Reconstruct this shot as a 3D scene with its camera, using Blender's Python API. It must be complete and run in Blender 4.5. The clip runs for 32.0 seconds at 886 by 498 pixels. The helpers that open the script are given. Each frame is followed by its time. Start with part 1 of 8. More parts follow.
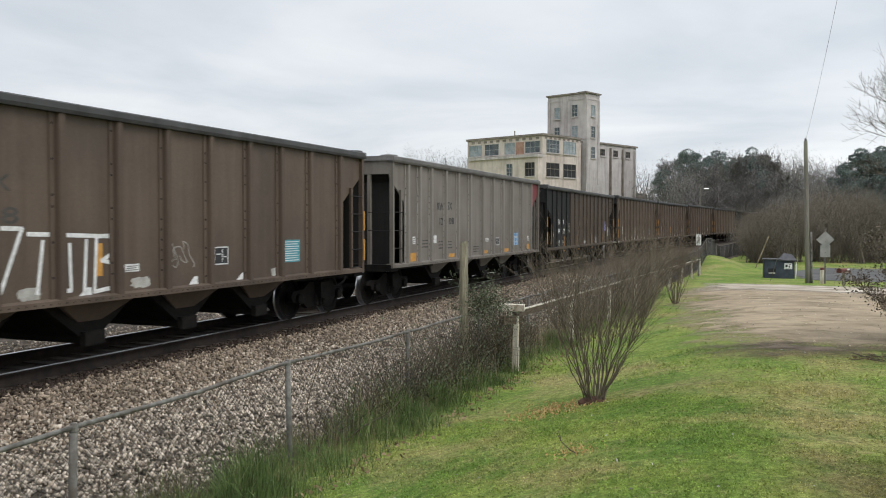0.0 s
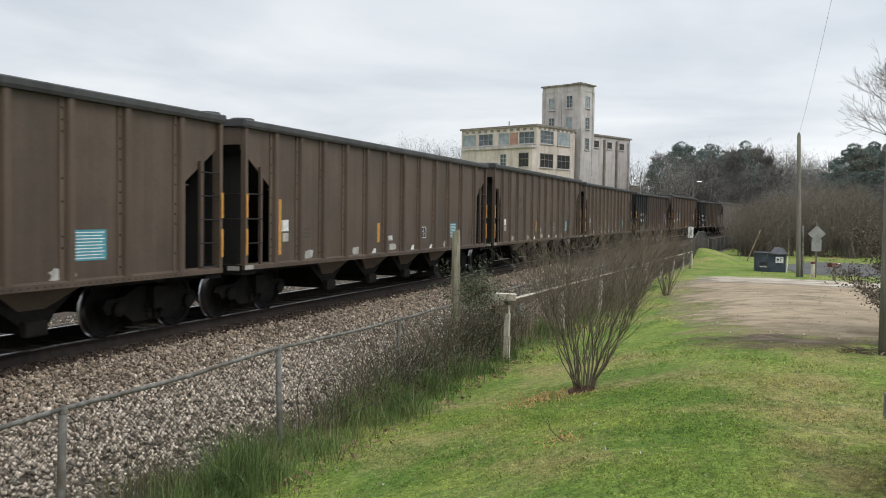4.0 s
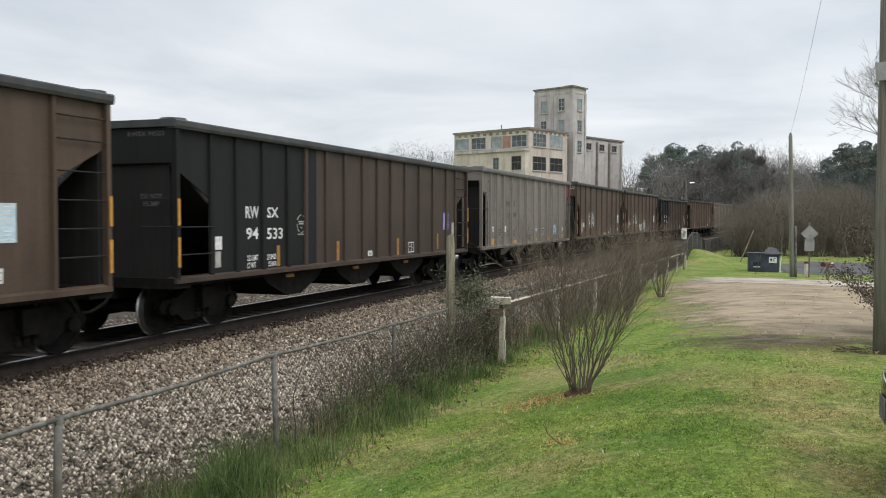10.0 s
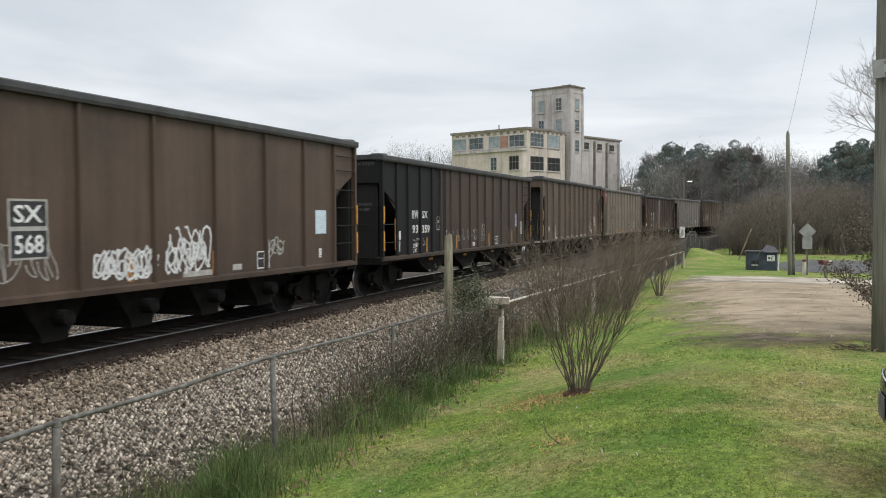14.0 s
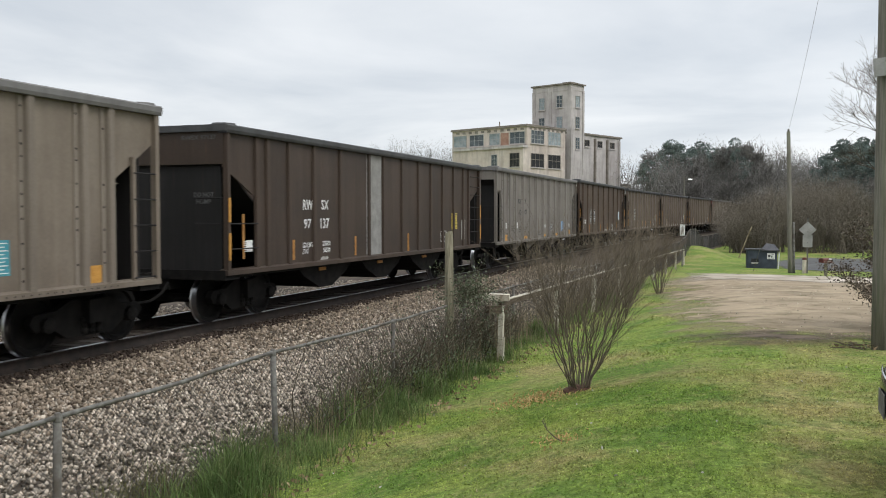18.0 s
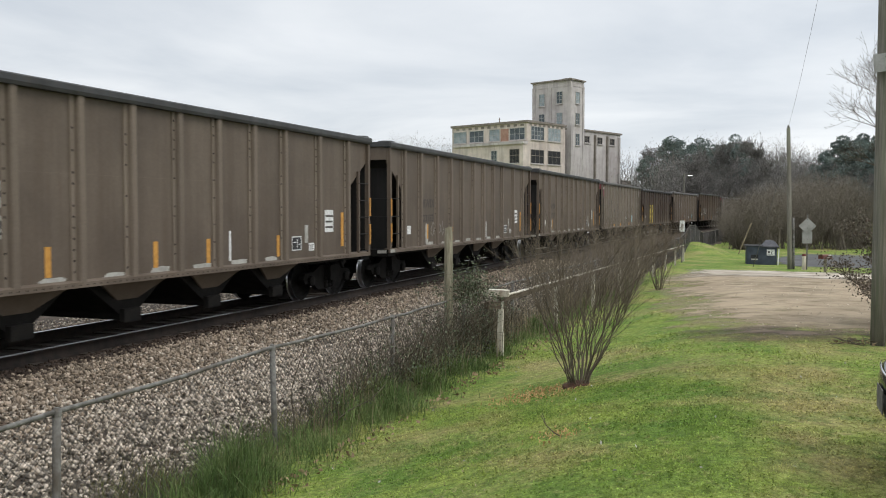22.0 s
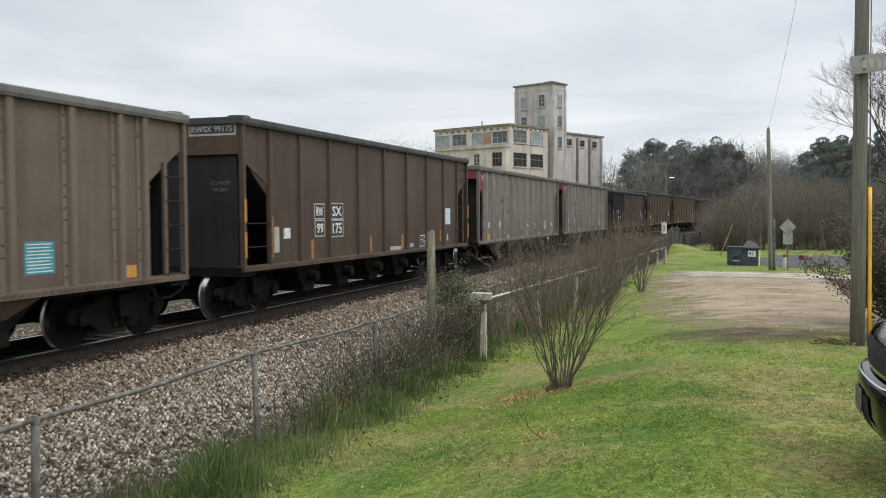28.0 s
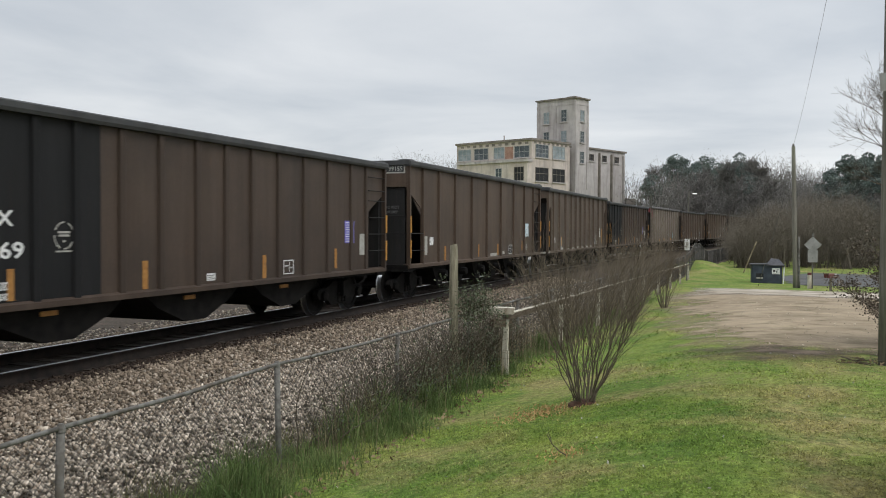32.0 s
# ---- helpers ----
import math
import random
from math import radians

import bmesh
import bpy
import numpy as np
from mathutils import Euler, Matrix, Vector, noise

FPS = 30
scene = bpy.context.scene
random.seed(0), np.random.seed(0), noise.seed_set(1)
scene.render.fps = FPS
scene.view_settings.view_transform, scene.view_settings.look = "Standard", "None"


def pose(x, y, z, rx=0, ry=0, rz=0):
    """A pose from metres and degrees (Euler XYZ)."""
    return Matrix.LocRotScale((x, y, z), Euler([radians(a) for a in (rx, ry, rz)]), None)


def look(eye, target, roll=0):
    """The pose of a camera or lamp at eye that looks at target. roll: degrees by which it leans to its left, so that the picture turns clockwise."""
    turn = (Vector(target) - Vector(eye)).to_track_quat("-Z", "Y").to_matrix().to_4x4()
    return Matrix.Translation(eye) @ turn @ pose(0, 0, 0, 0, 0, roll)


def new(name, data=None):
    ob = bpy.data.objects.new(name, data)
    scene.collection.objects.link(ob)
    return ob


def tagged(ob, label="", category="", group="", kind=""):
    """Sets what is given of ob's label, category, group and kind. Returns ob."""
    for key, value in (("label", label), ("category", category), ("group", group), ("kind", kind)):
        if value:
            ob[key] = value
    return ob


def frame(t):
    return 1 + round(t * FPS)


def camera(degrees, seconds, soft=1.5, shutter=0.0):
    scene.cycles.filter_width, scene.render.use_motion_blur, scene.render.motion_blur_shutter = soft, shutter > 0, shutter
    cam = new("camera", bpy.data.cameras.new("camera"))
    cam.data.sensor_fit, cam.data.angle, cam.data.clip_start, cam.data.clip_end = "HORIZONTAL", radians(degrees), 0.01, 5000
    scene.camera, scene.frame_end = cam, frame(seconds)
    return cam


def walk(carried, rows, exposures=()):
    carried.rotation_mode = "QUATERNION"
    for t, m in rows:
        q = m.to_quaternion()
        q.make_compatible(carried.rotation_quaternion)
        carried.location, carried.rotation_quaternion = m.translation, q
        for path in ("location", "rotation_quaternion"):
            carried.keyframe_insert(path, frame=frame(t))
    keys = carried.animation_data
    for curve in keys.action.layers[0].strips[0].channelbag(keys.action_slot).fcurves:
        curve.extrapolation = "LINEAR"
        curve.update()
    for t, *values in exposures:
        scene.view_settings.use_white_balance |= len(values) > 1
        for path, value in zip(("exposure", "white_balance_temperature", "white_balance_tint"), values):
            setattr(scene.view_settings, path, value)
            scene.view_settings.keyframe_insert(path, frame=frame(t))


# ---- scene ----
# ---- camera: a hand-held view from the lawn, nearly still ----
cam = camera(53.3, 32.0, soft=1.0, shutter=0.12)


def aim(yaw, pitch, roll, x, y, z):
    """A camera pose: yaw to the right of +y, pitch up, roll, in degrees."""
    return pose(x, y, z, 0, 0, -yaw) @ pose(0, 0, 0, 90 + pitch) @ pose(0, 0, 0, 0, 0, roll)


SWAY = [
    (0, -1.098, -1.653, 0.025, -0.008, 0.003, 2.092),
    (0.5, -1.142, -1.661, -0.089, -0.003, -0.012, 2.092),
    (1, -1.374, -1.707, -0.147, 0.003, -0.009, 2.085),
    (1.5, -1.422, -1.891, 0.022, 0.001, 0.005, 2.080),
    (2, -1.297, -1.777, -0.019, 0.004, -0.011, 2.078),
    (2.5, -0.960, -1.813, 0.243, 0.000, 0.002, 2.079),
    (3, -0.699, -2.138, 0.481, -0.002, 0.007, 2.077),
    (3.5, -0.698, -2.348, 0.687, -0.002, 0.001, 2.072),
    (5.5, -0.397, -2.113, 1.061, -0.007, 0.002, 2.071),
    (6, -0.264, -2.034, 0.789, -0.003, -0.003, 2.077),
    (6.5, -0.141, -1.930, 0.531, 0.000, -0.012, 2.080),
    (7, -0.138, -1.886, 0.436, 0.001, -0.008, 2.083),
    (7.5, -0.105, -1.884, 0.309, 0.002, 0.003, 2.080),
    (8, 0.008, -1.909, 0.114, 0.002, 0.008, 2.080),
    (8.5, 0.104, -2.010, 0.023, 0.002, -0.002, 2.077),
    (9, -0.000, -1.960, 0.090, 0.000, 0.000, 2.080),
    (9.5, -0.132, -1.933, 0.174, -0.004, 0.012, 2.074),
    (10, -0.225, -2.062, 0.129, -0.010, 0.000, 2.078),
    (10.5, -0.243, -2.102, -0.122, -0.009, 0.000, 2.083),
    (11, -0.111, -1.970, -0.319, -0.013, 0.011, 2.081),
    (11.5, -0.046, -1.991, -0.233, -0.009, 0.010, 2.085),
    (12, 0.024, -1.987, -0.262, -0.011, 0.011, 2.077),
    (12.5, 0.033, -1.937, -0.249, -0.006, -0.006, 2.080),
    (13, -0.004, -1.989, -0.258, -0.010, -0.002, 2.079),
    (13.5, -0.101, -2.047, -0.337, -0.001, -0.000, 2.079),
    (14, -0.111, -2.043, -0.226, -0.007, 0.009, 2.078),
    (14.5, -0.048, -2.044, -0.254, -0.008, 0.009, 2.077),
    (16.5, 0.113, -2.150, -0.547, -0.012, -0.005, 2.078),
    (17, 0.068, -2.322, -0.409, -0.010, -0.003, 2.076),
    (17.5, 0.008, -2.370, -0.159, -0.014, -0.000, 2.078),
    (18, -0.114, -2.246, -0.012, -0.015, 0.003, 2.075),
    (18.5, -0.100, -2.152, -0.261, -0.012, -0.001, 2.079),
    (19, -0.123, -2.096, -0.266, -0.008, -0.002, 2.078),
    (19.5, -0.146, -2.046, -0.226, -0.005, 0.000, 2.075),
    (20, -0.154, -2.161, -0.146, -0.005, 0.002, 2.074),
    (20.5, -0.211, -2.271, -0.119, -0.015, 0.002, 2.076),
    (21, -0.270, -2.380, -0.126, -0.014, 0.001, 2.066),
    (21.5, -0.220, -2.482, -0.118, -0.006, 0.004, 2.074),
    (22, -0.102, -2.495, 0.037, -0.010, 0.001, 2.067),
    (22.5, -0.037, -2.540, 0.311, -0.011, -0.008, 2.069),
    (23, 0.195, -2.650, 0.370, -0.021, 0.004, 2.068),
    (23.5, 0.589, -2.767, 0.130, -0.007, -0.000, 2.067),
    (24, 0.916, -2.857, 0.103, -0.008, -0.000, 2.065),
    (24.5, 0.901, -2.848, -0.058, -0.011, 0.002, 2.067),
    (25, 0.888, -2.763, -0.177, -0.006, -0.003, 2.065),
    (25.5, 0.882, -2.781, -0.320, -0.002, -0.003, 2.064),
    (27.5, 0.972, -2.327, -0.313, -0.002, 0.004, 2.065),
    (28, 0.962, -2.271, -0.340, 0.008, 0.004, 2.068),
    (28.5, 0.936, -2.351, -0.121, 0.008, 0.007, 2.065),
    (29, 0.808, -2.327, -0.233, -0.001, -0.001, 2.070),
    (29.5, 0.539, -2.167, -0.177, -0.006, 0.007, 2.070),
    (30, 0.173, -1.949, -0.096, -0.011, 0.007, 2.067),
    (30.5, -0.048, -1.684, -0.138, -0.017, 0.004, 2.067),
    (31, -0.081, -1.429, 0.007, -0.021, 0.015, 2.066),
    (31.5, -0.139, -1.332, 0.204, -0.025, 0.018, 2.065),
    (32, -0.375, -1.374, 0.271, -0.027, 0.023, 2.065),
]
walk(cam, [(t, aim(*v)) for t, *v in SWAY], [(0.0, 0.0), (1.0, 0.02), (2.0, 0.02), (30.0, 0.02), (31.0, -0.08), (32.0, -0.18)])

# ---- sky and light: an overcast late-winter day ----
SUN_EL, SUN_AZ = 50.0, 130.0
world = bpy.data.worlds.new("overcast_sky")
scene.world = world
world.use_nodes = True
wt = world.node_tree
wt.nodes.clear()
w_out = wt.nodes.new("ShaderNodeOutputWorld")
w_bg = wt.nodes.new("ShaderNodeBackground")
w_sky = wt.nodes.new("ShaderNodeTexSky")
w_sky.sky_type = "NISHITA"
w_sky.sun_disc = False
w_sky.sun_elevation, w_sky.sun_rotation = radians(SUN_EL), radians(SUN_AZ)
w_co = wt.nodes.new("ShaderNodeTexCoord")
w_sep = wt.nodes.new("ShaderNodeSeparateXYZ")
wt.links.new(w_co.outputs["Generated"], w_sep.inputs[0])


def w_math(op, a, b):
    n = wt.nodes.new("ShaderNodeMath")
    n.operation = op
    for i, v in enumerate((a, b)):
        if isinstance(v, (int, float)):
            n.inputs[i].default_value = v
        else:
            wt.links.new(v, n.inputs[i])
    return n.outputs[0]


# cloud layer: the direction projected on a flat deck overhead
w_h = w_math("ADD", w_math("MAXIMUM", w_sep.outputs[2], 0.0), 0.09)
w_cx, w_cy = w_math("DIVIDE", w_sep.outputs[0], w_h), w_math("DIVIDE", w_sep.outputs[1], w_h)
w_comb = wt.nodes.new("ShaderNodeCombineXYZ")
wt.links.new(w_cx, w_comb.inputs[0])
wt.links.new(w_cy, w_comb.inputs[1])
w_n = wt.nodes.new("ShaderNodeTexNoise")
w_n.inputs["Scale"].default_value = 0.55
w_n.inputs["Detail"].default_value = 7.0
w_n.inputs["Roughness"].default_value = 0.52
w_n.inputs["Distortion"].default_value = 0.35
wt.links.new(w_comb.outputs[0], w_n.inputs["Vector"])
w_r = wt.nodes.new("ShaderNodeValToRGB")
w_r.color_ramp.elements[0].position, w_r.color_ramp.elements[0].color = 0.30, (0.50, 0.545, 0.60, 1)
w_r.color_ramp.elements[1].position, w_r.color_ramp.elements[1].color = 0.68, (0.80, 0.82, 0.84, 1)
wt.links.new(w_n.outputs["Fac"], w_r.inputs[0])
w_mix = wt.nodes.new("ShaderNodeMixRGB")
w_mix.inputs[0].default_value = 0.93
w_s = wt.nodes.new("ShaderNodeMixRGB")
w_s.blend_type = "MULTIPLY"
w_s.inputs[0].default_value = 1.0
w_s.inputs[2].default_value = (0.12, 0.12, 0.12, 1)
wt.links.new(w_sky.outputs[0], w_s.inputs[1])
wt.links.new(w_s.outputs[0], w_mix.inputs[1])
wt.links.new(w_r.outputs[0], w_mix.inputs[2])
wt.links.new(w_mix.outputs[0], w_bg.inputs[0])
# an overcast dome is brightest overhead
w_up = wt.nodes.new("ShaderNodeMapRange")
w_up.interpolation_type = "SMOOTHSTEP"
for k_, v_ in ((1, 0.22), (2, 0.95), (3, 1.14), (4, 2.5)):
    w_up.inputs[k_].default_value = v_
wt.links.new(w_sep.outputs[2], w_up.inputs[0])
# and a little brighter on the side of the veiled sun
w_side = w_math("ADD", w_math("MULTIPLY", w_sep.outputs[0], 0.15 * math.sin(radians(SUN_AZ))), w_math("MULTIPLY", w_sep.outputs[1], 0.15 * math.cos(radians(SUN_AZ))))
wt.links.new(w_math("MULTIPLY", w_up.outputs[0], w_math("ADD", w_side, 1.13)), w_bg.inputs[1])
wt.links.new(w_bg.outputs[0], w_out.inputs[0])
sun = new("sun", bpy.data.lights.new("sun", "SUN"))
sun.data.energy, sun.data.angle, sun.data.color = 1.1, radians(25), (1.0, 0.97, 0.92)
sun.matrix_world = look((0, 0, 40), (40 * math.sin(radians(SUN_AZ + 180)) / math.tan(radians(SUN_EL)), 40 * math.cos(radians(SUN_AZ + 180)) / math.tan(radians(SUN_EL)), 0))

# ---- materials ----
def nodes_of(name):
    m = bpy.data.materials.new(name)
    m.use_nodes = True
    t = m.node_tree
    return m, t, t.nodes["Principled BSDF"]


def link(t, a, b):
    t.links.new(a, b)


def noise_tex(t, vec, scale, detail=4.0, rough=0.55):
    n = t.nodes.new("ShaderNodeTexNoise")
    n.inputs["Scale"].default_value, n.inputs["Detail"].default_value, n.inputs["Roughness"].default_value = scale, detail, rough
    link(t, vec, n.inputs["Vector"])
    return n.outputs["Fac"]


def ramp(t, fac, a, b, lo=0.35, hi=0.65):
    r = t.nodes.new("ShaderNodeValToRGB")
    r.color_ramp.elements[0].position, r.color_ramp.elements[0].color = lo, (*a, 1)
    r.color_ramp.elements[1].position, r.color_ramp.elements[1].color = hi, (*b, 1)
    link(t, fac, r.inputs[0])
    return r.outputs[0]


def mix(t, fac, a, b, mode="MIX"):
    n = t.nodes.new("ShaderNodeMixRGB")
    n.blend_type = mode
    for i, v in enumerate((fac, a, b)):
        if isinstance(v, (int, float)):
            n.inputs[i].default_value = v
        elif isinstance(v, tuple):
            n.inputs[i].default_value = (*v, 1)
        else:
            link(t, v, n.inputs[i])
    return n.outputs[0]


def coords(t, stretch=(1, 1, 1), kind="Object"):
    c = t.nodes.new("ShaderNodeTexCoord")
    m = t.nodes.new("ShaderNodeMapping")
    m.inputs["Scale"].default_value = stretch
    link(t, c.outputs[kind], m.inputs["Vector"])
    return m.outputs[0]


def bump(t, bsdf, fac, strength, dist=0.02):
    b = t.nodes.new("ShaderNodeBump")
    b.inputs["Strength"].default_value, b.inputs["Distance"].default_value = strength, dist
    link(t, fac, b.inputs["Height"])
    link(t, b.outputs[0], bsdf.inputs["Normal"])


def surf(name, a, b, scale=3.0, rough=0.8, metal=0.0, relief=0.2, grain=60.0, stretch=(1, 1, 1), kind="Object", spec=0.3, vary=0.0, island=0.0, stain=None):
    """A weathered surface: two tones at one scale, fine grain, broad stains and a little relief."""
    m, t, p = nodes_of(name)
    v = coords(t, stretch, kind)
    col = ramp(t, noise_tex(t, v, scale, 5), a, b)
    fine = noise_tex(t, v, grain, 3)
    col = mix(t, 0.35, col, ramp(t, fine, (0.55, 0.55, 0.55), (1.25, 1.25, 1.25), 0.3, 0.7), "MULTIPLY")
    if stain:
        col = mix(t, ramp(t, noise_tex(t, v, scale * 0.23, 4), (0, 0, 0), (1, 1, 1), 0.5, 0.68), col, stain)
    if vary:
        o = t.nodes.new("ShaderNodeObjectInfo")
        col = mix(t, 1.0, col, ramp(t, o.outputs["Random"], (1 - vary,) * 3, (1 + vary,) * 3, 0, 1), "MULTIPLY")
    if island:
        g = t.nodes.new("ShaderNodeNewGeometry")
        col = mix(t, 1.0, col, ramp(t, g.outputs["Random Per Island"], (1 - island,) * 3, (1 + island,) * 3, 0, 1), "MULTIPLY")
    link(t, col, p.inputs["Base Color"])
    p.inputs["Roughness"].default_value, p.inputs["Metallic"].default_value = rough, metal
    p.inputs["Specular IOR Level"].default_value = spec
    if relief:
        bump(t, p, fine, relief, 0.01)
    return m


def car_paint(name, a, b, dirt, rust=0.35, rough=0.52):
    """Weathered freight-car paint: vertical streaks, soot towards the edges of the panels and rust."""
    m, t, p = nodes_of(name)
    v = coords(t)
    streak = coords(t, (2.2, 2.2, 0.16))
    o = t.nodes.new("ShaderNodeObjectInfo")
    col = ramp(t, noise_tex(t, streak, 1.6, 6, 0.6), a, b, 0.32, 0.68)
    col = mix(t, ramp(t, noise_tex(t, v, 0.55, 5, 0.6), (0, 0, 0), (0.75, 0.75, 0.75), 0.42, 0.72), col, dirt)
    col = mix(t, ramp(t, noise_tex(t, streak, 9.0, 4, 0.6), (0, 0, 0), (rust, rust, rust), 0.6, 0.8), col, (0.11, 0.058, 0.032))
    fine = noise_tex(t, v, 28.0, 5, 0.65)
    col = mix(t, 0.3, col, ramp(t, fine, (0.6, 0.6, 0.6), (1.2, 1.2, 1.2), 0.3, 0.7), "MULTIPLY")
    col = mix(t, 1.0, col, ramp(t, o.outputs["Random"], (0.88, 0.88, 0.88), (1.08, 1.08, 1.08), 0, 1), "MULTIPLY")
    link(t, col, p.inputs["Base Color"])
    p.inputs["Roughness"].default_value = rough
    p.inputs["Specular IOR Level"].default_value = 0.22
    bump(t, p, noise_tex(t, v, 3.0, 4), 0.16, 0.03)
    return m


M_BROWN = car_paint("brown_paint", (0.088, 0.063, 0.046), (0.120, 0.090, 0.068), (0.052, 0.041, 0.033))
M_UMBER = car_paint("umber_paint", (0.050, 0.034, 0.0245), (0.070, 0.050, 0.038), (0.032, 0.025, 0.021), 0.5)
M_DUSTY = car_paint("dusty_brown_paint", (0.070, 0.047, 0.033), (0.097, 0.068, 0.049), (0.040, 0.030, 0.024), 0.55)
M_BROWNWOOD = surf("damp_brown_wood", (0.06, 0.043, 0.03), (0.13, 0.098, 0.07), 4, 0.9, stretch=(0.7, 6, 6), relief=0.5)
M_DUST = car_paint("dust_coated_paint", (0.112, 0.085, 0.063), (0.152, 0.12, 0.092), (0.074, 0.057, 0.044))
M_DUSTRIB = car_paint("rubbed_dusty_paint", (0.142, 0.112, 0.085), (0.19, 0.155, 0.121), (0.095, 0.075, 0.058))
M_CHORD = car_paint("sooty_grey_paint", (0.045, 0.046, 0.047), (0.078, 0.079, 0.079), (0.035, 0.033, 0.032))
M_CHORDPALE = car_paint("dull_grey_paint", (0.125, 0.12, 0.115), (0.18, 0.174, 0.167), (0.085, 0.078, 0.073))
# sooty steel taken near black: the shade of the end bays is in it
M_SOOTSHADE = car_paint("sooty_shaded_steel", (0.015, 0.0145, 0.014), (0.028, 0.026, 0.025), (0.012, 0.011, 0.010), 0.15, 0.8)
M_TAN = car_paint("tan_paint", (0.158, 0.128, 0.098), (0.208, 0.174, 0.137), (0.10, 0.079, 0.061))
M_GREY = car_paint("grey_paint", (0.148, 0.131, 0.112), (0.203, 0.183, 0.159), (0.097, 0.082, 0.067), 0.3)
M_GREYRIB = car_paint("rubbed_grey_paint", (0.188, 0.171, 0.15), (0.253, 0.233, 0.208), (0.132, 0.115, 0.097), 0.25)
M_TANRIB = car_paint("rubbed_tan_paint", (0.175, 0.146, 0.115), (0.235, 0.20, 0.163), (0.12, 0.097, 0.077), 0.4)
M_BLACK = car_paint("black_paint", (0.0082, 0.0084, 0.0088), (0.0150, 0.0150, 0.0155), (0.0125, 0.0112, 0.0105), 0.1, 0.7)
M_RED = car_paint("red_paint", (0.17, 0.032, 0.04), (0.22, 0.05, 0.055), (0.08, 0.028, 0.028))
# grime darkened further, so that the colour carries the shade under the cars
M_UNDER = surf("grimy_shaded_steel", (0.007, 0.0066, 0.0063), (0.015, 0.0135, 0.012), 5, 0.85, relief=0.2, spec=0.1)
M_TREAD = surf("worn_steel", (0.45, 0.45, 0.46), (0.62, 0.62, 0.63), 8, 0.28, 1.0, relief=0.05)
M_RAILSIDE = surf("rusty_rail", (0.014, 0.011, 0.009), (0.030, 0.021, 0.016), 6, 0.85)
M_TIE = surf("creosoted_wood", (0.030, 0.024, 0.019), (0.065, 0.05, 0.038), 3, 0.9, stretch=(1, 6, 6), vary=0.3)
M_GALV = surf("galvanised_steel", (0.085, 0.08, 0.07), (0.175, 0.168, 0.152), 13, 0.75, 0.0, relief=0.15, stain=(0.07, 0.058, 0.045))
M_WIRE = surf("dull_wire", (0.04, 0.039, 0.036), (0.085, 0.082, 0.077), 7, 0.7, 0.2, relief=0)
M_OLDWOOD = surf("grey_weathered_wood", (0.14, 0.125, 0.085), (0.29, 0.26, 0.19), 4, 0.9, stretch=(6, 6, 0.7), relief=0.5, stain=(0.10, 0.10, 0.06))
M_WHITEWOOD = surf("flaking_white_paint", (0.40, 0.365, 0.29), (0.62, 0.58, 0.49), 5, 0.85, stretch=(4, 4, 0.8), relief=0.5, stain=(0.24, 0.19, 0.14))
M_BARK = surf("bare_bark", (0.085, 0.068, 0.048), (0.175, 0.143, 0.105), 12, 0.9, stretch=(1, 1, 0.3))
M_POLE = surf("utility_pole_wood", (0.12, 0.112, 0.092), (0.21, 0.197, 0.165), 5, 0.9, stretch=(9, 9, 0.35), relief=0.5, stain=(0.13, 0.135, 0.095))


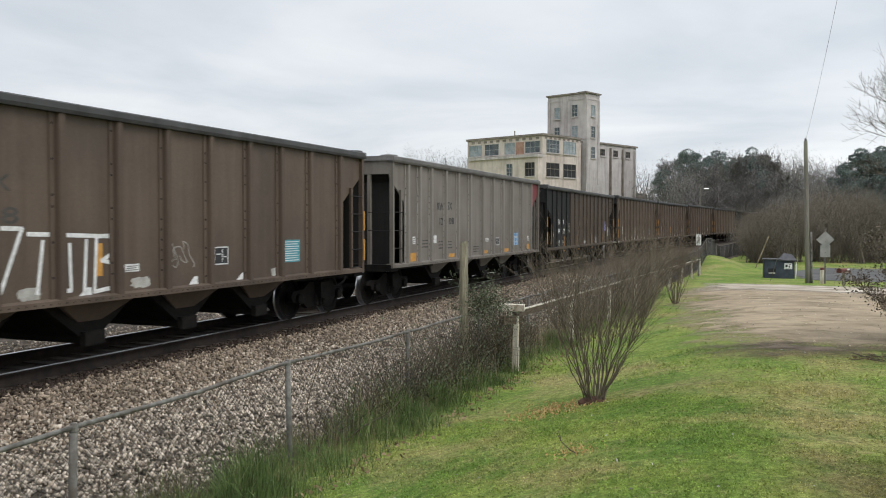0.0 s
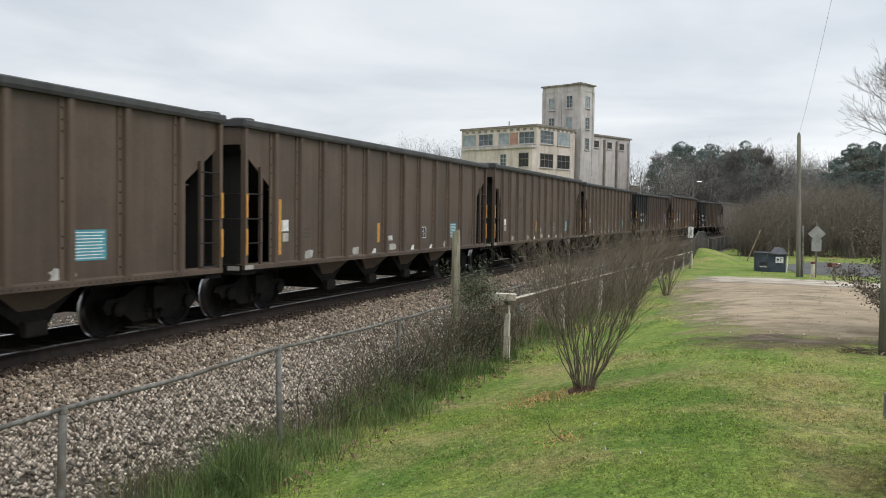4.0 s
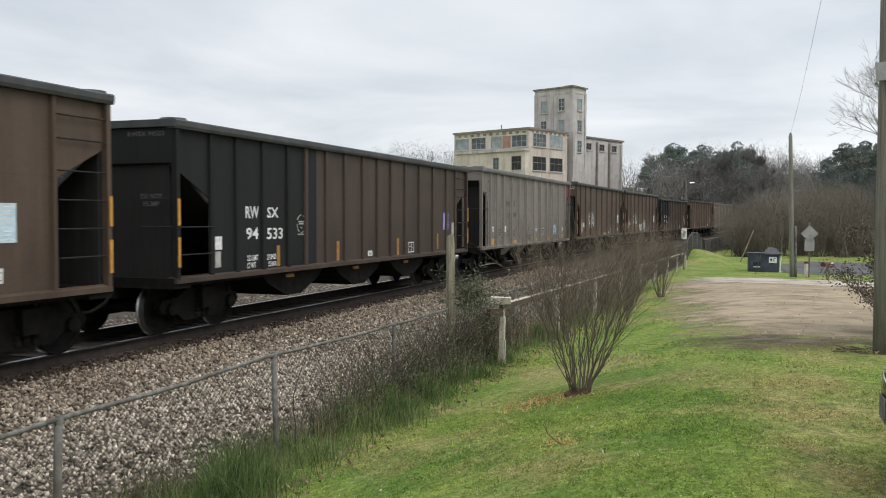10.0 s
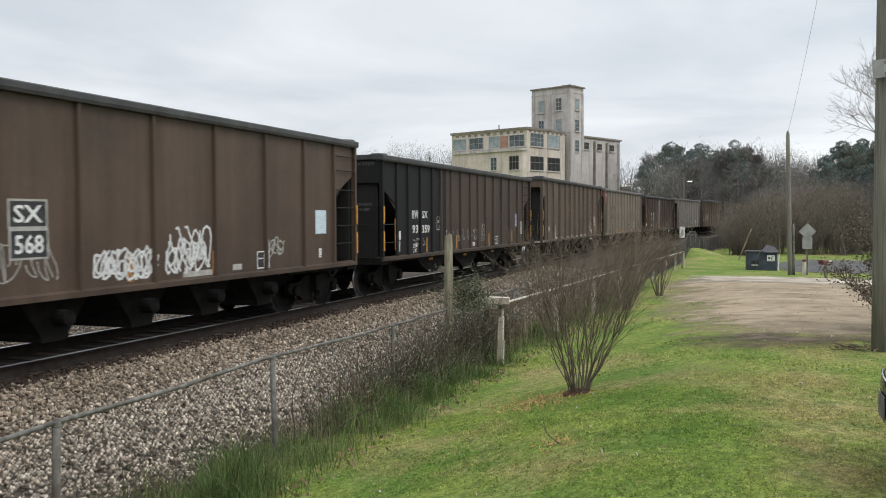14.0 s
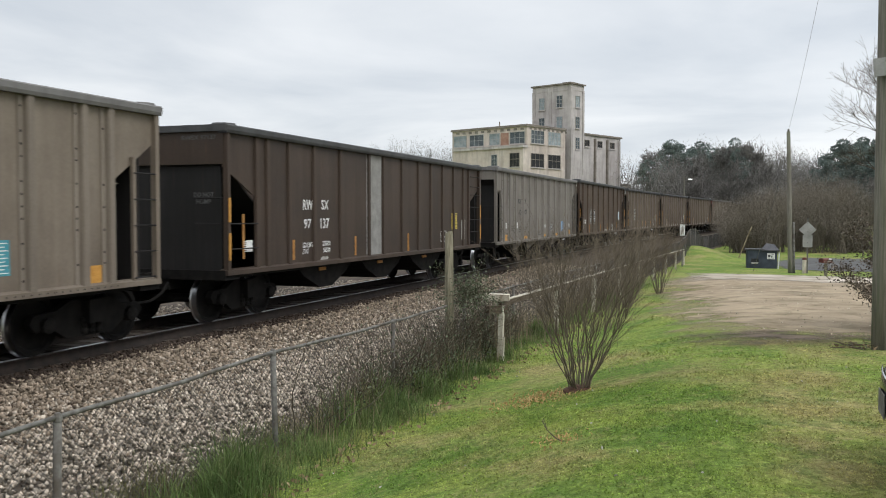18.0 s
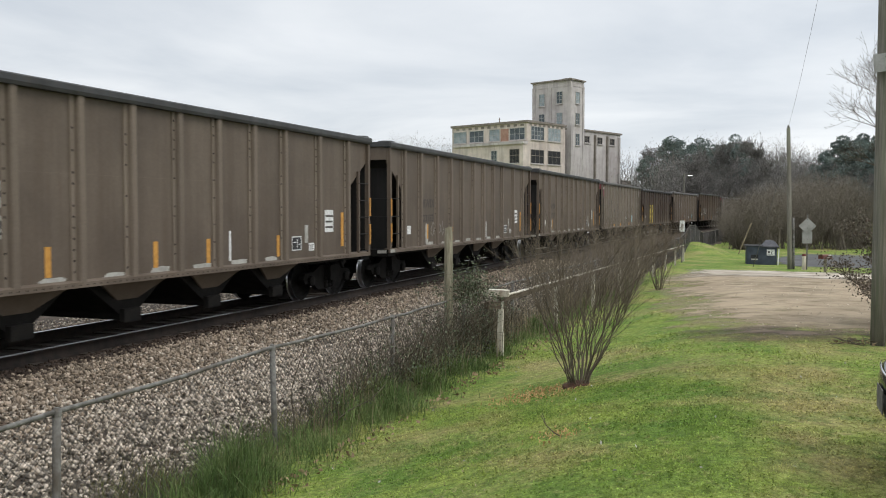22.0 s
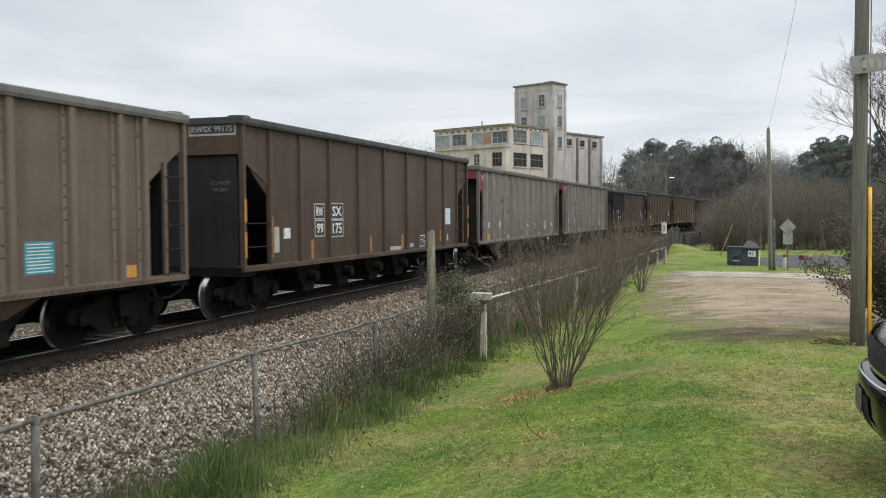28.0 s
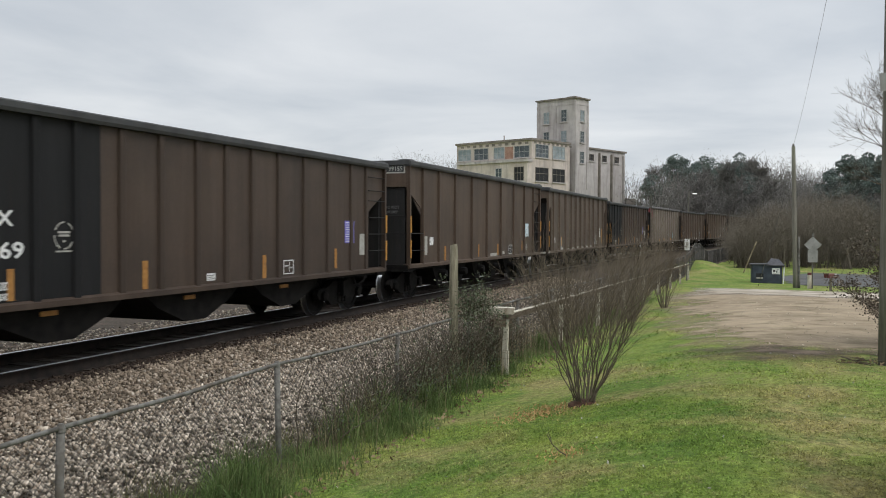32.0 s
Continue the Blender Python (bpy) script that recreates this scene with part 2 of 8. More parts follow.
# ---- building helpers ----
class Geo:
    """Gathers plain solids into one mesh."""

    def __init__(self):
        self.v, self.f = [], []

    def add(self, verts, faces):
        n = len(self.v)
        self.v += [tuple(p) for p in verts]
        self.f += [tuple(i + n for i in q) for q in faces]
        return self

    def box(self, x0, x1, y0, y1, z0, z1, bevel=0.0):
        if bevel:
            b = bevel
            ring = [(x0 + b, y0), (x1 - b, y0), (x1, y0 + b), (x1, y1 - b), (x1 - b, y1), (x0 + b, y1), (x0, y1 - b), (x0, y0 + b)]
            return self.prism([(p[0], p[1]) for p in ring], z0, z1, "z")
        v = [(x, y, z) for x in (x0, x1) for y in (y0, y1) for z in (z0, z1)]
        return self.add(v, [(0, 1, 3, 2), (4, 6, 7, 5), (0, 4, 5, 1), (2, 3, 7, 6), (0, 2, 6, 4), (1, 5, 7, 3)])

    def prism(self, pts, lo, hi, axis="y"):
        """A polygon swept along an axis; for y the points are (x, z), for z (x, y), for x (y, z)."""
        def place(p, h):
            return {"y": (p[0], h, p[1]), "z": (p[0], p[1], h), "x": (h, p[0], p[1])}[axis]
        n = len(pts)
        v = [place(p, lo) for p in pts] + [place(p, hi) for p in pts]
        return self.add(v, [tuple(range(n - 1, -1, -1)), tuple(range(n, 2 * n))] + [(i, (i + 1) % n, n + (i + 1) % n, n + i) for i in range(n)])

    def tube(self, pts, radii, sides=6, cap=True):
        pts = [Vector(p) for p in pts]
        if isinstance(radii, (int, float)):
            radii = [radii] * len(pts)
        v, f = [], []
        for i, p in enumerate(pts):
            d = (pts[min(i + 1, len(pts) - 1)] - pts[max(i - 1, 0)]).normalized()
            a = d.cross(Vector((0.3, 0.2, 1)) if abs(d.z) < 0.9 else Vector((1, 0.1, 0))).normalized()
            b = d.cross(a)
            v += [p + (a * math.cos(2 * math.pi * k / sides) + b * math.sin(2 * math.pi * k / sides)) * radii[i] for k in range(sides)]
        for i in range(len(pts) - 1):
            for k in range(sides):
                f.append((i * sides + k, i * sides + (k + 1) % sides, (i + 1) * sides + (k + 1) % sides, (i + 1) * sides + k))
        if cap:
            f += [tuple(range(sides - 1, -1, -1)), tuple(range(len(v) - sides, len(v)))]
        return self.add(v, f)

    def lathe(self, prof, sides, axis="z", at=(0, 0, 0)):
        """A profile of (radius, height) turned about an axis."""
        v, f = [], []
        for r, h in prof:
            for k in range(sides):
                c, s = r * math.cos(2 * math.pi * k / sides), r * math.sin(2 * math.pi * k / sides)
                q = {"z": (c, s, h), "y": (c, h, s), "x": (h, c, s)}[axis]
                v.append((q[0] + at[0], q[1] + at[1], q[2] + at[2]))
        for i in range(len(prof) - 1):
            for k in range(sides):
                f.append((i * sides + k, i * sides + (k + 1) % sides, (i + 1) * sides + (k + 1) % sides, (i + 1) * sides + k))
        f += [tuple(range(sides - 1, -1, -1)), tuple(range(len(v) - sides, len(v)))]
        return self.add(v, f)

    def mesh(self, name, material, smooth=False):
        me = bpy.data.meshes.new(name)
        me.from_pydata(self.v, [], self.f)
        me.materials.append(material)
        bm = bmesh.new()
        bm.from_mesh(me)
        bmesh.ops.recalc_face_normals(bm, faces=bm.faces)
        bm.to_mesh(me)
        bm.free()
        if smooth:
            me.polygons.foreach_set("use_smooth", [True] * len(me.polygons))
        return me


def part(name, geo, material, parent, label="", at=None, smooth=False):
    """One mesh under a thing or part; geo is a Geo or a mesh that is shared."""
    me = geo.mesh(name, material, smooth) if isinstance(geo, Geo) else geo
    ob = new(name, me)
    ob.parent = parent
    if at is not None:
        ob.matrix_basis = at if isinstance(at, Matrix) else Matrix.Translation(at)
    return tagged(ob, label)


def thing(name, label, category, m=None, group="", kind=""):
    ob = new(name)
    ob.empty_display_size = 0.3
    if m is not None:
        ob.matrix_basis = m
    return tagged(ob, label, category, group, kind)


def mesh_np(name, verts, faces, material, smooth=False):
    """A mesh from arrays of vertices and of faces of one size."""
    me = bpy.data.meshes.new(name)
    n, k = faces.shape
    me.vertices.add(len(verts))
    me.vertices.foreach_set("co", np.ascontiguousarray(verts, dtype=np.float32).ravel())
    me.loops.add(n * k)
    me.loops.foreach_set("vertex_index", np.ascontiguousarray(faces, dtype=np.int32).ravel())
    me.polygons.add(n)
    me.polygons.foreach_set("loop_start", np.arange(0, n * k, k, dtype=np.int32))
    me.polygons.foreach_set("loop_total", np.full(n, k, dtype=np.int32))
    if smooth:
        me.polygons.foreach_set("use_smooth", np.ones(n, dtype=bool))
    me.update(calc_edges=True)
    me.materials.append(material)
    return me


# ---- the plan: the railway line and the lie of the land ----
PSI = radians(19.99)      # heading of the straight track, to the right of +y
BEND, S_A, S_B = 0.0016, 46.7, 165.0
OFF = 10.86               # the track centre passes this far to the left of the eye
SP, CP = math.sin(PSI), math.cos(PSI)


def bend_off(s):
    e = np.clip(np.asarray(s, float) - S_A, 0, S_B - S_A)
    return BEND * e * e / 2 + BEND * (S_B - S_A) * np.maximum(np.asarray(s, float) - S_B, 0)


def bend_turn(s):
    return BEND * np.clip(np.asarray(s, float) - S_A, 0, S_B - S_A)


def on_track(s, a):
    """World x, y of the place s along the track and a to the right of its centre line."""
    off, th = bend_off(s), PSI + bend_turn(s)
    return SP * s + CP * (off - OFF) + a * np.cos(th), CP * s - SP * (off - OFF) - a * np.sin(th)


def track_coords(x, y):
    s = SP * x + CP * y
    left = -CP * x + SP * y
    return s, OFF - bend_off(s) - left


def smooth(v):
    v = np.clip(v, 0, 1)
    return v * v * (3 - 2 * v)


def terrain(x, y):
    x, y = np.asarray(x, float), np.asarray(y, float)
    s, a = track_coords(x, y)
    zf = -0.45 - 0.005 * np.clip(s - 8, 0, 50)
    zr = 0.48 - 0.028 * np.clip(s - 4, 0, 46)
    z = zf + (zr - zf) * smooth((a - 6.1) / 4.8)
    z = np.where(a < 6.1, zf - 0.22 * smooth((6.1 - a) / 0.7), z)
    z = np.where(a < -4, -0.62, z)
    z = z + 0.8 * np.exp(-(((x - 16.4) / 1.9) ** 2 + ((y - 59.5) / 5.5) ** 2))
    d = np.hypot(x, y)
    z = z + 0.022 * np.clip(y - 62, 0, 120) * smooth((a - 8) / 14)
    lumps = 0.022 * np.sin(1.7 * x + 0.6 * y) * np.sin(1.1 * y - 0.7 * x + 1) + 0.012 * np.sin(4.1 * x + 2) * np.sin(3.7 * y + 0.5 * x)
    return z + lumps * (a > 6.1) * np.clip(1.4 - y / 14, 0.12, 1)


def ground_at(x, y):
    return float(terrain(x, y))


def wob(x, y, k=1.0):
    """A smooth wandering value about 0, for ragged edges."""
    return (np.sin(1.3 * k * x + 0.9 * k * y) + np.sin(2.9 * k * x - 1.7 * k * y + 1.3) * 0.6 + np.sin(5.3 * k * y + 3.1 * k * x + 0.4) * 0.35 + np.sin(11.7 * k * x - 7.9 * k * y) * 0.2) / 1.6


def poly_depth(x, y, poly):
    """Distance inside (positive) or outside (negative) a polygon."""
    x, y = np.asarray(x, float), np.asarray(y, float)
    inside = np.zeros(x.shape, bool)
    best = np.full(x.shape, 1e9)
    for (x0, y0), (x1, y1) in zip(poly, poly[1:] + poly[:1]):
        cross = (y0 > y) != (y1 > y)
        inside ^= cross & (x < (x1 - x0) * (y - y0) / ((y1 - y0) or 1e-9) + x0)
        t = np.clip(((x - x0) * (x1 - x0) + (y - y0) * (y1 - y0)) / ((x1 - x0) ** 2 + (y1 - y0) ** 2), 0, 1)
        best = np.minimum(best, np.hypot(x - x0 - t * (x1 - x0), y - y0 - t * (y1 - y0)))
    return np.where(inside, best, -best)


LOT = [(4.75, 16.2), (5.2, 14.5), (6.0, 13.8), (13.0, 11.5), (30.0, 8.5), (34.0, 24.0), (17.5, 32.5), (12.0, 37.5), (9.6, 36.5), (7.1, 27.0), (5.6, 19.8)]
DRIVE = [(9.6, 34.6), (15.0, 30.2), (36.0, 21.0), (38.0, 27.0), (17.0, 36.0), (11.6, 39.4)]
ROAD = [(17.2, 44.5), (60.0, 20.0), (66.0, 32.0), (24.0, 58.5), (19.5, 53.5)]


def lot_depth(x, y):
    return poly_depth(x, y, LOT) + 0.35 * wob(x, y, 0.8)


# ground material: winter lawn with thatch, clover and bare spots
def lawn_tones(t, v, k=1.0):
    """Green turf with yellowish thatch and dark clover, broad patches and fine mottling."""
    k = k * 0.8

    def c(r, g, b):
        return (r * k, g * k, b * k)
    col = ramp(t, noise_tex(t, v, 0.7, 7, 0.62), c(0.14, 0.225, 0.045), c(0.24, 0.30, 0.07), 0.40, 0.6)
    col = mix(t, ramp(t, noise_tex(t, v, 0.42, 6, 0.66), (0, 0, 0), (0.85, 0.85, 0.85), 0.48, 0.62), col, c(0.34, 0.29, 0.13))
    col = mix(t, ramp(t, noise_tex(t, v, 1.9, 6, 0.66), (0, 0, 0), (0.6, 0.6, 0.6), 0.54, 0.68), col, c(0.085, 0.165, 0.04))
    col = mix(t, ramp(t, noise_tex(t, v, 6.0, 5, 0.66), (0, 0, 0), (0.5, 0.5, 0.5), 0.55, 0.68), col, c(0.36, 0.305, 0.15))
    # fine mottling, strengthened so its dark specks paint small shadows in the turf
    return mix(t, 0.9, col, ramp(t, noise_tex(t, v, 11.0, 6, 0.75), (0.52, 0.54, 0.48), (1.35, 1.32, 1.3), 0.36, 0.64), "MULTIPLY")


M_LAWN, t_, p_ = nodes_of("winter_lawn")
v_ = coords(t_)
c_ = mix(t_, 0.55, lawn_tones(t_, v_), ramp(t_, noise_tex(t_, v_, 30.0, 5, 0.75), (0.25, 0.25, 0.25), (1.6, 1.6, 1.6), 0.34, 0.66), "MULTIPLY")
link(t_, c_, p_.inputs["Base Color"])
p_.inputs["Roughness"].default_value = 0.95
p_.inputs["Specular IOR Level"].default_value = 0.1
bump(t_, p_, noise_tex(t_, v_, 38.0, 5, 0.7), 0.8, 0.03)


def leaf_surface(name, tones, island=0.35, through_light=0.35):
    """Thin leaves: part of the light passes through."""
    m, t, p = nodes_of(name)
    col = tones(t, coords(t))
    g = t.nodes.new("ShaderNodeNewGeometry")
    col = mix(t, 1.0, col, ramp(t, g.outputs["Random Per Island"], (1 - island,) * 3, (1 + island,) * 3, 0, 1), "MULTIPLY")
    link(t, col, p.inputs["Base Color"])
    p.inputs["Roughness"].default_value = 0.75
    p.inputs["Specular IOR Level"].default_value = 0.15
    tr = t.nodes.new("ShaderNodeBsdfTranslucent")
    link(t, col, tr.inputs["Color"])
    mx = t.nodes.new("ShaderNodeMixShader")
    mx.inputs[0].default_value = through_light
    link(t, p.outputs[0], mx.inputs[1])
    link(t, tr.outputs[0], mx.inputs[2])
    link(t, mx.outputs[0], t.nodes["Material Output"].inputs["Surface"])
    return m


def feather(m):
    """Lets a ground sheet thin out over its border, where it breaks up into patches."""
    t = m.node_tree
    a = t.nodes.new("ShaderNodeAttribute")
    a.attribute_name = "inside"
    v = coords(t)
    s = t.nodes.new("ShaderNodeMath")
    s.operation = "ADD"
    link(t, a.outputs["Fac"], s.inputs[0])
    link(t, noise_tex(t, v, 1.5, 3, 0.6), s.inputs[1])
    f = ramp(t, s.outputs[0], (0, 0, 0), (1, 1, 1), 0.52, 0.98)
    mx, tr = t.nodes.new("ShaderNodeMixShader"), t.nodes.new("ShaderNodeBsdfTransparent")
    link(t, f, mx.inputs[0])
    link(t, tr.outputs[0], mx.inputs[1])
    link(t, t.nodes["Principled BSDF"].outputs[0], mx.inputs[2])
    link(t, mx.outputs[0], t.nodes["Material Output"].inputs["Surface"])
    return m


M_LOT = surf("gravelly_dirt", (0.25, 0.195, 0.132), (0.345, 0.278, 0.193), 1.1, 0.95, relief=0.3, grain=26, stain=(0.19, 0.152, 0.105), spec=0.1)
M_MUD = surf("damp_mud", (0.07, 0.054, 0.038), (0.13, 0.10, 0.07), 2.2, 0.9, relief=0.4, grain=30, spec=0.15)
M_DRIVE = surf("pale_sandy_drive", (0.27, 0.225, 0.17), (0.50, 0.45, 0.38), 0.9, 0.95, relief=0.4, grain=30, stain=(0.25, 0.21, 0.165), spec=0.15)
M_ASPHALT = surf("worn_asphalt", (0.07, 0.069, 0.067), (0.105, 0.103, 0.10), 0.8, 0.9, relief=0.4, grain=60, spec=0.2)
M_BED = surf("ballast_bed", (0.035, 0.028, 0.022), (0.09, 0.074, 0.058), 14, 0.95, relief=0.9, grain=30, spec=0.1, stain=(0.11, 0.08, 0.06))
M_STONE = surf("crushed_stone", (0.235, 0.193, 0.148), (0.445, 0.388, 0.318), 9, 0.9, relief=0.3, grain=50, spec=0.15, island=0.72)


for m_ in (M_LOT, M_DRIVE, M_MUD):
    feather(m_)


def build_ground():
    ang = np.radians(np.concatenate([np.arange(-60, 60, 0.5), np.arange(60, 300.1, 6)]))
    rad = np.concatenate([[0.0], np.arange(1.5, 30, 0.3), np.geomspace(30, 2500, 90)])
    A, R = np.meshgrid(ang, rad)
    x, y = R * np.sin(A), R * np.cos(A)
    z = terrain(x, y)
    n = len(ang)
    i, j = np.meshgrid(np.arange(len(rad) - 1), np.arange(n - 1), indexing="ij")
    q = np.stack([i * n + j, i * n + j + 1, (i + 1) * n + j + 1, (i + 1) * n + j], -1).reshape(-1, 4)[:, ::-1]
    ob = new("ground", mesh_np("ground", np.stack([x, y, z], -1).reshape(-1, 3), q, M_LAWN, True))
    tagged(ob, "green winter lawn with thatchy brown patches, sloping to the tracks", "ground", kind="structure")


def sheet(name, poly, step, lift, material, label, category, ragged=0.35, extra=None):
    """A ground sheet over a polygon with a ragged edge, lying on the land."""
    xs, ys = [p[0] for p in poly], [p[1] for p in poly]
    gx, gy = np.arange(min(xs) - 1, max(xs) + 1, step), np.arange(min(ys) - 1, max(ys) + 1, step)
    X, Y = np.meshgrid(gx, gy)
    deep = poly_depth(X, Y, poly) + ragged * wob(X, Y, 0.8)
    keep = deep > (-0.75 if ragged > 0.2 else 0)
    if extra is not None:
        keep &= extra(X, Y)
    Z = terrain(X, Y) + lift
    n = len(gx)
    i, j = np.nonzero(keep[:-1, :-1] & keep[1:, :-1] & keep[:-1, 1:] & keep[1:, 1:])
    q = np.stack([i * n + j, i * n + j + 1, (i + 1) * n + j + 1, (i + 1) * n + j], -1)
    used, inv = np.unique(q, return_inverse=True)
    v = np.stack([X, Y, Z], -1).reshape(-1, 3)[used]
    me = mesh_np(name, v, inv.reshape(q.shape), material, True)
    at = me.attributes.new("inside", "FLOAT", "POINT")
    at.data.foreach_set("value", np.clip(0.5 + 0.8 * deep.reshape(-1)[used] * (0.6 if ragged > 0.2 else 9), 0, 1).astype(np.float32) * 0.5)
    ob = new(name, me)
    return tagged(ob, label, category, kind="structure")


build_ground()
sheet("gravel_lot", LOT, 0.16, 0.012, M_LOT, "bare tan gravel and dirt parking patch in the grass", "gravel lot")
sheet("mud_patch", [(4.2, 13.3), (5.5, 13.05), (7.1, 12.75), (7.0, 13.2), (5.6, 13.75), (4.4, 13.95)], 0.09, 0.018, M_MUD, "damp dark mud at the edge of the parking patch", "mud", 0.25)
sheet("sandy_drive", DRIVE, 0.2, 0.024, M_DRIVE, "pale sandy gravel drive behind the parking patch", "driveway", 0.3)
sheet("road", ROAD, 0.4, 0.02, M_ASPHALT, "worn grey asphalt road below the woods", "road", 0.1)


# ---- the railway track ----
def loft(profile, ss):
    """A strip swept along the track; the profile is a row of (a, z)."""
    rows = [np.stack([*on_track(ss, a), np.full_like(ss, z)], -1) for a, z in profile]
    v = np.stack(rows, 1).reshape(-1, 3)
    n = len(profile)
    i, j = np.meshgrid(np.arange(len(ss) - 1), np.arange(n - 1), indexing="ij")
    return v, np.stack([i * n + j, i * n + j + 1, (i + 1) * n + j + 1, (i + 1) * n + j], -1).reshape(-1, 4)


S_RUN = np.concatenate([np.arange(-520, 0, 20.0), np.arange(0, 200, 2.0), np.arange(200, 700.1, 10.0)])
BED = [(-15, -0.60), (-9, -0.54), (-3.4, -0.42), (-1.75, -0.20), (0, -0.19), (1.75, -0.20), (2.6, -0.30), (4.9, -0.56), (6.0, -0.62), (6.6, -0.80)]
v_, f_ = loft(BED, S_RUN)
track_bed = tagged(new("track_bed", mesh_np("track_bed", v_, f_, M_BED, True)), "crushed stone ballast bed of the railway line", "ballast", kind="structure")


# coal dust plus the shade under the train, both in the colour
M_SHADYSOOTBED = surf("dusted_shaded_bed", (0.022, 0.017, 0.013), (0.05, 0.038, 0.03), 9, 0.95, relief=0.9, grain=30, spec=0.1)
M_SHADYSOOTSTONE = surf("dusted_shaded_stone", (0.028, 0.02, 0.016), (0.065, 0.048, 0.037), 9, 0.95, relief=0.3, grain=50, spec=0.1, island=0.4)
M_SOILSTONE = surf("soil_stained_stone", (0.085, 0.07, 0.052), (0.17, 0.145, 0.11), 9, 0.95, relief=0.3, grain=50, spec=0.1, island=0.5)
M_TANSTONE = surf("rust_stained_stone", (0.15, 0.115, 0.082), (0.29, 0.235, 0.18), 9, 0.95, relief=0.3, grain=50, spec=0.1, island=0.6)
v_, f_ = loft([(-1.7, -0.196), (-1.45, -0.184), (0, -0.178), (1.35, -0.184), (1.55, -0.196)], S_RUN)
part("dusted_strip", mesh_np("dusted_strip", v_, f_, M_SHADYSOOTBED, True), None, track_bed, "strip dark with coal dust, grease and the train's painted shade")


def build_rails():
    for side, name in ((1, "rail"), (-1, "rail")):
        prof = [(-0.07, -0.18), (-0.07, -0.165), (-0.012, -0.14), (-0.012, -0.04), (-0.036, -0.03), (-0.036, -0.004), (-0.03, 0.0), (0.03, 0.0), (0.036, -0.004), (0.036, -0.03), (0.012, -0.04), (0.012, -0.14), (0.07, -0.165), (0.07, -0.18)]
        v, f = loft([(a + 0.755 * side, z) for a, z in prof], S_RUN)
        me = mesh_np(name, v, f, M_RAILSIDE)
        me.materials.append(M_TREAD)
        n = len(prof) - 1
        me.polygons.foreach_set("material_index", np.tile([1 if 5 <= k <= 7 else 0 for k in range(n)], len(S_RUN) - 1).astype(np.int32))
        tagged(new(name, me), "steel rail, rusty sides and a polished bright head", "rail", kind="structure", group="rails of the line")


build_rails()
TIE = Geo().box(-1.3, 1.3, -0.115, 0.115, -0.17, 0.0).mesh("tie", M_TIE)


def build_ties():
    rnd = random.Random(4)
    for k in range(220):
        s = -6 + 0.5 * k
        x, y = on_track(s, 0.0)
        part("tie", TIE, None, track_bed, at=pose(float(x), float(y), -0.165 + rnd.uniform(-0.012, 0.004), 0, 0, -math.degrees(PSI + float(bend_turn(s))) + rnd.uniform(-1, 1)))


def stones(name, pts, size, material, parent, seed, label):
    """Many angular stones in one mesh."""
    rg = np.random.RandomState(seed)
    n = len(pts)
    base = np.array([(1, 0, 0), (-1, 0, 0), (0, 1, 0), (0, -1, 0), (0, 0, 1), (0, 0, -1)], float)
    tri = np.array([(0, 2, 4), (2, 1, 4), (1, 3, 4), (3, 0, 4), (2, 0, 5), (1, 2, 5), (3, 1, 5), (0, 3, 5)])
    k = size * rg.uniform(0.55, 1.35, (n, 1, 1)) * rg.uniform(0.6, 1.3, (n, 1, 3)) * 0.5
    v = base[None] * rg.uniform(0.7, 1.25, (n, 6, 1)) + rg.uniform(-0.3, 0.3, (n, 6, 3))
    v = v * k
    q = rg.normal(size=(n, 4))
    q /= np.linalg.norm(q, axis=1, keepdims=True)
    w, a, b, c = q.T
    rot = np.stack([1 - 2 * (b * b + c * c), 2 * (a * b - c * w), 2 * (a * c + b * w), 2 * (a * b + c * w), 1 - 2 * (a * a + c * c), 2 * (b * c - a * w), 2 * (a * c - b * w), 2 * (b * c + a * w), 1 - 2 * (a * a + b * b)], -1).reshape(n, 3, 3)
    v = np.einsum("nij,nkj->nki", rot, v) + pts[:, None, :]
    f = (tri[None] + 6 * np.arange(n)[:, None, None]).reshape(-1, 3)
    ob = new(name, mesh_np(name, v.reshape(-1, 3), f, material))
    ob.parent = parent
    return tagged(ob, label, kind="stuff")


def bed_height(a):
    return np.interp(a, [p[0] for p in BED], [p[1] for p in BED])


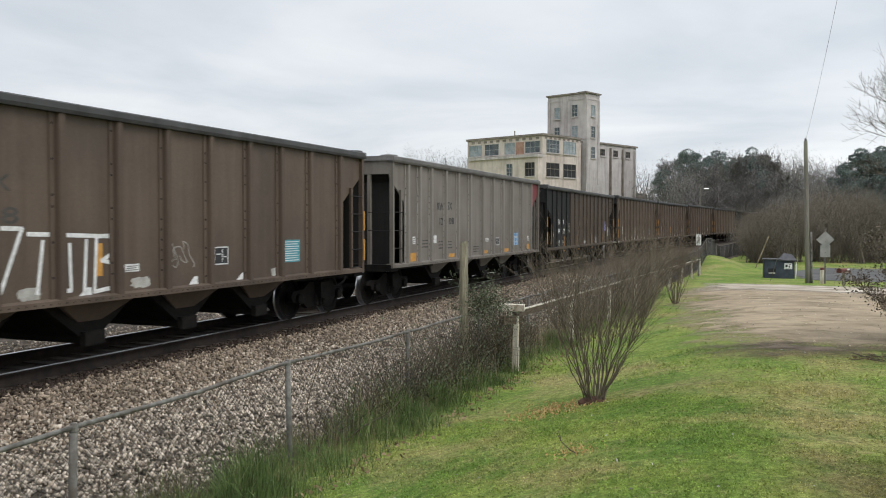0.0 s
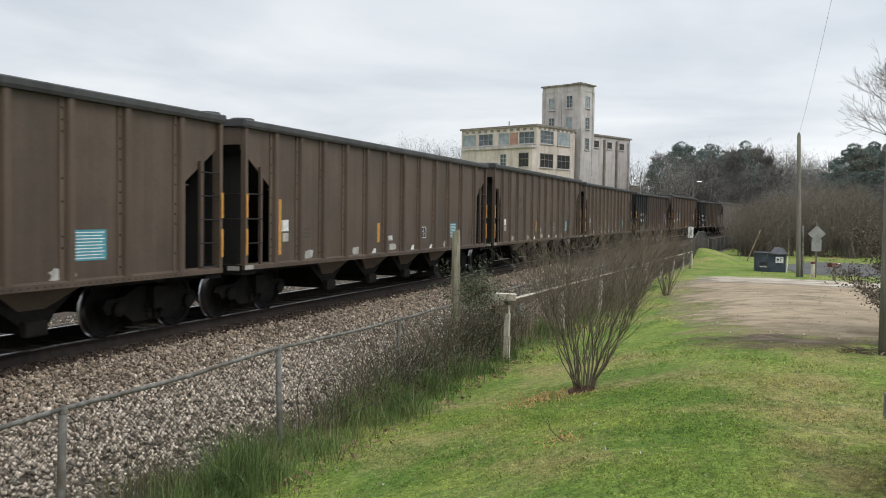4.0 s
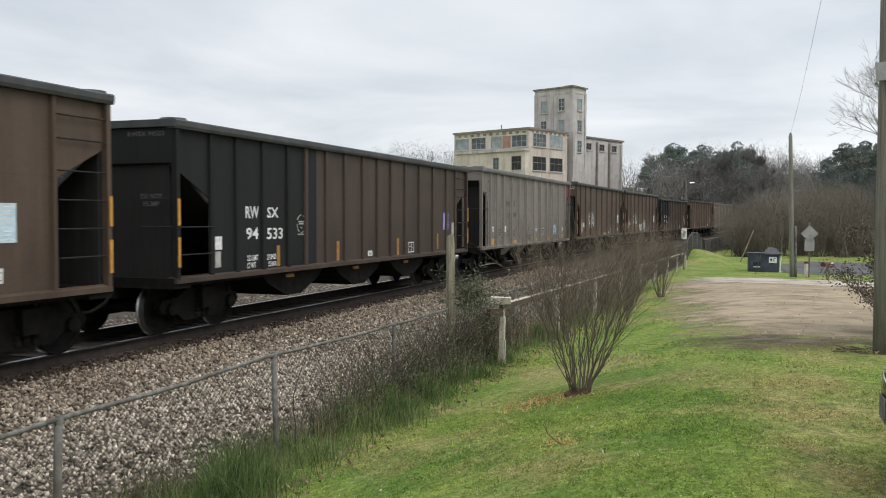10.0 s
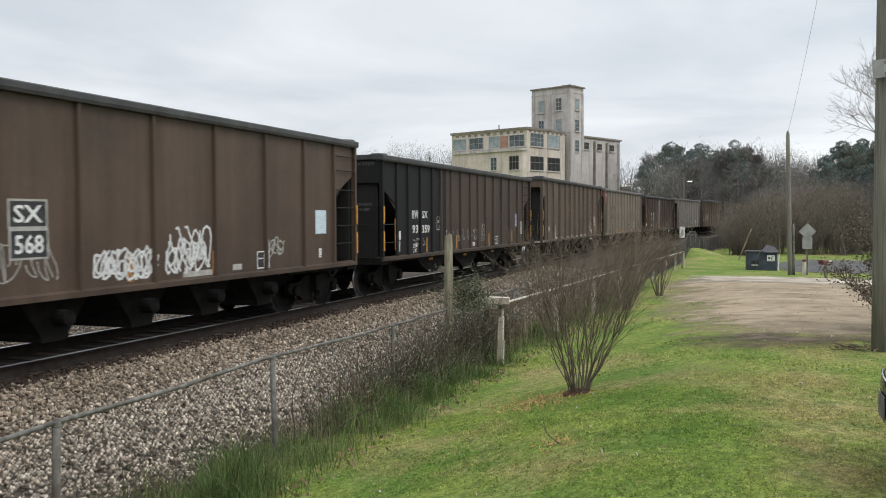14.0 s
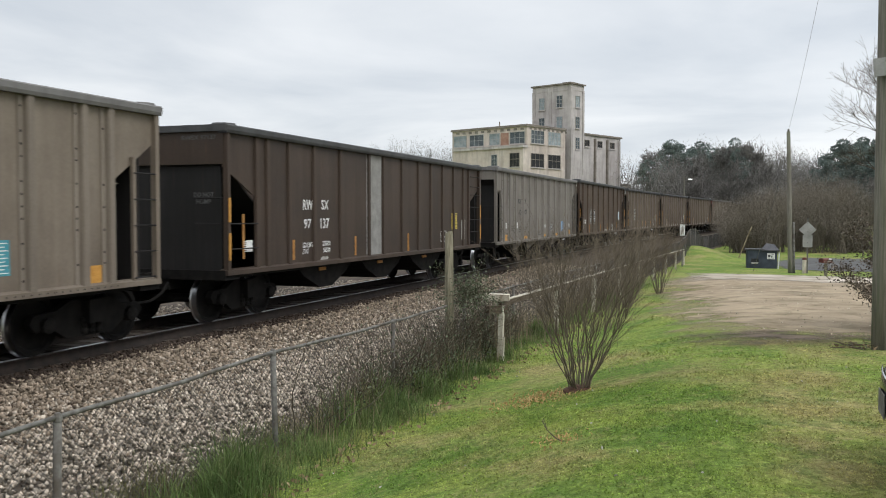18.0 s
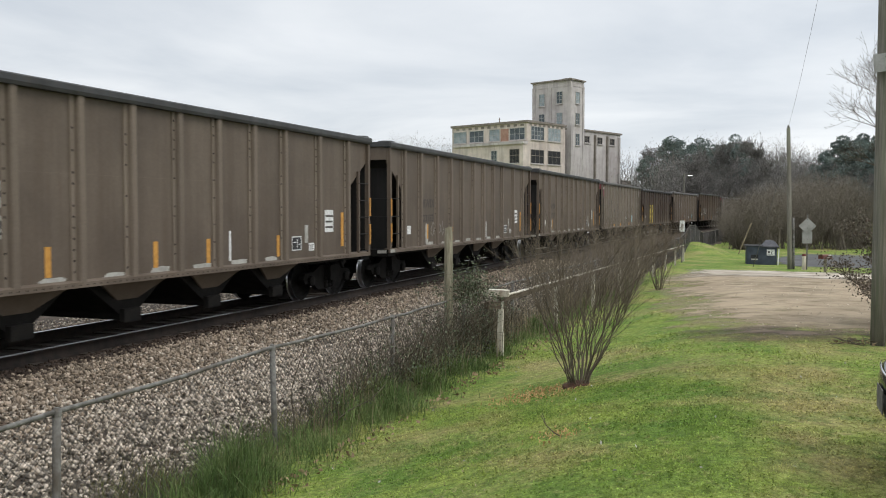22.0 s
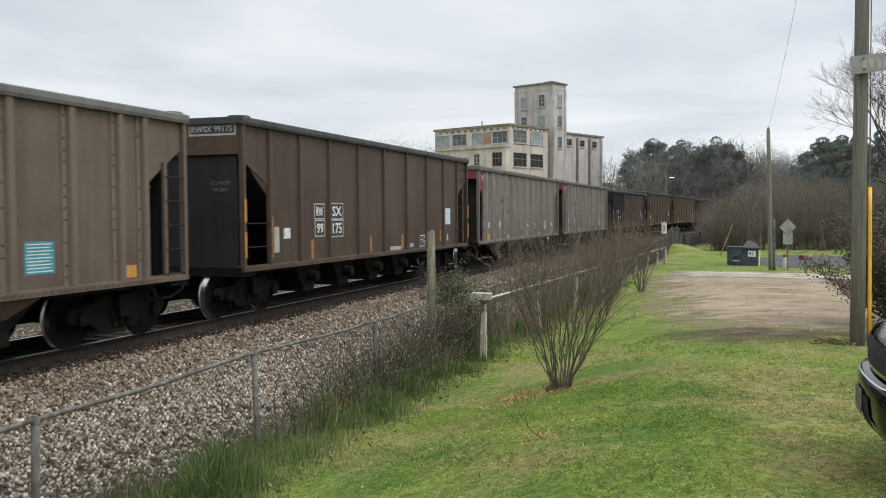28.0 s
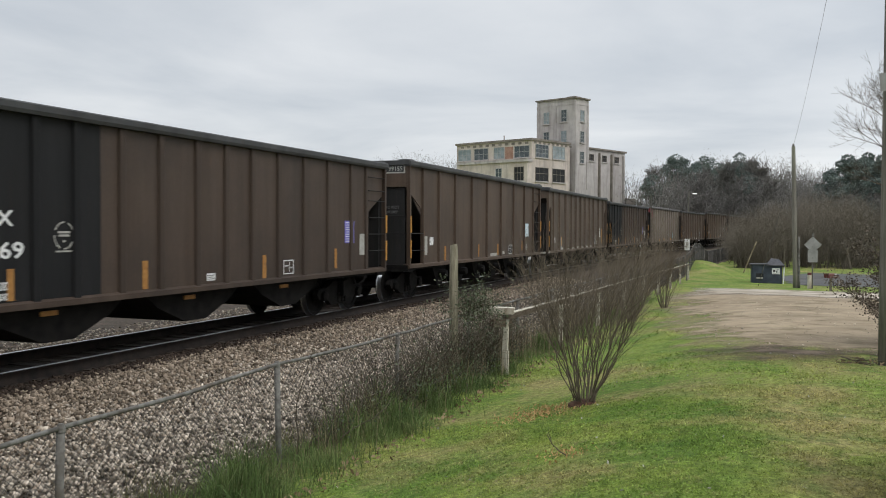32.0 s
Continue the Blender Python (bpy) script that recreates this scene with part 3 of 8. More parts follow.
def build_stones():
    rg = np.random.RandomState(11)
    out, alla = [], []
    for s0, s1, dens in ((2, 14, 760), (14, 24, 480), (24, 40, 200)):
        n = int((s1 - s0) * 5.2 * dens)
        s, a = rg.uniform(s0, s1, n), rg.uniform(1.0, 6.15, n)
        x, y = on_track(s, a)
        alla.append(a)
        out.append(np.stack([x, y, np.maximum(bed_height(a), -0.66) + rg.uniform(-0.01, 0.035, n)], -1))
    n = 6000
    s, a = rg.uniform(4, 30, n), rg.uniform(-4.5, -0.95, n)
    x, y = on_track(s, a)
    alla.append(a)
    out.append(np.stack([x, y, bed_height(a) + 0.01], -1))
    allp, a = np.concatenate(out), np.concatenate(alla)
    rag = np.random.RandomState(5).normal(0, 0.22, len(a))
    # stones near the rails take the dusted colour with the train's shade in it
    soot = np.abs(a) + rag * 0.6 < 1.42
    tan = (np.abs(a) + rag * 3 < 2.9) & ~soot
    stones("rusty_stones", allp[tan], 0.06, M_TANSTONE, track_bed, 6, "brown rust-stained crushed stones")
    soiled = ~soot & ~tan & (np.random.RandomState(7).uniform(0, 1, len(a)) < 0.8 * np.clip((a - 3.6) / 1.9, 0, 1) * np.clip(1.5 - np.hypot(allp[:, 0], allp[:, 1]) / 13, 0.2, 1))
    stones("ballast_stones", allp[~soot & ~tan & ~soiled], 0.055, M_STONE, track_bed, 3, "loose pale crushed stones")
    stones("soiled_stones", allp[soiled], 0.055, M_SOILSTONE, track_bed, 9, "dark soil-stained crushed stones by the fence")
    stones("dusted_stones", allp[soot], 0.07, M_SHADYSOOTSTONE, track_bed, 4, "coal-dusted stones beside the rails, darkened for the train's shade")


build_stones()


# ---- the coal train ----
WHEEL_R = 0.457
BOLSTER = 6.15


def run_of(t):
    """Metres that the train has gone at t seconds."""
    return 14.0928 * t + 1.6434 * t * (t - 32) / 100 - 0.2306 * t * (t - 16) * (t - 32) / 3000


SILL, CUT_IN = 0.98, 1.05
MESHES = {}


def shared(key, make):
    if key not in MESHES:
        MESHES[key] = make()
    return MESHES[key]


M_ORANGE = surf("orange_reflector", (0.43, 0.205, 0.04), (0.55, 0.285, 0.065), 14, 0.6, relief=0.05)
M_DULLORANGE = surf("dusty_orange_reflector", (0.27, 0.125, 0.035), (0.38, 0.19, 0.05), 14, 0.7, relief=0.05)
M_WHITEMARK = surf("white_stencil", (0.55, 0.55, 0.53), (0.75, 0.75, 0.73), 12, 0.7, relief=0.05)
M_PALEMARK = surf("pale_patch", (0.30, 0.29, 0.26), (0.42, 0.41, 0.37), 7, 0.8, relief=0.1)
M_GREYMARK = surf("grey_patch", (0.20, 0.195, 0.18), (0.27, 0.262, 0.245), 4, 0.8, relief=0.1)
M_DARKMARK = surf("dark_stencil", (0.025, 0.025, 0.027), (0.05, 0.05, 0.05), 9, 0.8, relief=0.05)
M_DIMMARK = surf("sooted_white_stencil", (0.07, 0.069, 0.066), (0.11, 0.108, 0.104), 9, 0.8, relief=0.05)
M_FAINTMARK = surf("faded_stencil", (0.055, 0.05, 0.046), (0.085, 0.075, 0.066), 9, 0.8, relief=0.05)
M_BLUE = surf("blue_placard", (0.055, 0.20, 0.42), (0.085, 0.27, 0.52), 9, 0.5, relief=0.05)
M_CYAN = surf("teal_placard", (0.045, 0.22, 0.27), (0.075, 0.30, 0.35), 9, 0.5, relief=0.05)
M_PURPLE = surf("violet_placard", (0.13, 0.12, 0.42), (0.19, 0.18, 0.52), 9, 0.5, relief=0.05)
M_YELLOW = surf("yellow_placard", (0.46, 0.34, 0.05), (0.58, 0.44, 0.08), 9, 0.5, relief=0.05)
M_ICE = surf("pale_blue_placard", (0.42, 0.55, 0.62), (0.54, 0.66, 0.72), 9, 0.5, relief=0.05)
M_REDTAG = surf("red_spray", (0.30, 0.05, 0.05), (0.40, 0.08, 0.07), 9, 0.6, relief=0.0)
M_TEALTAG = surf("green_spray", (0.05, 0.18, 0.12), (0.08, 0.26, 0.18), 9, 0.6, relief=0.0)


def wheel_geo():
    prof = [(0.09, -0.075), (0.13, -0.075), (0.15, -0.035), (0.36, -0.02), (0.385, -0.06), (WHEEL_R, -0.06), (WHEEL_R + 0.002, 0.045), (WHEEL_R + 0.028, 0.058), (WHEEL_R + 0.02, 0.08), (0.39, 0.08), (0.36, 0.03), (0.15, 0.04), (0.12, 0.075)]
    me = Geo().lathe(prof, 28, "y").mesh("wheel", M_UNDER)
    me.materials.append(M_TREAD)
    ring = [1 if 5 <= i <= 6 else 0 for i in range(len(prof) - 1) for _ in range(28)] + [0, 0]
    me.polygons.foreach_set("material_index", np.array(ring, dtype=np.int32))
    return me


def frame_geo():
    o = [(-1.2, 0.5), (-1.12, 0.62), (-0.72, 0.64), (-0.42, 0.78), (0.42, 0.78), (0.72, 0.64), (1.12, 0.62), (1.2, 0.5), (1.1, 0.38), (0.78, 0.40), (0.5, 0.22), (-0.5, 0.22), (-0.78, 0.40), (-1.1, 0.38)]
    return Geo().prism(o, -0.06, 0.06, "y")


def bogie(parent, x):
    tr = part("truck", shared("bolster", lambda: Geo().box(-0.18, 0.18, -1.2, 1.2, 0.42, 0.78).box(-0.35, 0.35, -0.3, 0.3, 0.5, 0.86).mesh("truck", M_UNDER)), None, parent, "grimy cast steel truck, under-car shade in its near-black colour", (x, 0, 0))
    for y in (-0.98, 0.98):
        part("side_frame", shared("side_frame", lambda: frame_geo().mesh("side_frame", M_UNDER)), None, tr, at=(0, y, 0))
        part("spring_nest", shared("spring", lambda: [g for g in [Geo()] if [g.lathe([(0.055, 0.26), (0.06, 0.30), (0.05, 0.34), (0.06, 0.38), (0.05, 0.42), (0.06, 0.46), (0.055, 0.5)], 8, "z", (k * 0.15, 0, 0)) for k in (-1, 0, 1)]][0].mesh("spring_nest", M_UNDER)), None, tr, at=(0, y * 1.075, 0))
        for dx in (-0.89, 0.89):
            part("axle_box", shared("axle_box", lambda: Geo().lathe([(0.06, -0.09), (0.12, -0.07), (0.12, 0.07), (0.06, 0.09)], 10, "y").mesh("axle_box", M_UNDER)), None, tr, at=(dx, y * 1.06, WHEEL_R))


# ribs by kind of car: half width of the hat, its depth, reach of the riveted flange
RIB = {"vee": (0.062, 0.075, 0.165), "small": (0.035, 0.065, 0.05), "wide": (0.062, 0.05, 0.07)}


def rib_geo(low, high, kind):
    w, d, fl = RIB[kind]
    if kind == "vee":
        # a hat section with a raised riveted strip on one flank
        return Geo().prism([(-0.185, -1.515), (-0.185, -1.535), (-0.18, -1.545), (-0.105, -1.545), (-0.10, -1.527), (-w - 0.015, -1.527), (-w, -1.58), (-w + 0.015, -1.6), (w - 0.015, -1.6), (w, -1.58), (w + 0.015, -1.527), (w + 0.03, -1.515)], low, high, "z")
    return Geo().prism([(-fl, -1.515), (-fl, -1.527), (-w - 0.012, -1.527), (-w, -1.52 - d * 0.85), (-w + 0.012, -1.52 - d), (w - 0.012, -1.52 - d), (w, -1.52 - d * 0.85), (w + 0.012, -1.527), (w + 0.03, -1.527), (w + 0.03, -1.515)], low, high, "z")


def rivet_geo(rib_at, low, high):
    """Dark rivet heads down the flanges of the ribs and along the sill of one side."""
    g, rnd = Geo(), random.Random(9)
    n = int((high - low) / 0.16)
    for x in rib_at:
        for k in range(n):
            z = low + 0.1 + (high - low - 0.2) * k / (n - 1)
            if rnd.random() < 0.55:
                g.add([(x - 0.142 + 0.021 * math.cos(a), -1.5455, z + 0.021 * math.sin(a)) for a in (0, 1.257, 2.513, 3.77, 5.027)] + [(x - 0.142, -1.554, z)], [(0, 1, 5), (1, 2, 5), (2, 3, 5), (3, 4, 5), (4, 0, 5)])
    x = rib_at[0] - 0.1
    while x < rib_at[-1] + 0.1:
        g.add([(x + 0.013 * math.cos(a), -1.604, SILL + 0.01 + 0.013 * math.sin(a)) for a in (0, 1.257, 2.513, 3.77, 5.027)] + [(x, -1.612, SILL + 0.01)], [(0, 1, 5), (1, 2, 5), (2, 3, 5), (3, 4, 5), (4, 0, 5)])
        x += 0.14
    return g


# marks on the car sides, by kind of car: what, from and to along the car, low and high, writing
MARKS = {
    "grey": [
        ("orange", -5.73, -5.27, 1.07, 1.3), ("white", -5.58, -5.4, 1.54, 1.74), ("stripe", -4.1, -3.83, 1.53, 1.75), ("dark", -3.77, -3.29, 2.48, 2.7, "A"), ("dark", -2.94, -2.55, 2.5, 2.73, "B"),
        ("dark", -3.59, -3.3, 2.05, 2.26, "C"), ("dark", -2.95, -2.4, 2.07, 2.27, "D"), ("lines", -4.94, -4.43, 1.42, 1.69), ("lines", -3.66, -3.31, 1.36, 1.64), ("lines", -3.02, -2.55, 1.35, 1.62),
        ("orange", -2.82, -2.34, 1.08, 1.19), ("white", 0.67, 0.98, 1.49, 1.61), ("orange", 0.44, 0.9, 1.09, 1.19), ("frame", 1.78, 2.18, 1.34, 1.6), ("lines", -0.59, -0.07, 1.17, 1.4),
        ("orange", 2.81, 3.31, 1.08, 1.2), ("blue", 3.94, 4.56, 1.29, 1.75), ("white", 5.83, 6.02, 1.43, 1.61), ("orange", 5.79, 6.32, 1.1, 1.3),
    ],
    "furx": [
        ("orange", -6.25, -5.71, 1.06, 1.32), ("lines", -6.08, -5.85, 1.34, 1.71), ("lines", -5.41, -4.85, 1.41, 1.72), ("dark", -5.32, -4.85, 2.4, 2.71, "A"), ("dark", -4.33, -3.83, 2.42, 2.73, "B"),
        ("dark", -5.33, -4.87, 1.9, 2.2, "C"), ("dark", -4.34, -3.84, 1.9, 2.21, "D"), ("dark", -3.36, -2.91, 1.91, 2.21, "E"), ("stripe", -4.6, -4.31, 1.33, 1.57), ("lines", -4.13, -3.73, 1.39, 1.63),
        ("lines", -3.42, -3.0, 1.36, 1.61), ("orange", -3.3, -2.73, 1.04, 1.2), ("ring", -2.02, -1.64, 1.99, 2.46), ("orange", -0.91, -0.34, 1.06, 1.22), ("white", 1.15, 1.4, 1.51, 1.63),
        ("frame", 1.48, 1.91, 1.34, 1.63), ("orange", 2.41, 3.04, 1.08, 1.24), ("cyan", 3.47, 4.16, 1.27, 1.74), ("orange", 5.43, 5.87, 1.06, 1.32),
    ],
    "box": [
        ("orange", -6.08, -5.97, 1.17, 2.03), ("grey", -5.94, -5.74, 1.28, 1.82), ("stripe", -5.56, -5.26, 1.56, 1.79), 
        ("box", -4.09, -3.66, 2.01, 2.28, "A"), ("box", -3.25, -2.67, 2.0, 2.3, "B"), ("box", -4.06, -3.66, 1.61, 1.9, "C"), ("box", -3.24, -2.66, 1.58, 1.9, "D"), ("orange", -4.3, -4.17, 1.07, 1.51),
        ("orange", -1.0, -0.88, 1.09, 1.51), ("grey", 0.39, 1.22, 1.07, 1.17), ("orange", 1.24, 1.38, 1.09, 1.5), ("frame", 2.71, 3.17, 1.09, 1.43), ("grey", 1.89, 2.18, 1.11, 1.22),
        ("pale", 5.11, 5.61, 1.73, 2.25), ("orange", 4.57, 4.68, 1.19, 1.56), ("white", 5.26, 5.38, 1.2, 1.4),
    ],
    "black": [
        ("orange", -6.89, -6.81, 1.21, 2.05), ("stripe", -6.79, -6.49, 1.48, 1.72), ("grey", -6.8, -6.53, 1.16, 1.45), ("white_t", -5.66, -5.19, 2.05, 2.28, "A"), ("white_t", -4.89, -4.46, 2.06, 2.27, "B"),
        ("white_t", -5.64, -5.21, 1.64, 1.87, "C"), ("white_t", -4.9, -4.29, 1.63, 1.86, "D"), ("white_t", -5.6, -5.22, 1.23, 1.34, "LD LMT"), ("white_t", -4.9, -4.56, 1.22, 1.34, "E"), ("white_t", -5.6, -5.31, 1.09, 1.2, "LT WT"),
        ("white_t", -4.85, -4.56, 1.09, 1.19, "G"), ("ring_w", -3.76, -3.4, 1.67, 2.13), ("orange", -4.57, -4.46, 1.08, 1.5), ("orange", -1.93, -1.8, 1.07, 1.52), ("white", -0.23, 0.02, 1.11, 1.24),
        ("orange", 1.59, 1.72, 1.06, 1.51), ("frame_w", 2.37, 2.78, 1.1, 1.39), ("orange", 4.63, 4.74, 1.13, 1.58), ("purple", 5.14, 5.63, 1.7, 2.22), ("grey", 5.93, 6.38, 1.4, 1.91),
    ],
    "brown": [
        ("orange", -5.75, -5.64, 1.19, 2.3), ("stripe", -5.64, -5.36, 1.66, 1.89), ("grey", -5.58, -5.36, 1.45, 1.62), ("faint", -3.68, -3.24, 2.51, 2.73, "A"), ("faint", -2.89, -2.53, 2.51, 2.73, "B"),
        ("faint", -3.58, -3.23, 2.07, 2.3, "C"), ("faint", -3.0, -2.41, 2.08, 2.31, "D"), ("lines", -5.06, -4.43, 1.51, 1.75), ("orange", -4.07, -3.99, 1.34, 1.82), ("orange", -1.04, -0.9, 1.32, 1.8),
        ("white", -0.42, -0.11, 1.35, 1.47), ("frame", 1.83, 2.24, 1.36, 1.68), ("cyan", 4.03, 4.77, 1.31, 1.76), ("orange", 6.33, 6.49, 1.18, 2.08), ("smudge", -4.71, -4.3, 1.05, 1.26),
        ("stencil", -2.99, -2.7, 1.01, 1.16), ("smudge", -2.46, -2.05, 1.04, 1.25), ("stencil", -1.42, -1.11, 1.01, 1.17), ("smudge", -0.33, 0.18, 1.08, 1.27), ("stencil", 1.07, 1.37, 1.01, 1.19),
        ("stencil", 2.42, 2.8, 1.01, 1.18), ("smudge", 3.62, 4.17, 1.04, 1.24),
    ],
    "rivet": [
        ("orange", -6.11, -6.03, 1.2, 2.05), ("stripe", -6.04, -5.74, 1.41, 1.64), ("faint", -4.77, -3.88, 2.15, 2.4, "A"), ("faint", -4.8, -3.96, 1.74, 1.95, "C"), ("smudge", -4.64, -4.36, 0.99, 1.72), ("smudge", -4.5, -3.95, 0.98, 1.16),
        ("orange", -4.49, -4.38, 1.23, 1.67), ("orange", -2.36, -2.2, 1.11, 1.69), ("smudge", -2.1, -1.28, 0.96, 1.13), ("smudge", -3.3, -2.72, 0.99, 1.13), ("smudge", -0.94, -0.4, 1.01, 1.16),
        ("smudge", 0.17, 0.77, 0.99, 1.14), ("smudge", 1.33, 1.95, 1.01, 1.15), ("smudge", 2.52, 3.03, 1.0, 1.15), ("white_l", 1.3, 1.36, 1.13, 1.69), ("frame", 3.6, 4.0, 1.22, 1.52),
        ("white", 4.34, 4.58, 1.19, 1.36), ("grey", 4.16, 4.3, 1.37, 1.75), ("white", 5.08, 5.49, 1.58, 2.08), ("orange", 5.88, 6.07, 1.23, 2.02),
    ],
    "c24": [
        ("white_b", -3.91, -3.46, 2.44, 2.7, "A"), ("white_b", -3.15, -2.63, 2.45, 2.72, "B"), ("dark", -3.95, -3.49, 2.06, 2.27, "C"), ("dark", -3.14, -2.6, 2.06, 2.27, "D"), ("stripe", -4.11, -3.94, 1.32, 1.53),
        ("lines", -3.87, -3.56, 1.38, 1.65), ("orange", -3.0, -2.53, 1.05, 1.18), ("teal", -3.02, -2.67, 1.18, 1.38), ("lines", -3.17, -2.8, 1.43, 1.62), ("redtag", -2.1, -1.31, 1.33, 1.82),
        ("white", -0.66, -0.41, 1.48, 1.6), ("orange", -0.64, -0.14, 1.07, 1.2), ("frame", 1.52, 1.92, 1.31, 1.6), ("orange", 2.6, 3.17, 1.06, 1.21), ("cyan", 3.7, 4.25, 1.26, 1.72),
        ("orange", 5.6, 6.04, 1.08, 1.28),
    ],
    "c16": [
        ("orange", -7.0, -6.92, 1.23, 2.08), ("stripe", -6.94, -6.65, 1.36, 1.58), ("white_t", -4.91, -4.47, 2.17, 2.39, "A"), ("white_t", -4.08, -3.73, 2.18, 2.4, "B"), ("white_t", -4.87, -4.55, 1.77, 1.98, "C"),
        ("white_t", -4.12, -3.71, 1.76, 1.99, "D"), ("white_t", -4.93, -4.47, 1.36, 1.47, "LD LMT"), ("white_t", -4.03, -3.66, 1.37, 1.48, "E"), ("white_t", -4.93, -4.67, 1.22, 1.33, "LT WT"), ("white_t", -3.99, -3.66, 1.22, 1.33, "G"),
        ("orange", -5.11, -5.02, 1.12, 1.54), ("greypanel", -1.46, -0.56, 1.06, 3.56), ("orange", -2.13, -2.04, 1.09, 1.55), ("orange", 1.21, 1.32, 1.06, 1.55), ("frame_w", 3.84, 4.35, 1.24, 1.57),
        ("yellow", 4.86, 5.38, 1.61, 2.11), ("grey", 5.81, 6.17, 1.26, 1.89), ("smudge", -3.89, -3.48, 1.02, 1.14),
    ],
    "c23": [
        ("white", -5.77, -5.52, 1.43, 1.65), ("yellowbox", -3.89, -3.42, 1.07, 2.51), ("yellowbox", -2.94, -2.31, 1.02, 2.53), ("orange", -7.29, -7.2, 1.11, 2.07), ("dark2", -3.85, -3.48, 2.18, 2.42, "A"), ("dark2", -2.86, -2.4, 2.18, 2.42, "B"), ("dark2", -3.85, -3.48, 1.68, 1.92, "C"), ("dark2", -2.86, -2.4, 1.68, 1.92, "D"),
    ],
}
MARKS["patched"] = [("white_b", *m[1:]) if m[0] == "faint" else m for m in MARKS["rivet"] if m[:2] not in (("smudge", -4.64), ("orange", -4.49), ("orange", -2.36))]
MARKS["patched"] += [("orange", x, x + 0.11, 1.13, 1.56) for x in (-3.15, -0.85, 0.6, 3.0)]
PLATES = {"orange": M_ORANGE, "white": M_WHITEMARK, "white_l": M_WHITEMARK, "grey": M_PALEMARK, "blue": M_BLUE, "cyan": M_CYAN, "purple": M_PURPLE, "yellow": M_YELLOW, "yellowbox": M_YELLOW, "pale": M_ICE, "greypanel": M_GREYMARK}
NAMES = {"orange": "reflector", "white": "placard", "white_l": "paint_streak", "grey": "paint_patch", "blue": "placard", "cyan": "placard", "purple": "placard", "yellow": "placard", "yellowbox": "number_panel", "pale": "placard", "greypanel": "paint_patch"}


def letters(text, x0, x1, z0, z1, material, y):
    """Writing in the built-in font, fitted to a box on the side of a car."""
    key = ("letters", text, round(x1 - x0, 2), round(z1 - z0, 2), material.name)

    def make():
        cu = bpy.data.curves.new("letters", "FONT")
        cu.body, cu.align_x, cu.resolution_u = text, "LEFT", 2
        cu.offset = 0.018
        ob = bpy.data.objects.new("letters", cu)
        scene.collection.objects.link(ob)
        me = bpy.data.meshes.new_from_object(ob.evaluated_get(bpy.context.evaluated_depsgraph_get()))
        bpy.data.objects.remove(ob)
        n = len(me.vertices)
        co = np.empty(n * 3, dtype=np.float32)
        me.vertices.foreach_get("co", co)
        co = co.reshape(-1, 3)
        lo, hi = co.min(0), co.max(0)
        q = (co - lo) / np.maximum(hi - lo, 1e-6)
        me.vertices.foreach_set("co", np.stack([q[:, 0] * (x1 - x0), np.zeros(n), q[:, 1] * (z1 - z0)], -1).astype(np.float32).ravel())
        me.materials.clear()
        me.materials.append(material)
        return me
    return shared(key, make), (x0, y, z0)


def ribbon(g, pts, w, y):
    """A flat painted stroke on the car side."""
    for k in range(len(pts) - 1):
        a, b = Vector(pts[k]), Vector(pts[k + 1])
        d = (b - a)
        if d.length < 1e-5:
            continue
        n = Vector((-d.y, d.x)).normalized() * w / 2
        e = d.normalized() * w * 0.3
        g.add([(p.x, y, p.y) for p in (a - n - e, b - n + e, b + n + e, a + n - e)], [(0, 1, 2, 3)])


def scrawl(x0, x1, z0, z1, seed, w=0.03, y=-1.5265):
    """Spray-paint strokes with loops, no legible word."""
    rnd = random.Random(seed)
    g = Geo()
    n = max(3, int((x1 - x0) / 0.22))
    for k in range(n):
        cx, cz = x0 + (x1 - x0) * (k + 0.5) / n, (z0 + z1) / 2
        ph, rx, rz = rnd.uniform(0, 6.3), (x1 - x0) / n * rnd.uniform(0.45, 0.75), (z1 - z0) * rnd.uniform(0.3, 0.5)
        turn = rnd.uniform(3.2, 7.5)
        ribbon(g, [(cx + rx * math.cos(ph + turn * i / 14) + 0.03 * math.sin(5 * i), cz + rz * math.sin(ph * 0.7 + turn * 1.3 * i / 14)) for i in range(15)], w, y)
    return g


def blob(x0, x1, z0, z1, seed, y=-1.523):
    rnd = random.Random(seed)
    pts = []
    for k in range(18):
        a = 2 * math.pi * k / 18
        c, s = math.cos(a), math.sin(a)
        q = 1 / max(abs(c), abs(s)) ** 0.75
        r = q * rnd.uniform(0.72, 1.0)
        pts.append(((x0 + x1) / 2 + (x1 - x0) / 2 * c * r, (z0 + z1) / 2 + (z1 - z0) / 2 * s * r))
    return Geo().add([(p[0], y, p[1]) for p in pts], [tuple(range(18))])


def plate(x0, x1, z0, z1, y=-1.5245):
    return Geo().box(x0, x1, y, y + 0.006, z0, z1)


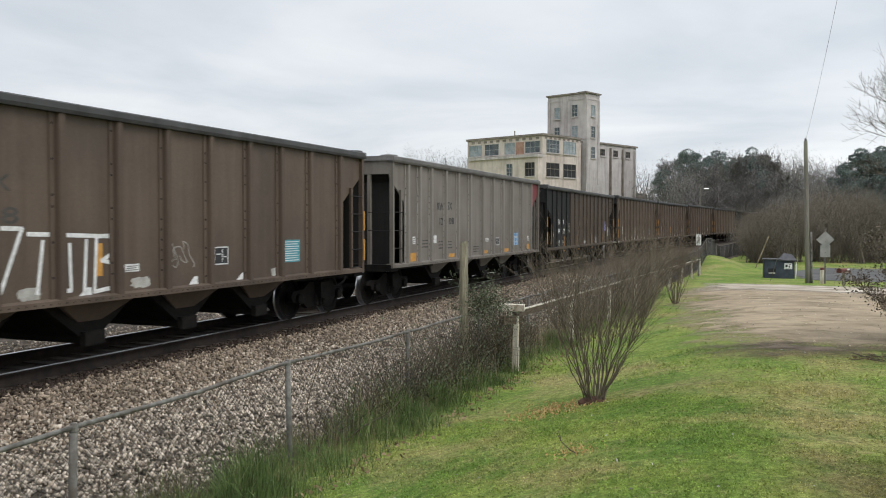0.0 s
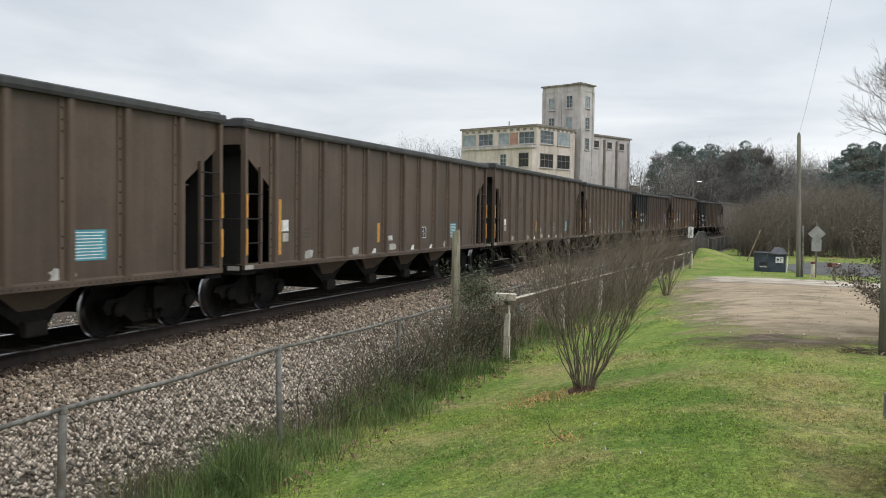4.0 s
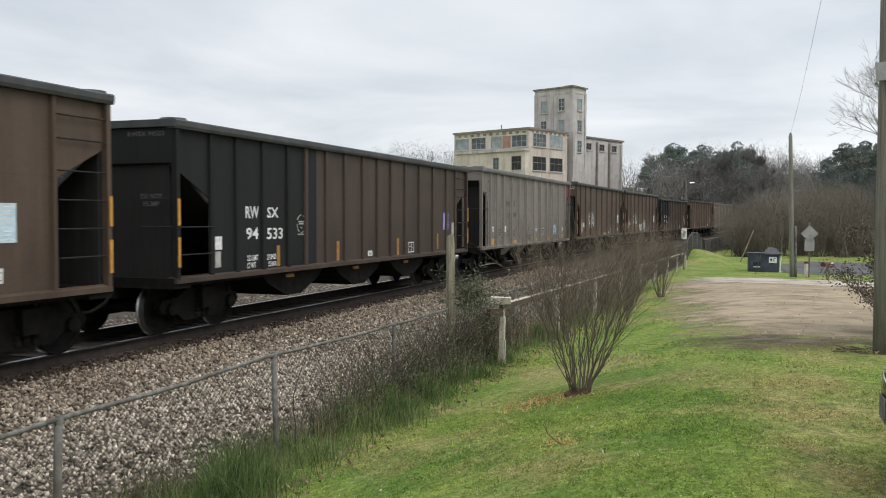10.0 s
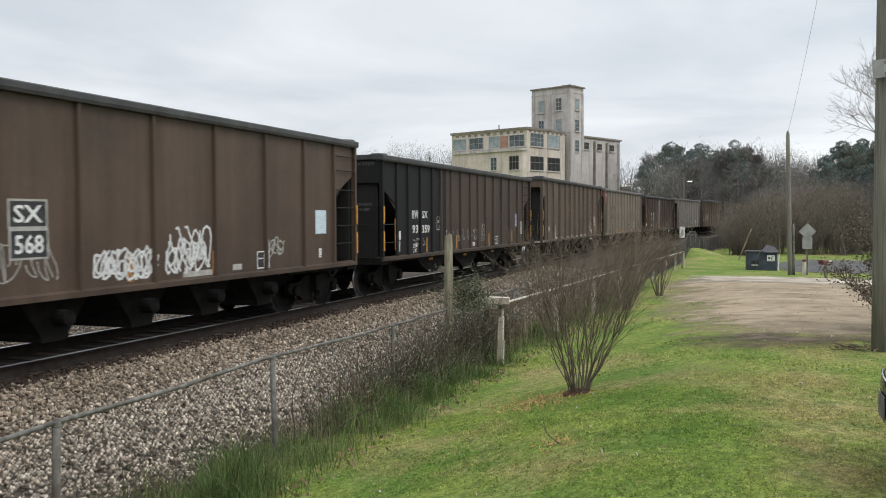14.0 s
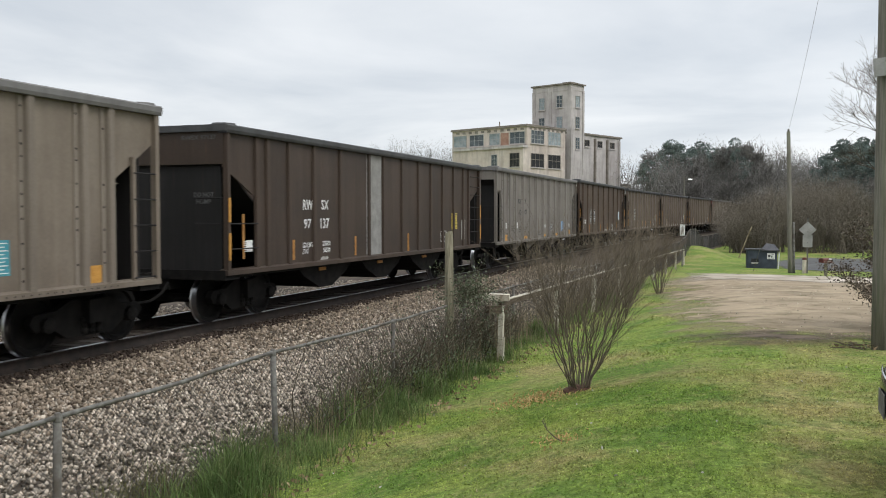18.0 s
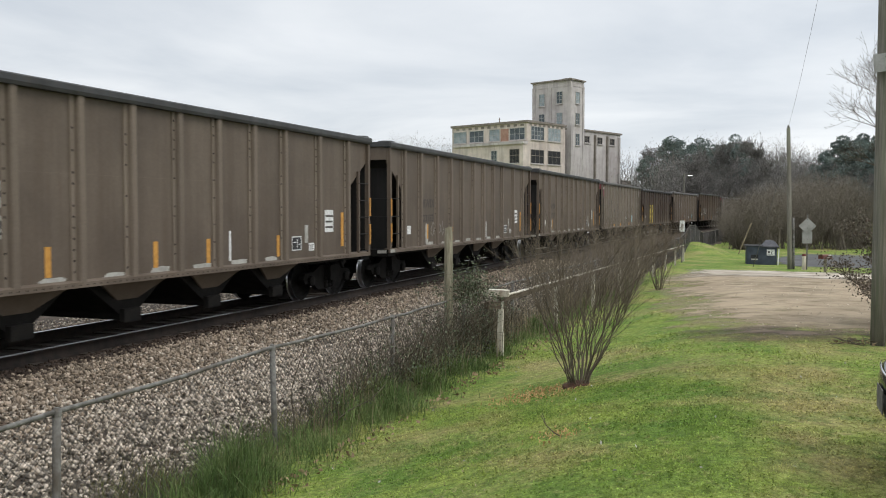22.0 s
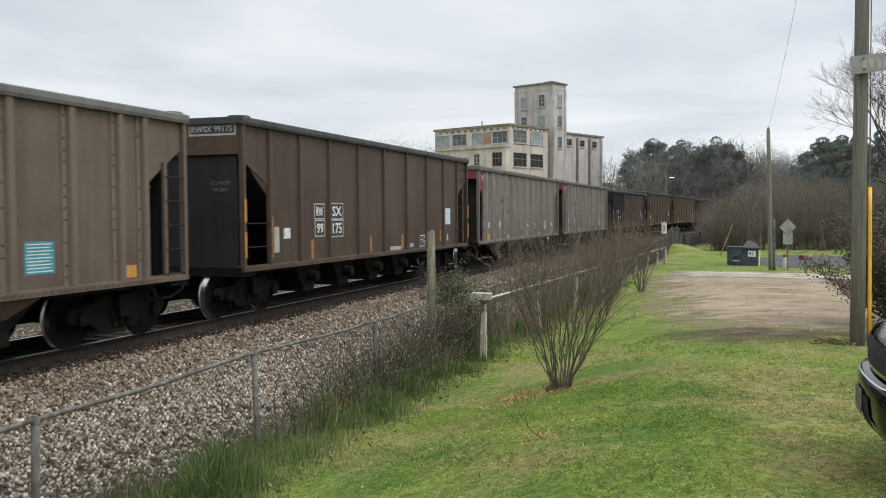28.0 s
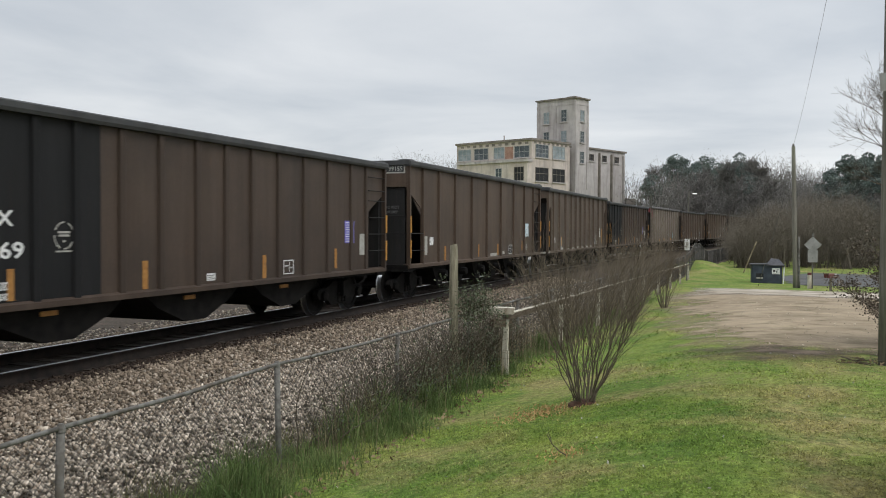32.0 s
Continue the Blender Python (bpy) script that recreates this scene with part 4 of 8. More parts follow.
def mark(car, m, dx, words, seed, dull):
    what, x0, x1, z0, z1 = m[:5]
    x0, x1 = x0 + dx, x1 + dx
    text = words.get(m[5], m[5] if len(m[5]) > 1 else "") if len(m) > 5 else ""

    def put(name, geo, mat, label=""):
        part(name, geo, mat, car, label)

    def write(mat, y):
        if text:
            me, at = letters(text, x0, x1, z0, z1, mat, y)
            part("lettering", me, None, car, at=at)

    if what in PLATES:
        p = plate(x0, x1, z0, z1, -1.5235 if what == "greypanel" else -1.5245)
        put(NAMES[what], p, M_DULLORANGE if what == "orange" and dull else PLATES[what])
        if what == "white":
            g = Geo()
            for k in range(3):
                z = z0 + (z1 - z0) * (k + 0.7) / 4
                g.box(x0 + 0.03, x1 - 0.03 - 0.03 * (k % 2), -1.527, -1.524, z, z + (z1 - z0) * 0.09)
            tagged(part("print_block", g, M_FAINTMARK, car), kind="stuff")
        if what in ("blue", "cyan", "purple", "yellow", "pale"):
            g = Geo()
            for k in range(9):
                z = z0 + (z1 - z0) * (k + 0.6) / 9.6
                g.box(x0 + 0.04, x1 - 0.04 - 0.05 * (k * k % 4), -1.527, -1.524, z, z + (z1 - z0) * 0.032)
            tagged(part("print_block", g, M_WHITEMARK if what != "yellow" else M_DARKMARK, car), kind="stuff")
    elif what == "stripe":
        put("placard", plate(x0 + 0.07, x1, z0, z1), M_WHITEMARK)
        g = Geo()
        for k in range(6):
            z = z0 + (z1 - z0) * k / 6
            g.box(x0, x0 + 0.062, -1.527, -1.522, z, z + (z1 - z0) * 0.1)
        tagged(part("tag_code", g, M_WHITEMARK, car), kind="stuff")
    elif what in ("frame", "frame_w"):
        if what == "frame":
            put("stencil_plate", plate(x0, x1, z0, z1), M_DARKMARK)
        g, w = Geo(), 0.022
        xm = x0 + (x1 - x0) * 0.55
        for a in ((x0, x1, z0, z0 + w), (x0, x1, z1 - w, z1), (x0, x0 + w, z0, z1), (x1 - w, x1, z0, z1), (xm, xm + w, z0 + 0.05, z1 - 0.05), (x0 + 0.06, xm - 0.04, z0 + (z1 - z0) * 0.55, z0 + (z1 - z0) * 0.62), (xm + 0.05, x1 - 0.05, z0 + (z1 - z0) * 0.4, z0 + (z1 - z0) * 0.46)):
            g.box(a[0], a[1], -1.529, -1.5265, a[2], a[3])
        put("stencil_frame", g, M_WHITEMARK)
    elif what == "lines":
        rnd = random.Random(seed)
        g = Geo()
        n = max(2, int((z1 - z0) / 0.075))
        for k in range(n):
            z, x = z0 + (z1 - z0) * k / n, x0
            while x < x1 - 0.05:
                w = rnd.uniform(0.05, 0.14)
                g.box(x, min(x + w, x1), -1.5255, -1.5225, z, z + 0.035)
                x += w + 0.03
        tagged(part("stencil_text", g, M_FAINTMARK, car), kind="stuff")
    elif what in ("ring", "ring_w"):
        g, cx, cz, r = Geo(), (x0 + x1) / 2, z1 - (x1 - x0) * 0.55, (x1 - x0) * 0.5
        for k in range(16):
            if k % 4 != 3 or what == "ring":
                ribbon(g, [(cx + r * math.cos(a), cz + r * 1.05 * math.sin(a)) for a in (k * 0.3927, k * 0.3927 + 0.33)], 0.022, -1.5255)
        for k in range(3):
            ribbon(g, [(cx - r * (0.6, 0.5, 0.12)[k], cz + r * (0.25, 0, -0.45)[k]), (cx + r * (0.6, 0.5, 0.12)[k], cz + r * (0.25, 0, -0.45)[k])], 0.03, -1.5255)
        ribbon(g, [(cx - r * 0.8, z0 + 0.04), (cx + r * 0.8, z0 + 0.04)], 0.025, -1.5255)
        put("round_stencil", g, M_FAINTMARK if what == "ring" else M_PALEMARK)
    elif what == "smudge":
        put("paint_patch", blob(x0, x1, z0, z1, seed), M_PALEMARK)
    elif what == "stencil":
        put("stencil_triangle", Geo().prism([(x0, z0), (x1, z0), (x1 - 0.02, z1), (x1 - 0.12, z1)], -1.5255, -1.522, "y"), M_WHITEMARK)
    elif what == "redtag":
        put("graffiti", scrawl(x0, x1, z0, z1, seed, 0.02), M_REDTAG)
    elif what == "teal":
        put("graffiti", scrawl(x0, x1, z0, z1, seed, 0.03), M_TEALTAG)
    elif what == "box":
        if text:
            put("number_border", plate(x0 - 0.05, x1 + 0.05, z0 - 0.05, z1 + 0.05, -1.5255), M_PALEMARK)
            put("number_box", plate(x0 - 0.02, x1 + 0.02, z0 - 0.02, z1 + 0.02, -1.527), M_DARKMARK)
            x0, x1, z0, z1 = x0 + 0.04, x1 - 0.04, z0 + 0.03, z1 - 0.03
            write(M_WHITEMARK, -1.5285)
    elif what == "white_b":
        put("number_panel", plate(x0 - 0.04, x1 + 0.04, z0 - 0.05, z1 + 0.05), M_PALEMARK)
        write(M_DARKMARK, -1.5265)
    else:
        write({"dark": M_DARKMARK, "dark2": M_DARKMARK, "faint": M_FAINTMARK, "white_t": M_WHITEMARK}[what], -1.527 if what == "dark2" else -1.5235)


def hopper_car(spec):
    """One open-top hopper car; local x runs along the track, the lawn lies to -y, rail level is z = 0."""
    paint, trim, ends, half, top = spec["paint"], spec.get("trim", spec["paint"]), spec.get("ends", M_SOOTSHADE), spec["half"], spec["top"]
    vee = spec["bays"] == "vee"
    cut_z, cut_low = (top - 0.55, top - 1.26) if vee else (top - 0.78, top - 1.3)
    end_low = top - (0.46 if vee else 0.72)
    chord = spec.get("chord", M_CHORD)
    size = (half, top)
    car = thing("hopper_car", spec["label"], "freight car", group="cars of the coal train")

    def sh(name, k, geo, mat, label="", at=None):
        return part(name, shared((name, k, size, mat.name), lambda: geo().mesh(name, mat)), None, car, label, at)

    def outline(x0, x1):
        left = [(x0, top - 0.05), (x0, SILL)] if x0 > -half else [(-half, top - 0.05), (-half, cut_z), (-half + CUT_IN, cut_low), (-half + CUT_IN, SILL)]
        right = [(x1, SILL), (x1, top - 0.05)] if x1 < half else [(half - CUT_IN, SILL), (half - CUT_IN, cut_low), (half, cut_z), (half, top - 0.05)]
        return left + right

    ribs = spec["rib_at"]
    kind_bays = spec["bays"]
    split = spec.get("split")
    for side in (-1, 1):
        turn = pose(0, 0, 0, 0, 0, 0 if side < 0 else 180)
        flip = 1 if side < 0 else -1
        if split is None:
            sh("side_panel", 0, lambda: Geo().prism(outline(-half, half), -1.52, -1.49, "y"), paint, at=turn)
        else:
            a, b = (M_BLACK, paint) if side < 0 else (paint, M_BLACK)
            m = split * flip
            sh("side_panel", ("a", side), lambda: Geo().prism(outline(-half, m), -1.52, -1.49, "y"), a, at=turn)
            sh("side_panel", ("b", side), lambda: Geo().prism(outline(m, half), -1.52, -1.49, "y"), b, at=turn)
        if split is None:
            sh("seam", 0, lambda: Geo().box(-half + 0.9, half - 0.9, -1.5212, -1.515, top - 1.276, top - 1.264), trim, at=turn)
        sh("top_chord", 0, lambda: Geo().prism([(-1.44, top - 0.15), (-1.62, top - 0.15), (-1.64, top - 0.10), (-1.64, top - 0.02), (-1.62, top), (-1.44, top)], -half - 0.03, half + 0.03, "x"), chord, at=turn)
        sh("side_sill", 0, lambda: Geo().prism([(-1.42, SILL - 0.03), (-1.60, SILL - 0.03), (-1.60, SILL + 0.05), (-1.525, SILL + 0.08), (-1.42, SILL + 0.08)], -half, half, "x"), trim, at=turn)
        for x in ribs:
            mat = M_BLACK if split is not None and x < split else spec.get("rib_paint", trim)
            sh("rib", kind_bays, lambda: rib_geo(SILL + 0.05, top - 0.15, kind_bays), mat, at=turn @ Matrix.Translation((x * flip, 0, 0)))
        for x in (-1, 1):
            sh("corner_post", 0, lambda: Geo().box(-0.045, 0.045, -1.6, -1.5, SILL, top - 0.15), M_BLACK if split is not None and x * flip < 0 else trim, at=turn @ Matrix.Translation((x * (half - 0.06), 0, 0)))
            # one end of each side has a full ladder, the other a few grab irons
            rungs = [SILL + 0.1 + 0.41 * k for k in range(5 if x > 0 else 0)] or ([SILL + 0.47, SILL + 0.93, SILL + 1.4] if vee else [SILL + 0.45, SILL + 0.92])
            reach = 0.56 if vee else CUT_IN - 0.06
            if vee:
                sh("ladder_post", x, lambda: Geo().box(-0.035, 0.035, -1.585, -1.53, SILL + 0.02, cut_z - 0.3), trim, at=turn @ Matrix.Translation((x * (half - 0.6), 0, 0)))
            if not vee and x > 0:
                rungs = rungs[1:] + [cut_z + 0.05, cut_z + 0.38]
            for z in rungs:
                sh("grab_iron", vee, lambda: Geo().tube([(-reach / 2, -1.54, 0), (-reach / 2, -1.585, 0), (reach / 2, -1.585, 0), (reach / 2, -1.54, 0)], 0.013, 5), ends, at=turn @ Matrix.Translation((x * (half - 0.06 - reach / 2), 0, z)))
        if vee and side < 0:
            tagged(sh("rivet_pattern", tuple(ribs), lambda: rivet_geo(ribs, SILL + 0.1, top - 0.2), M_UNDER), kind="stuff")
        for e in spec.get("red", ()):
            x0, x1 = sorted((e * half * flip, (e * (half - CUT_IN + 0.02)) * flip))
            o = [(x0, top - 0.15), (x0, cut_z + 0.02), (x1, cut_low + 0.02), (x1, top - 0.15)] if x0 < -half + 0.01 else [(x0, top - 0.15), (x0, cut_low + 0.02), (x1, cut_z + 0.02), (x1, top - 0.15)]
            part("corner_panel", Geo().prism(o, -1.5235, -1.519, "y"), M_RED, car, "faded red corner panel", turn)
            if side < 0 and e < 0:
                g = Geo()
                for k in range(3):
                    g.box(-half + 0.6, -half + 0.86 - 0.06 * k, -1.5265, -1.523, top - 0.36 - 0.075 * k, top - 0.325 - 0.075 * k)
                tagged(part("stencil_text", g, M_WHITEMARK, car), kind="stuff")
    for e in (-1, 1):
        turn = pose(0, 0, 0, 0, 0, 0 if e > 0 else 180)
        sh("end_panel", 0, lambda: Geo().box(half - 0.03, half, -1.5, 1.5, end_low, top - 0.1), M_RED if e in spec.get("red", ()) else M_BLACK if split is not None and e < 0 else spec.get("end_paint", paint), at=turn)
        sh("end_chord", 0, lambda: Geo().box(half - 0.06, half + 0.05, -1.62, 1.62, top - 0.12, top + 0.003, 0.02), chord, at=turn)
        for y in (-1, 1):
            sh("corner_cap", 0, lambda: Geo().lathe([(0.24, -0.01), (0.22, 0.035), (0.1, 0.045)], 10, "z"), chord, at=turn @ Matrix.Translation((half - 0.2, 1.4 * y, top)))
        # bay sheets and a filling plate, coloured dark to hold the recess's shade
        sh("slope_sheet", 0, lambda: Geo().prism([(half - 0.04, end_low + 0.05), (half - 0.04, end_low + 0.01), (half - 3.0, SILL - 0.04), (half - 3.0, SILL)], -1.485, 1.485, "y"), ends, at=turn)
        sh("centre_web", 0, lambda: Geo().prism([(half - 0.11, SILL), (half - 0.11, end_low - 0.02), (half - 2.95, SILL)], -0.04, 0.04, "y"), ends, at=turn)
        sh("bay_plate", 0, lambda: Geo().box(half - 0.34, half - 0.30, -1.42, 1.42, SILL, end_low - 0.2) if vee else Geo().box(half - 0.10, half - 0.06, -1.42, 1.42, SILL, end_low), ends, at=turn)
        sh("end_sill", 0, lambda: Geo().box(half - 0.45, half + 0.02, -1.55, 1.55, SILL - 0.12, SILL + 0.06), M_UNDER, at=turn)
        sh("bay_floor", 0, lambda: Geo().box(half - 3.05, half - 0.45, -1.485, 1.485, SILL - 0.09, SILL - 0.015), M_UNDER, at=turn)
        for y in () if spec.get("hump") else (-0.92, 0.92):
            sh("end_post", 0, lambda: Geo().box(half - 0.10, half - 0.01, -0.045, 0.045, SILL, end_low + 0.02), spec.get("end_paint", trim), at=turn @ Matrix.Translation((0, y, 0)))
        for z in (SILL + 0.93, SILL + 1.4):
            sh("end_grab_iron", 0, lambda: Geo().tube([(half + 0.0, 0.92, 0), (half + 0.05, 0.94, 0), (half + 0.05, 1.5, 0), (half + 0.0, 1.52, 0)], 0.013, 5), ends, at=turn @ Matrix.Translation((0, 0, z)))
        sh("coupler", 0, lambda: Geo().box(half, half + 0.5, -0.11, 0.11, 0.76, 0.98).box(half + 0.45, half + 0.75, -0.17, 0.14, 0.74, 1.0, 0.05), M_UNDER, at=turn)
        sh("air_hose", 0, lambda: Geo().tube([(half + 0.1, 0.35, 0.8), (half + 0.3, 0.36, 0.62), (half + 0.5, 0.25, 0.48), (half + 0.72, 0.08, 0.45)], 0.03, 6), M_UNDER, at=turn)
        bogie(car, e * BOLSTER)
    for y in (-1.62, ):
        for z0, z1 in ((SILL + 0.25, SILL + 0.75), (SILL + 0.95, SILL + 1.4)):
            if spec.get("post_bars"):
                part("reflector", Geo().box(-half + 0.02, -half + 0.08, y - 0.005, y + 0.01, z0, z1), M_ORANGE, car)
                part("reflector", Geo().box(half - 0.08, half - 0.02, y - 0.005, y + 0.01, z0, z1), M_ORANGE, car)
    if vee and spec.get("post_bars"):
        part("reflector", Geo().box(-half + 0.02, -half + 0.3, -1.607, -1.600, SILL - 0.02, SILL + 0.06), M_PALEMARK, car)
        part("reflector", Geo().box(-half - 0.028, -half - 0.02, -1.5, -1.24, SILL - 0.04, SILL + 0.04), M_PALEMARK, car)
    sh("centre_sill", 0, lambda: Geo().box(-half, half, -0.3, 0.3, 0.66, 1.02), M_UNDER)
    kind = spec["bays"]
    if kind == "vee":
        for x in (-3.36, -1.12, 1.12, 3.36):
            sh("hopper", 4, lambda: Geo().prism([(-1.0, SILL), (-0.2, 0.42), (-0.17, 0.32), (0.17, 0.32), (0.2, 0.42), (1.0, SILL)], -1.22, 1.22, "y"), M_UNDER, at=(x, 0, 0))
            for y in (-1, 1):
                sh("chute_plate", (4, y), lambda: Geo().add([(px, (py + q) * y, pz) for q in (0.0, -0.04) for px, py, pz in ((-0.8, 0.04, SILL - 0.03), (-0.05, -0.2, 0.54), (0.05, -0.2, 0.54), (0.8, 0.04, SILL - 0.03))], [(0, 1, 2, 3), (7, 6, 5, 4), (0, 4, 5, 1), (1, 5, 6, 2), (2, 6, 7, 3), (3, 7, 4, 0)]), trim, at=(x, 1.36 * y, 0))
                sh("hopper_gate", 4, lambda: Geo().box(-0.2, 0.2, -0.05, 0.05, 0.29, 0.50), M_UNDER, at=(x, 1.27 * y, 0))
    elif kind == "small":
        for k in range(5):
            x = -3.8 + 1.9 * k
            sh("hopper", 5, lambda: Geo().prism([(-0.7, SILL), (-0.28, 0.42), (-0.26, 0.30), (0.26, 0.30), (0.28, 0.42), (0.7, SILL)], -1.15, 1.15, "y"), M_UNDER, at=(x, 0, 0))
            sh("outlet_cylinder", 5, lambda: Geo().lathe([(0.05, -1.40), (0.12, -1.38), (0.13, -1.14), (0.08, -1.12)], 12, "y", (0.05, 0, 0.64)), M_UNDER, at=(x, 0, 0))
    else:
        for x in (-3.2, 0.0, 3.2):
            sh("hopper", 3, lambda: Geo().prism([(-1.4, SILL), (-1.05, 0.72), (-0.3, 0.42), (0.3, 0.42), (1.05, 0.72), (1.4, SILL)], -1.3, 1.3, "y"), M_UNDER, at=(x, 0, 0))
            sh("reflector", 3, lambda: Geo().box(-0.15, 0.15, -1.33, -1.30, 0.80, 0.87), M_DULLORANGE, at=(x - 0.2, 0, 0))
    axles = []
    for e in (-1, 1):
        for dx in (-0.89, 0.89):
            ws = part("wheelset", shared("axle", lambda: Geo().lathe([(0.07, -1.08), (0.085, -0.85), (0.085, 0.85), (0.07, 1.08)], 10, "y").mesh("wheelset", M_UNDER)), None, car, at=(e * BOLSTER + dx, 0, WHEEL_R))
            for y in (-1, 1):
                part("wheel", shared("wheel", wheel_geo), None, ws, at=pose(0, y * 0.755, 0, 0, 0, 0 if y < 0 else 180))
            axles.append((ws, e * BOLSTER + dx))
    words = spec.get("words", {})
    for k, m in enumerate(MARKS.get(spec.get("marks", ""), ())):
        mark(car, m, spec["half"] - 7.35 + spec.get("text_shift" if len(m) > 5 else "shift", spec.get("shift", 0.0)), words, 17 * k + len(TRAIN), not vee)
    if spec.get("end_words"):
        two = spec["end_words"].split() if spec.get("red") else ()
        for k, w in enumerate(two):
            me, _ = letters(w, 0, 0.42 + 0.2 * k, 0, 0.1, M_PALEMARK, 0)
            part("lettering", me, None, car, at=pose(-half - 0.004, -0.5, top - 0.27 - 0.145 * k, 0, 0, -90))
    if spec.get("end_words") and not spec.get("red"):
        part("number_panel", Geo().box(-half - 0.006, -half - 0.001, -1.45, -0.39, top - 0.35, top - 0.11), M_PALEMARK, car)
        part("number_box", Geo().box(-half - 0.01, -half - 0.006, -1.42, -0.42, top - 0.31, top - 0.13), M_DARKMARK, car)
        me, _ = letters(spec["end_words"], 0, 0.93, 0, 0.12, M_PALEMARK, 0)
        part("lettering", me, None, car, at=pose(-half - 0.012, -0.45, top - 0.28, 0, 0, -90))
    if spec.get("hump"):
        for k, (w, n) in enumerate((("DO NOT", 0.44), ("HUMP", 0.33))):
            me, _ = letters(w, 0, n, 0, 0.085, M_DIMMARK, 0)
            part("lettering", me, None, car, at=pose(-half + 0.056, n / 2 - 1.05, top - 1.32 - 0.13 * k, 0, 0, -90))
        if not spec.get("end_words") and len(words.get("D", "")) > 2:
            me, _ = letters("RWSX " + words["C"] + words["D"], 0, 0.75, 0, 0.085, M_DIMMARK, 0)
            part("lettering", me, None, car, at=pose(-half - 0.004, -0.62, top - 0.27, 0, 0, -90))
    for x0, x1, z0, z1, seed, w in spec.get("tags", ()):
        part("graffiti", scrawl(x0, x1, z0, z1, seed, w), M_WHITEMARK if w > 0.04 else M_PALEMARK, car, "white spray-painted scrawl")
    for pts, w in spec.get("strokes", ()):
        g = Geo()
        ribbon(g, pts, w, -1.5265)
        part("graffiti", g, M_WHITEMARK, car, "large white spray-painted outline letters")
    return car, axles


TRAIN = []          # (car, axles, place along the track at the start)


def car_pose(s):
    a, b = [on_track(s + d, 0.0) for d in (-BOLSTER, BOLSTER)]
    return pose((a[0] + b[0]) / 2, (a[1] + b[1]) / 2, 0, 0, 0, math.degrees(math.atan2(b[1] - a[1], b[0] - a[0])))


def spaced(a, b, n):
    return [a + (b - a) * k / (n - 1) for k in range(n)]


BROWN = dict(paint=M_BROWN, half=7.35, top=3.76, rib_at=[-6.2, -5.2, -4.2, -3.1, -2.0, -0.86, 0.26, 1.42, 2.62, 3.74, 4.9, 6.22], bays="vee", marks="brown", shift=-0.28, post_bars=1, label="weathered brown open-top hopper car with ribbed sides and rusty streaks")
RIVET = dict(BROWN, rib_at=[-6.25, -5.05, -3.7, -2.48, -1.36, -0.18, 0.95, 2.13, 3.3, 4.78, 6.2], marks="rivet", shift=0.0, top=3.86, label="dusty brown hopper car with riveted ribs and orange reflector bars")
BOXED = dict(paint=M_DUSTY, half=7.3, top=3.9, rib_at=[-6.2, -4.9, -3.45, -1.8, -0.15, 1.55, 3.25, 4.8, 6.2], bays="small", marks="box", hump=1, post_bars=1, label="dark brown hopper car with boxed white reporting marks")
BLACK = dict(paint=M_UMBER, half=7.6, top=3.70, rib_at=[-6.52, -5.72, -4.8, -3.85, -3.1, -2.16, -1.23, -0.26, 0.6, 1.47, 2.43, 3.47, 4.55, 5.7, 6.52], bays="wide", marks="black", split=-3.1, hump=1, post_bars=1, label="hopper car with a black end section and rusty brown ribbed sides")
GREY = dict(paint=M_GREY, rib_paint=M_GREYRIB, chord=M_CHORDPALE, half=7.2, top=3.81, rib_at=[-6.12, -5.3, -4.45, -3.3, -2.24, -1.12, 0.11, 1.25, 2.37, 3.52, 4.77, 6.1], bays="vee", marks="grey", label="pale grey hopper car with ribbed sides and orange reflectors")
FURX = dict(paint=M_TAN, rib_paint=M_TANRIB, chord=M_CHORDPALE, half=7.3, top=3.82, rib_at=[-6.23, -5.62, -4.7, -3.7, -2.62, -1.5, -0.4, 0.75, 1.9, 3.05, 4.2, 5.35, 6.2], bays="vee", marks="furx", red=(-1,), label="tan hopper car with faded red panels at one end")
W = lambda a, b, c, d, **k: dict(A=a, B=b, C=c, D=d, **k)
SEVEN = [((-6.6, 2.05), (-5.55, 2.02), (-5.9, 1.2), (-6.15, 1.05)), ((-6.6, 2.05), (-6.62, 1.9), (-5.95, 1.86), (-6.2, 1.3)), ((-5.45, 1.95), (-3.9, 1.9)), ((-5.2, 1.85), (-5.3, 1.15)), ((-4.95, 1.85), (-4.95, 1.15), (-4.7, 1.15), (-4.72, 1.8)), ((-4.4, 1.85), (-4.45, 1.1)), ((-4.2, 1.9), (-4.25, 1.1), (-3.75, 1.15), (-3.65, 1.45), (-4.1, 1.55), (-3.75, 1.7), (-3.8, 1.92), (-4.2, 1.9))]
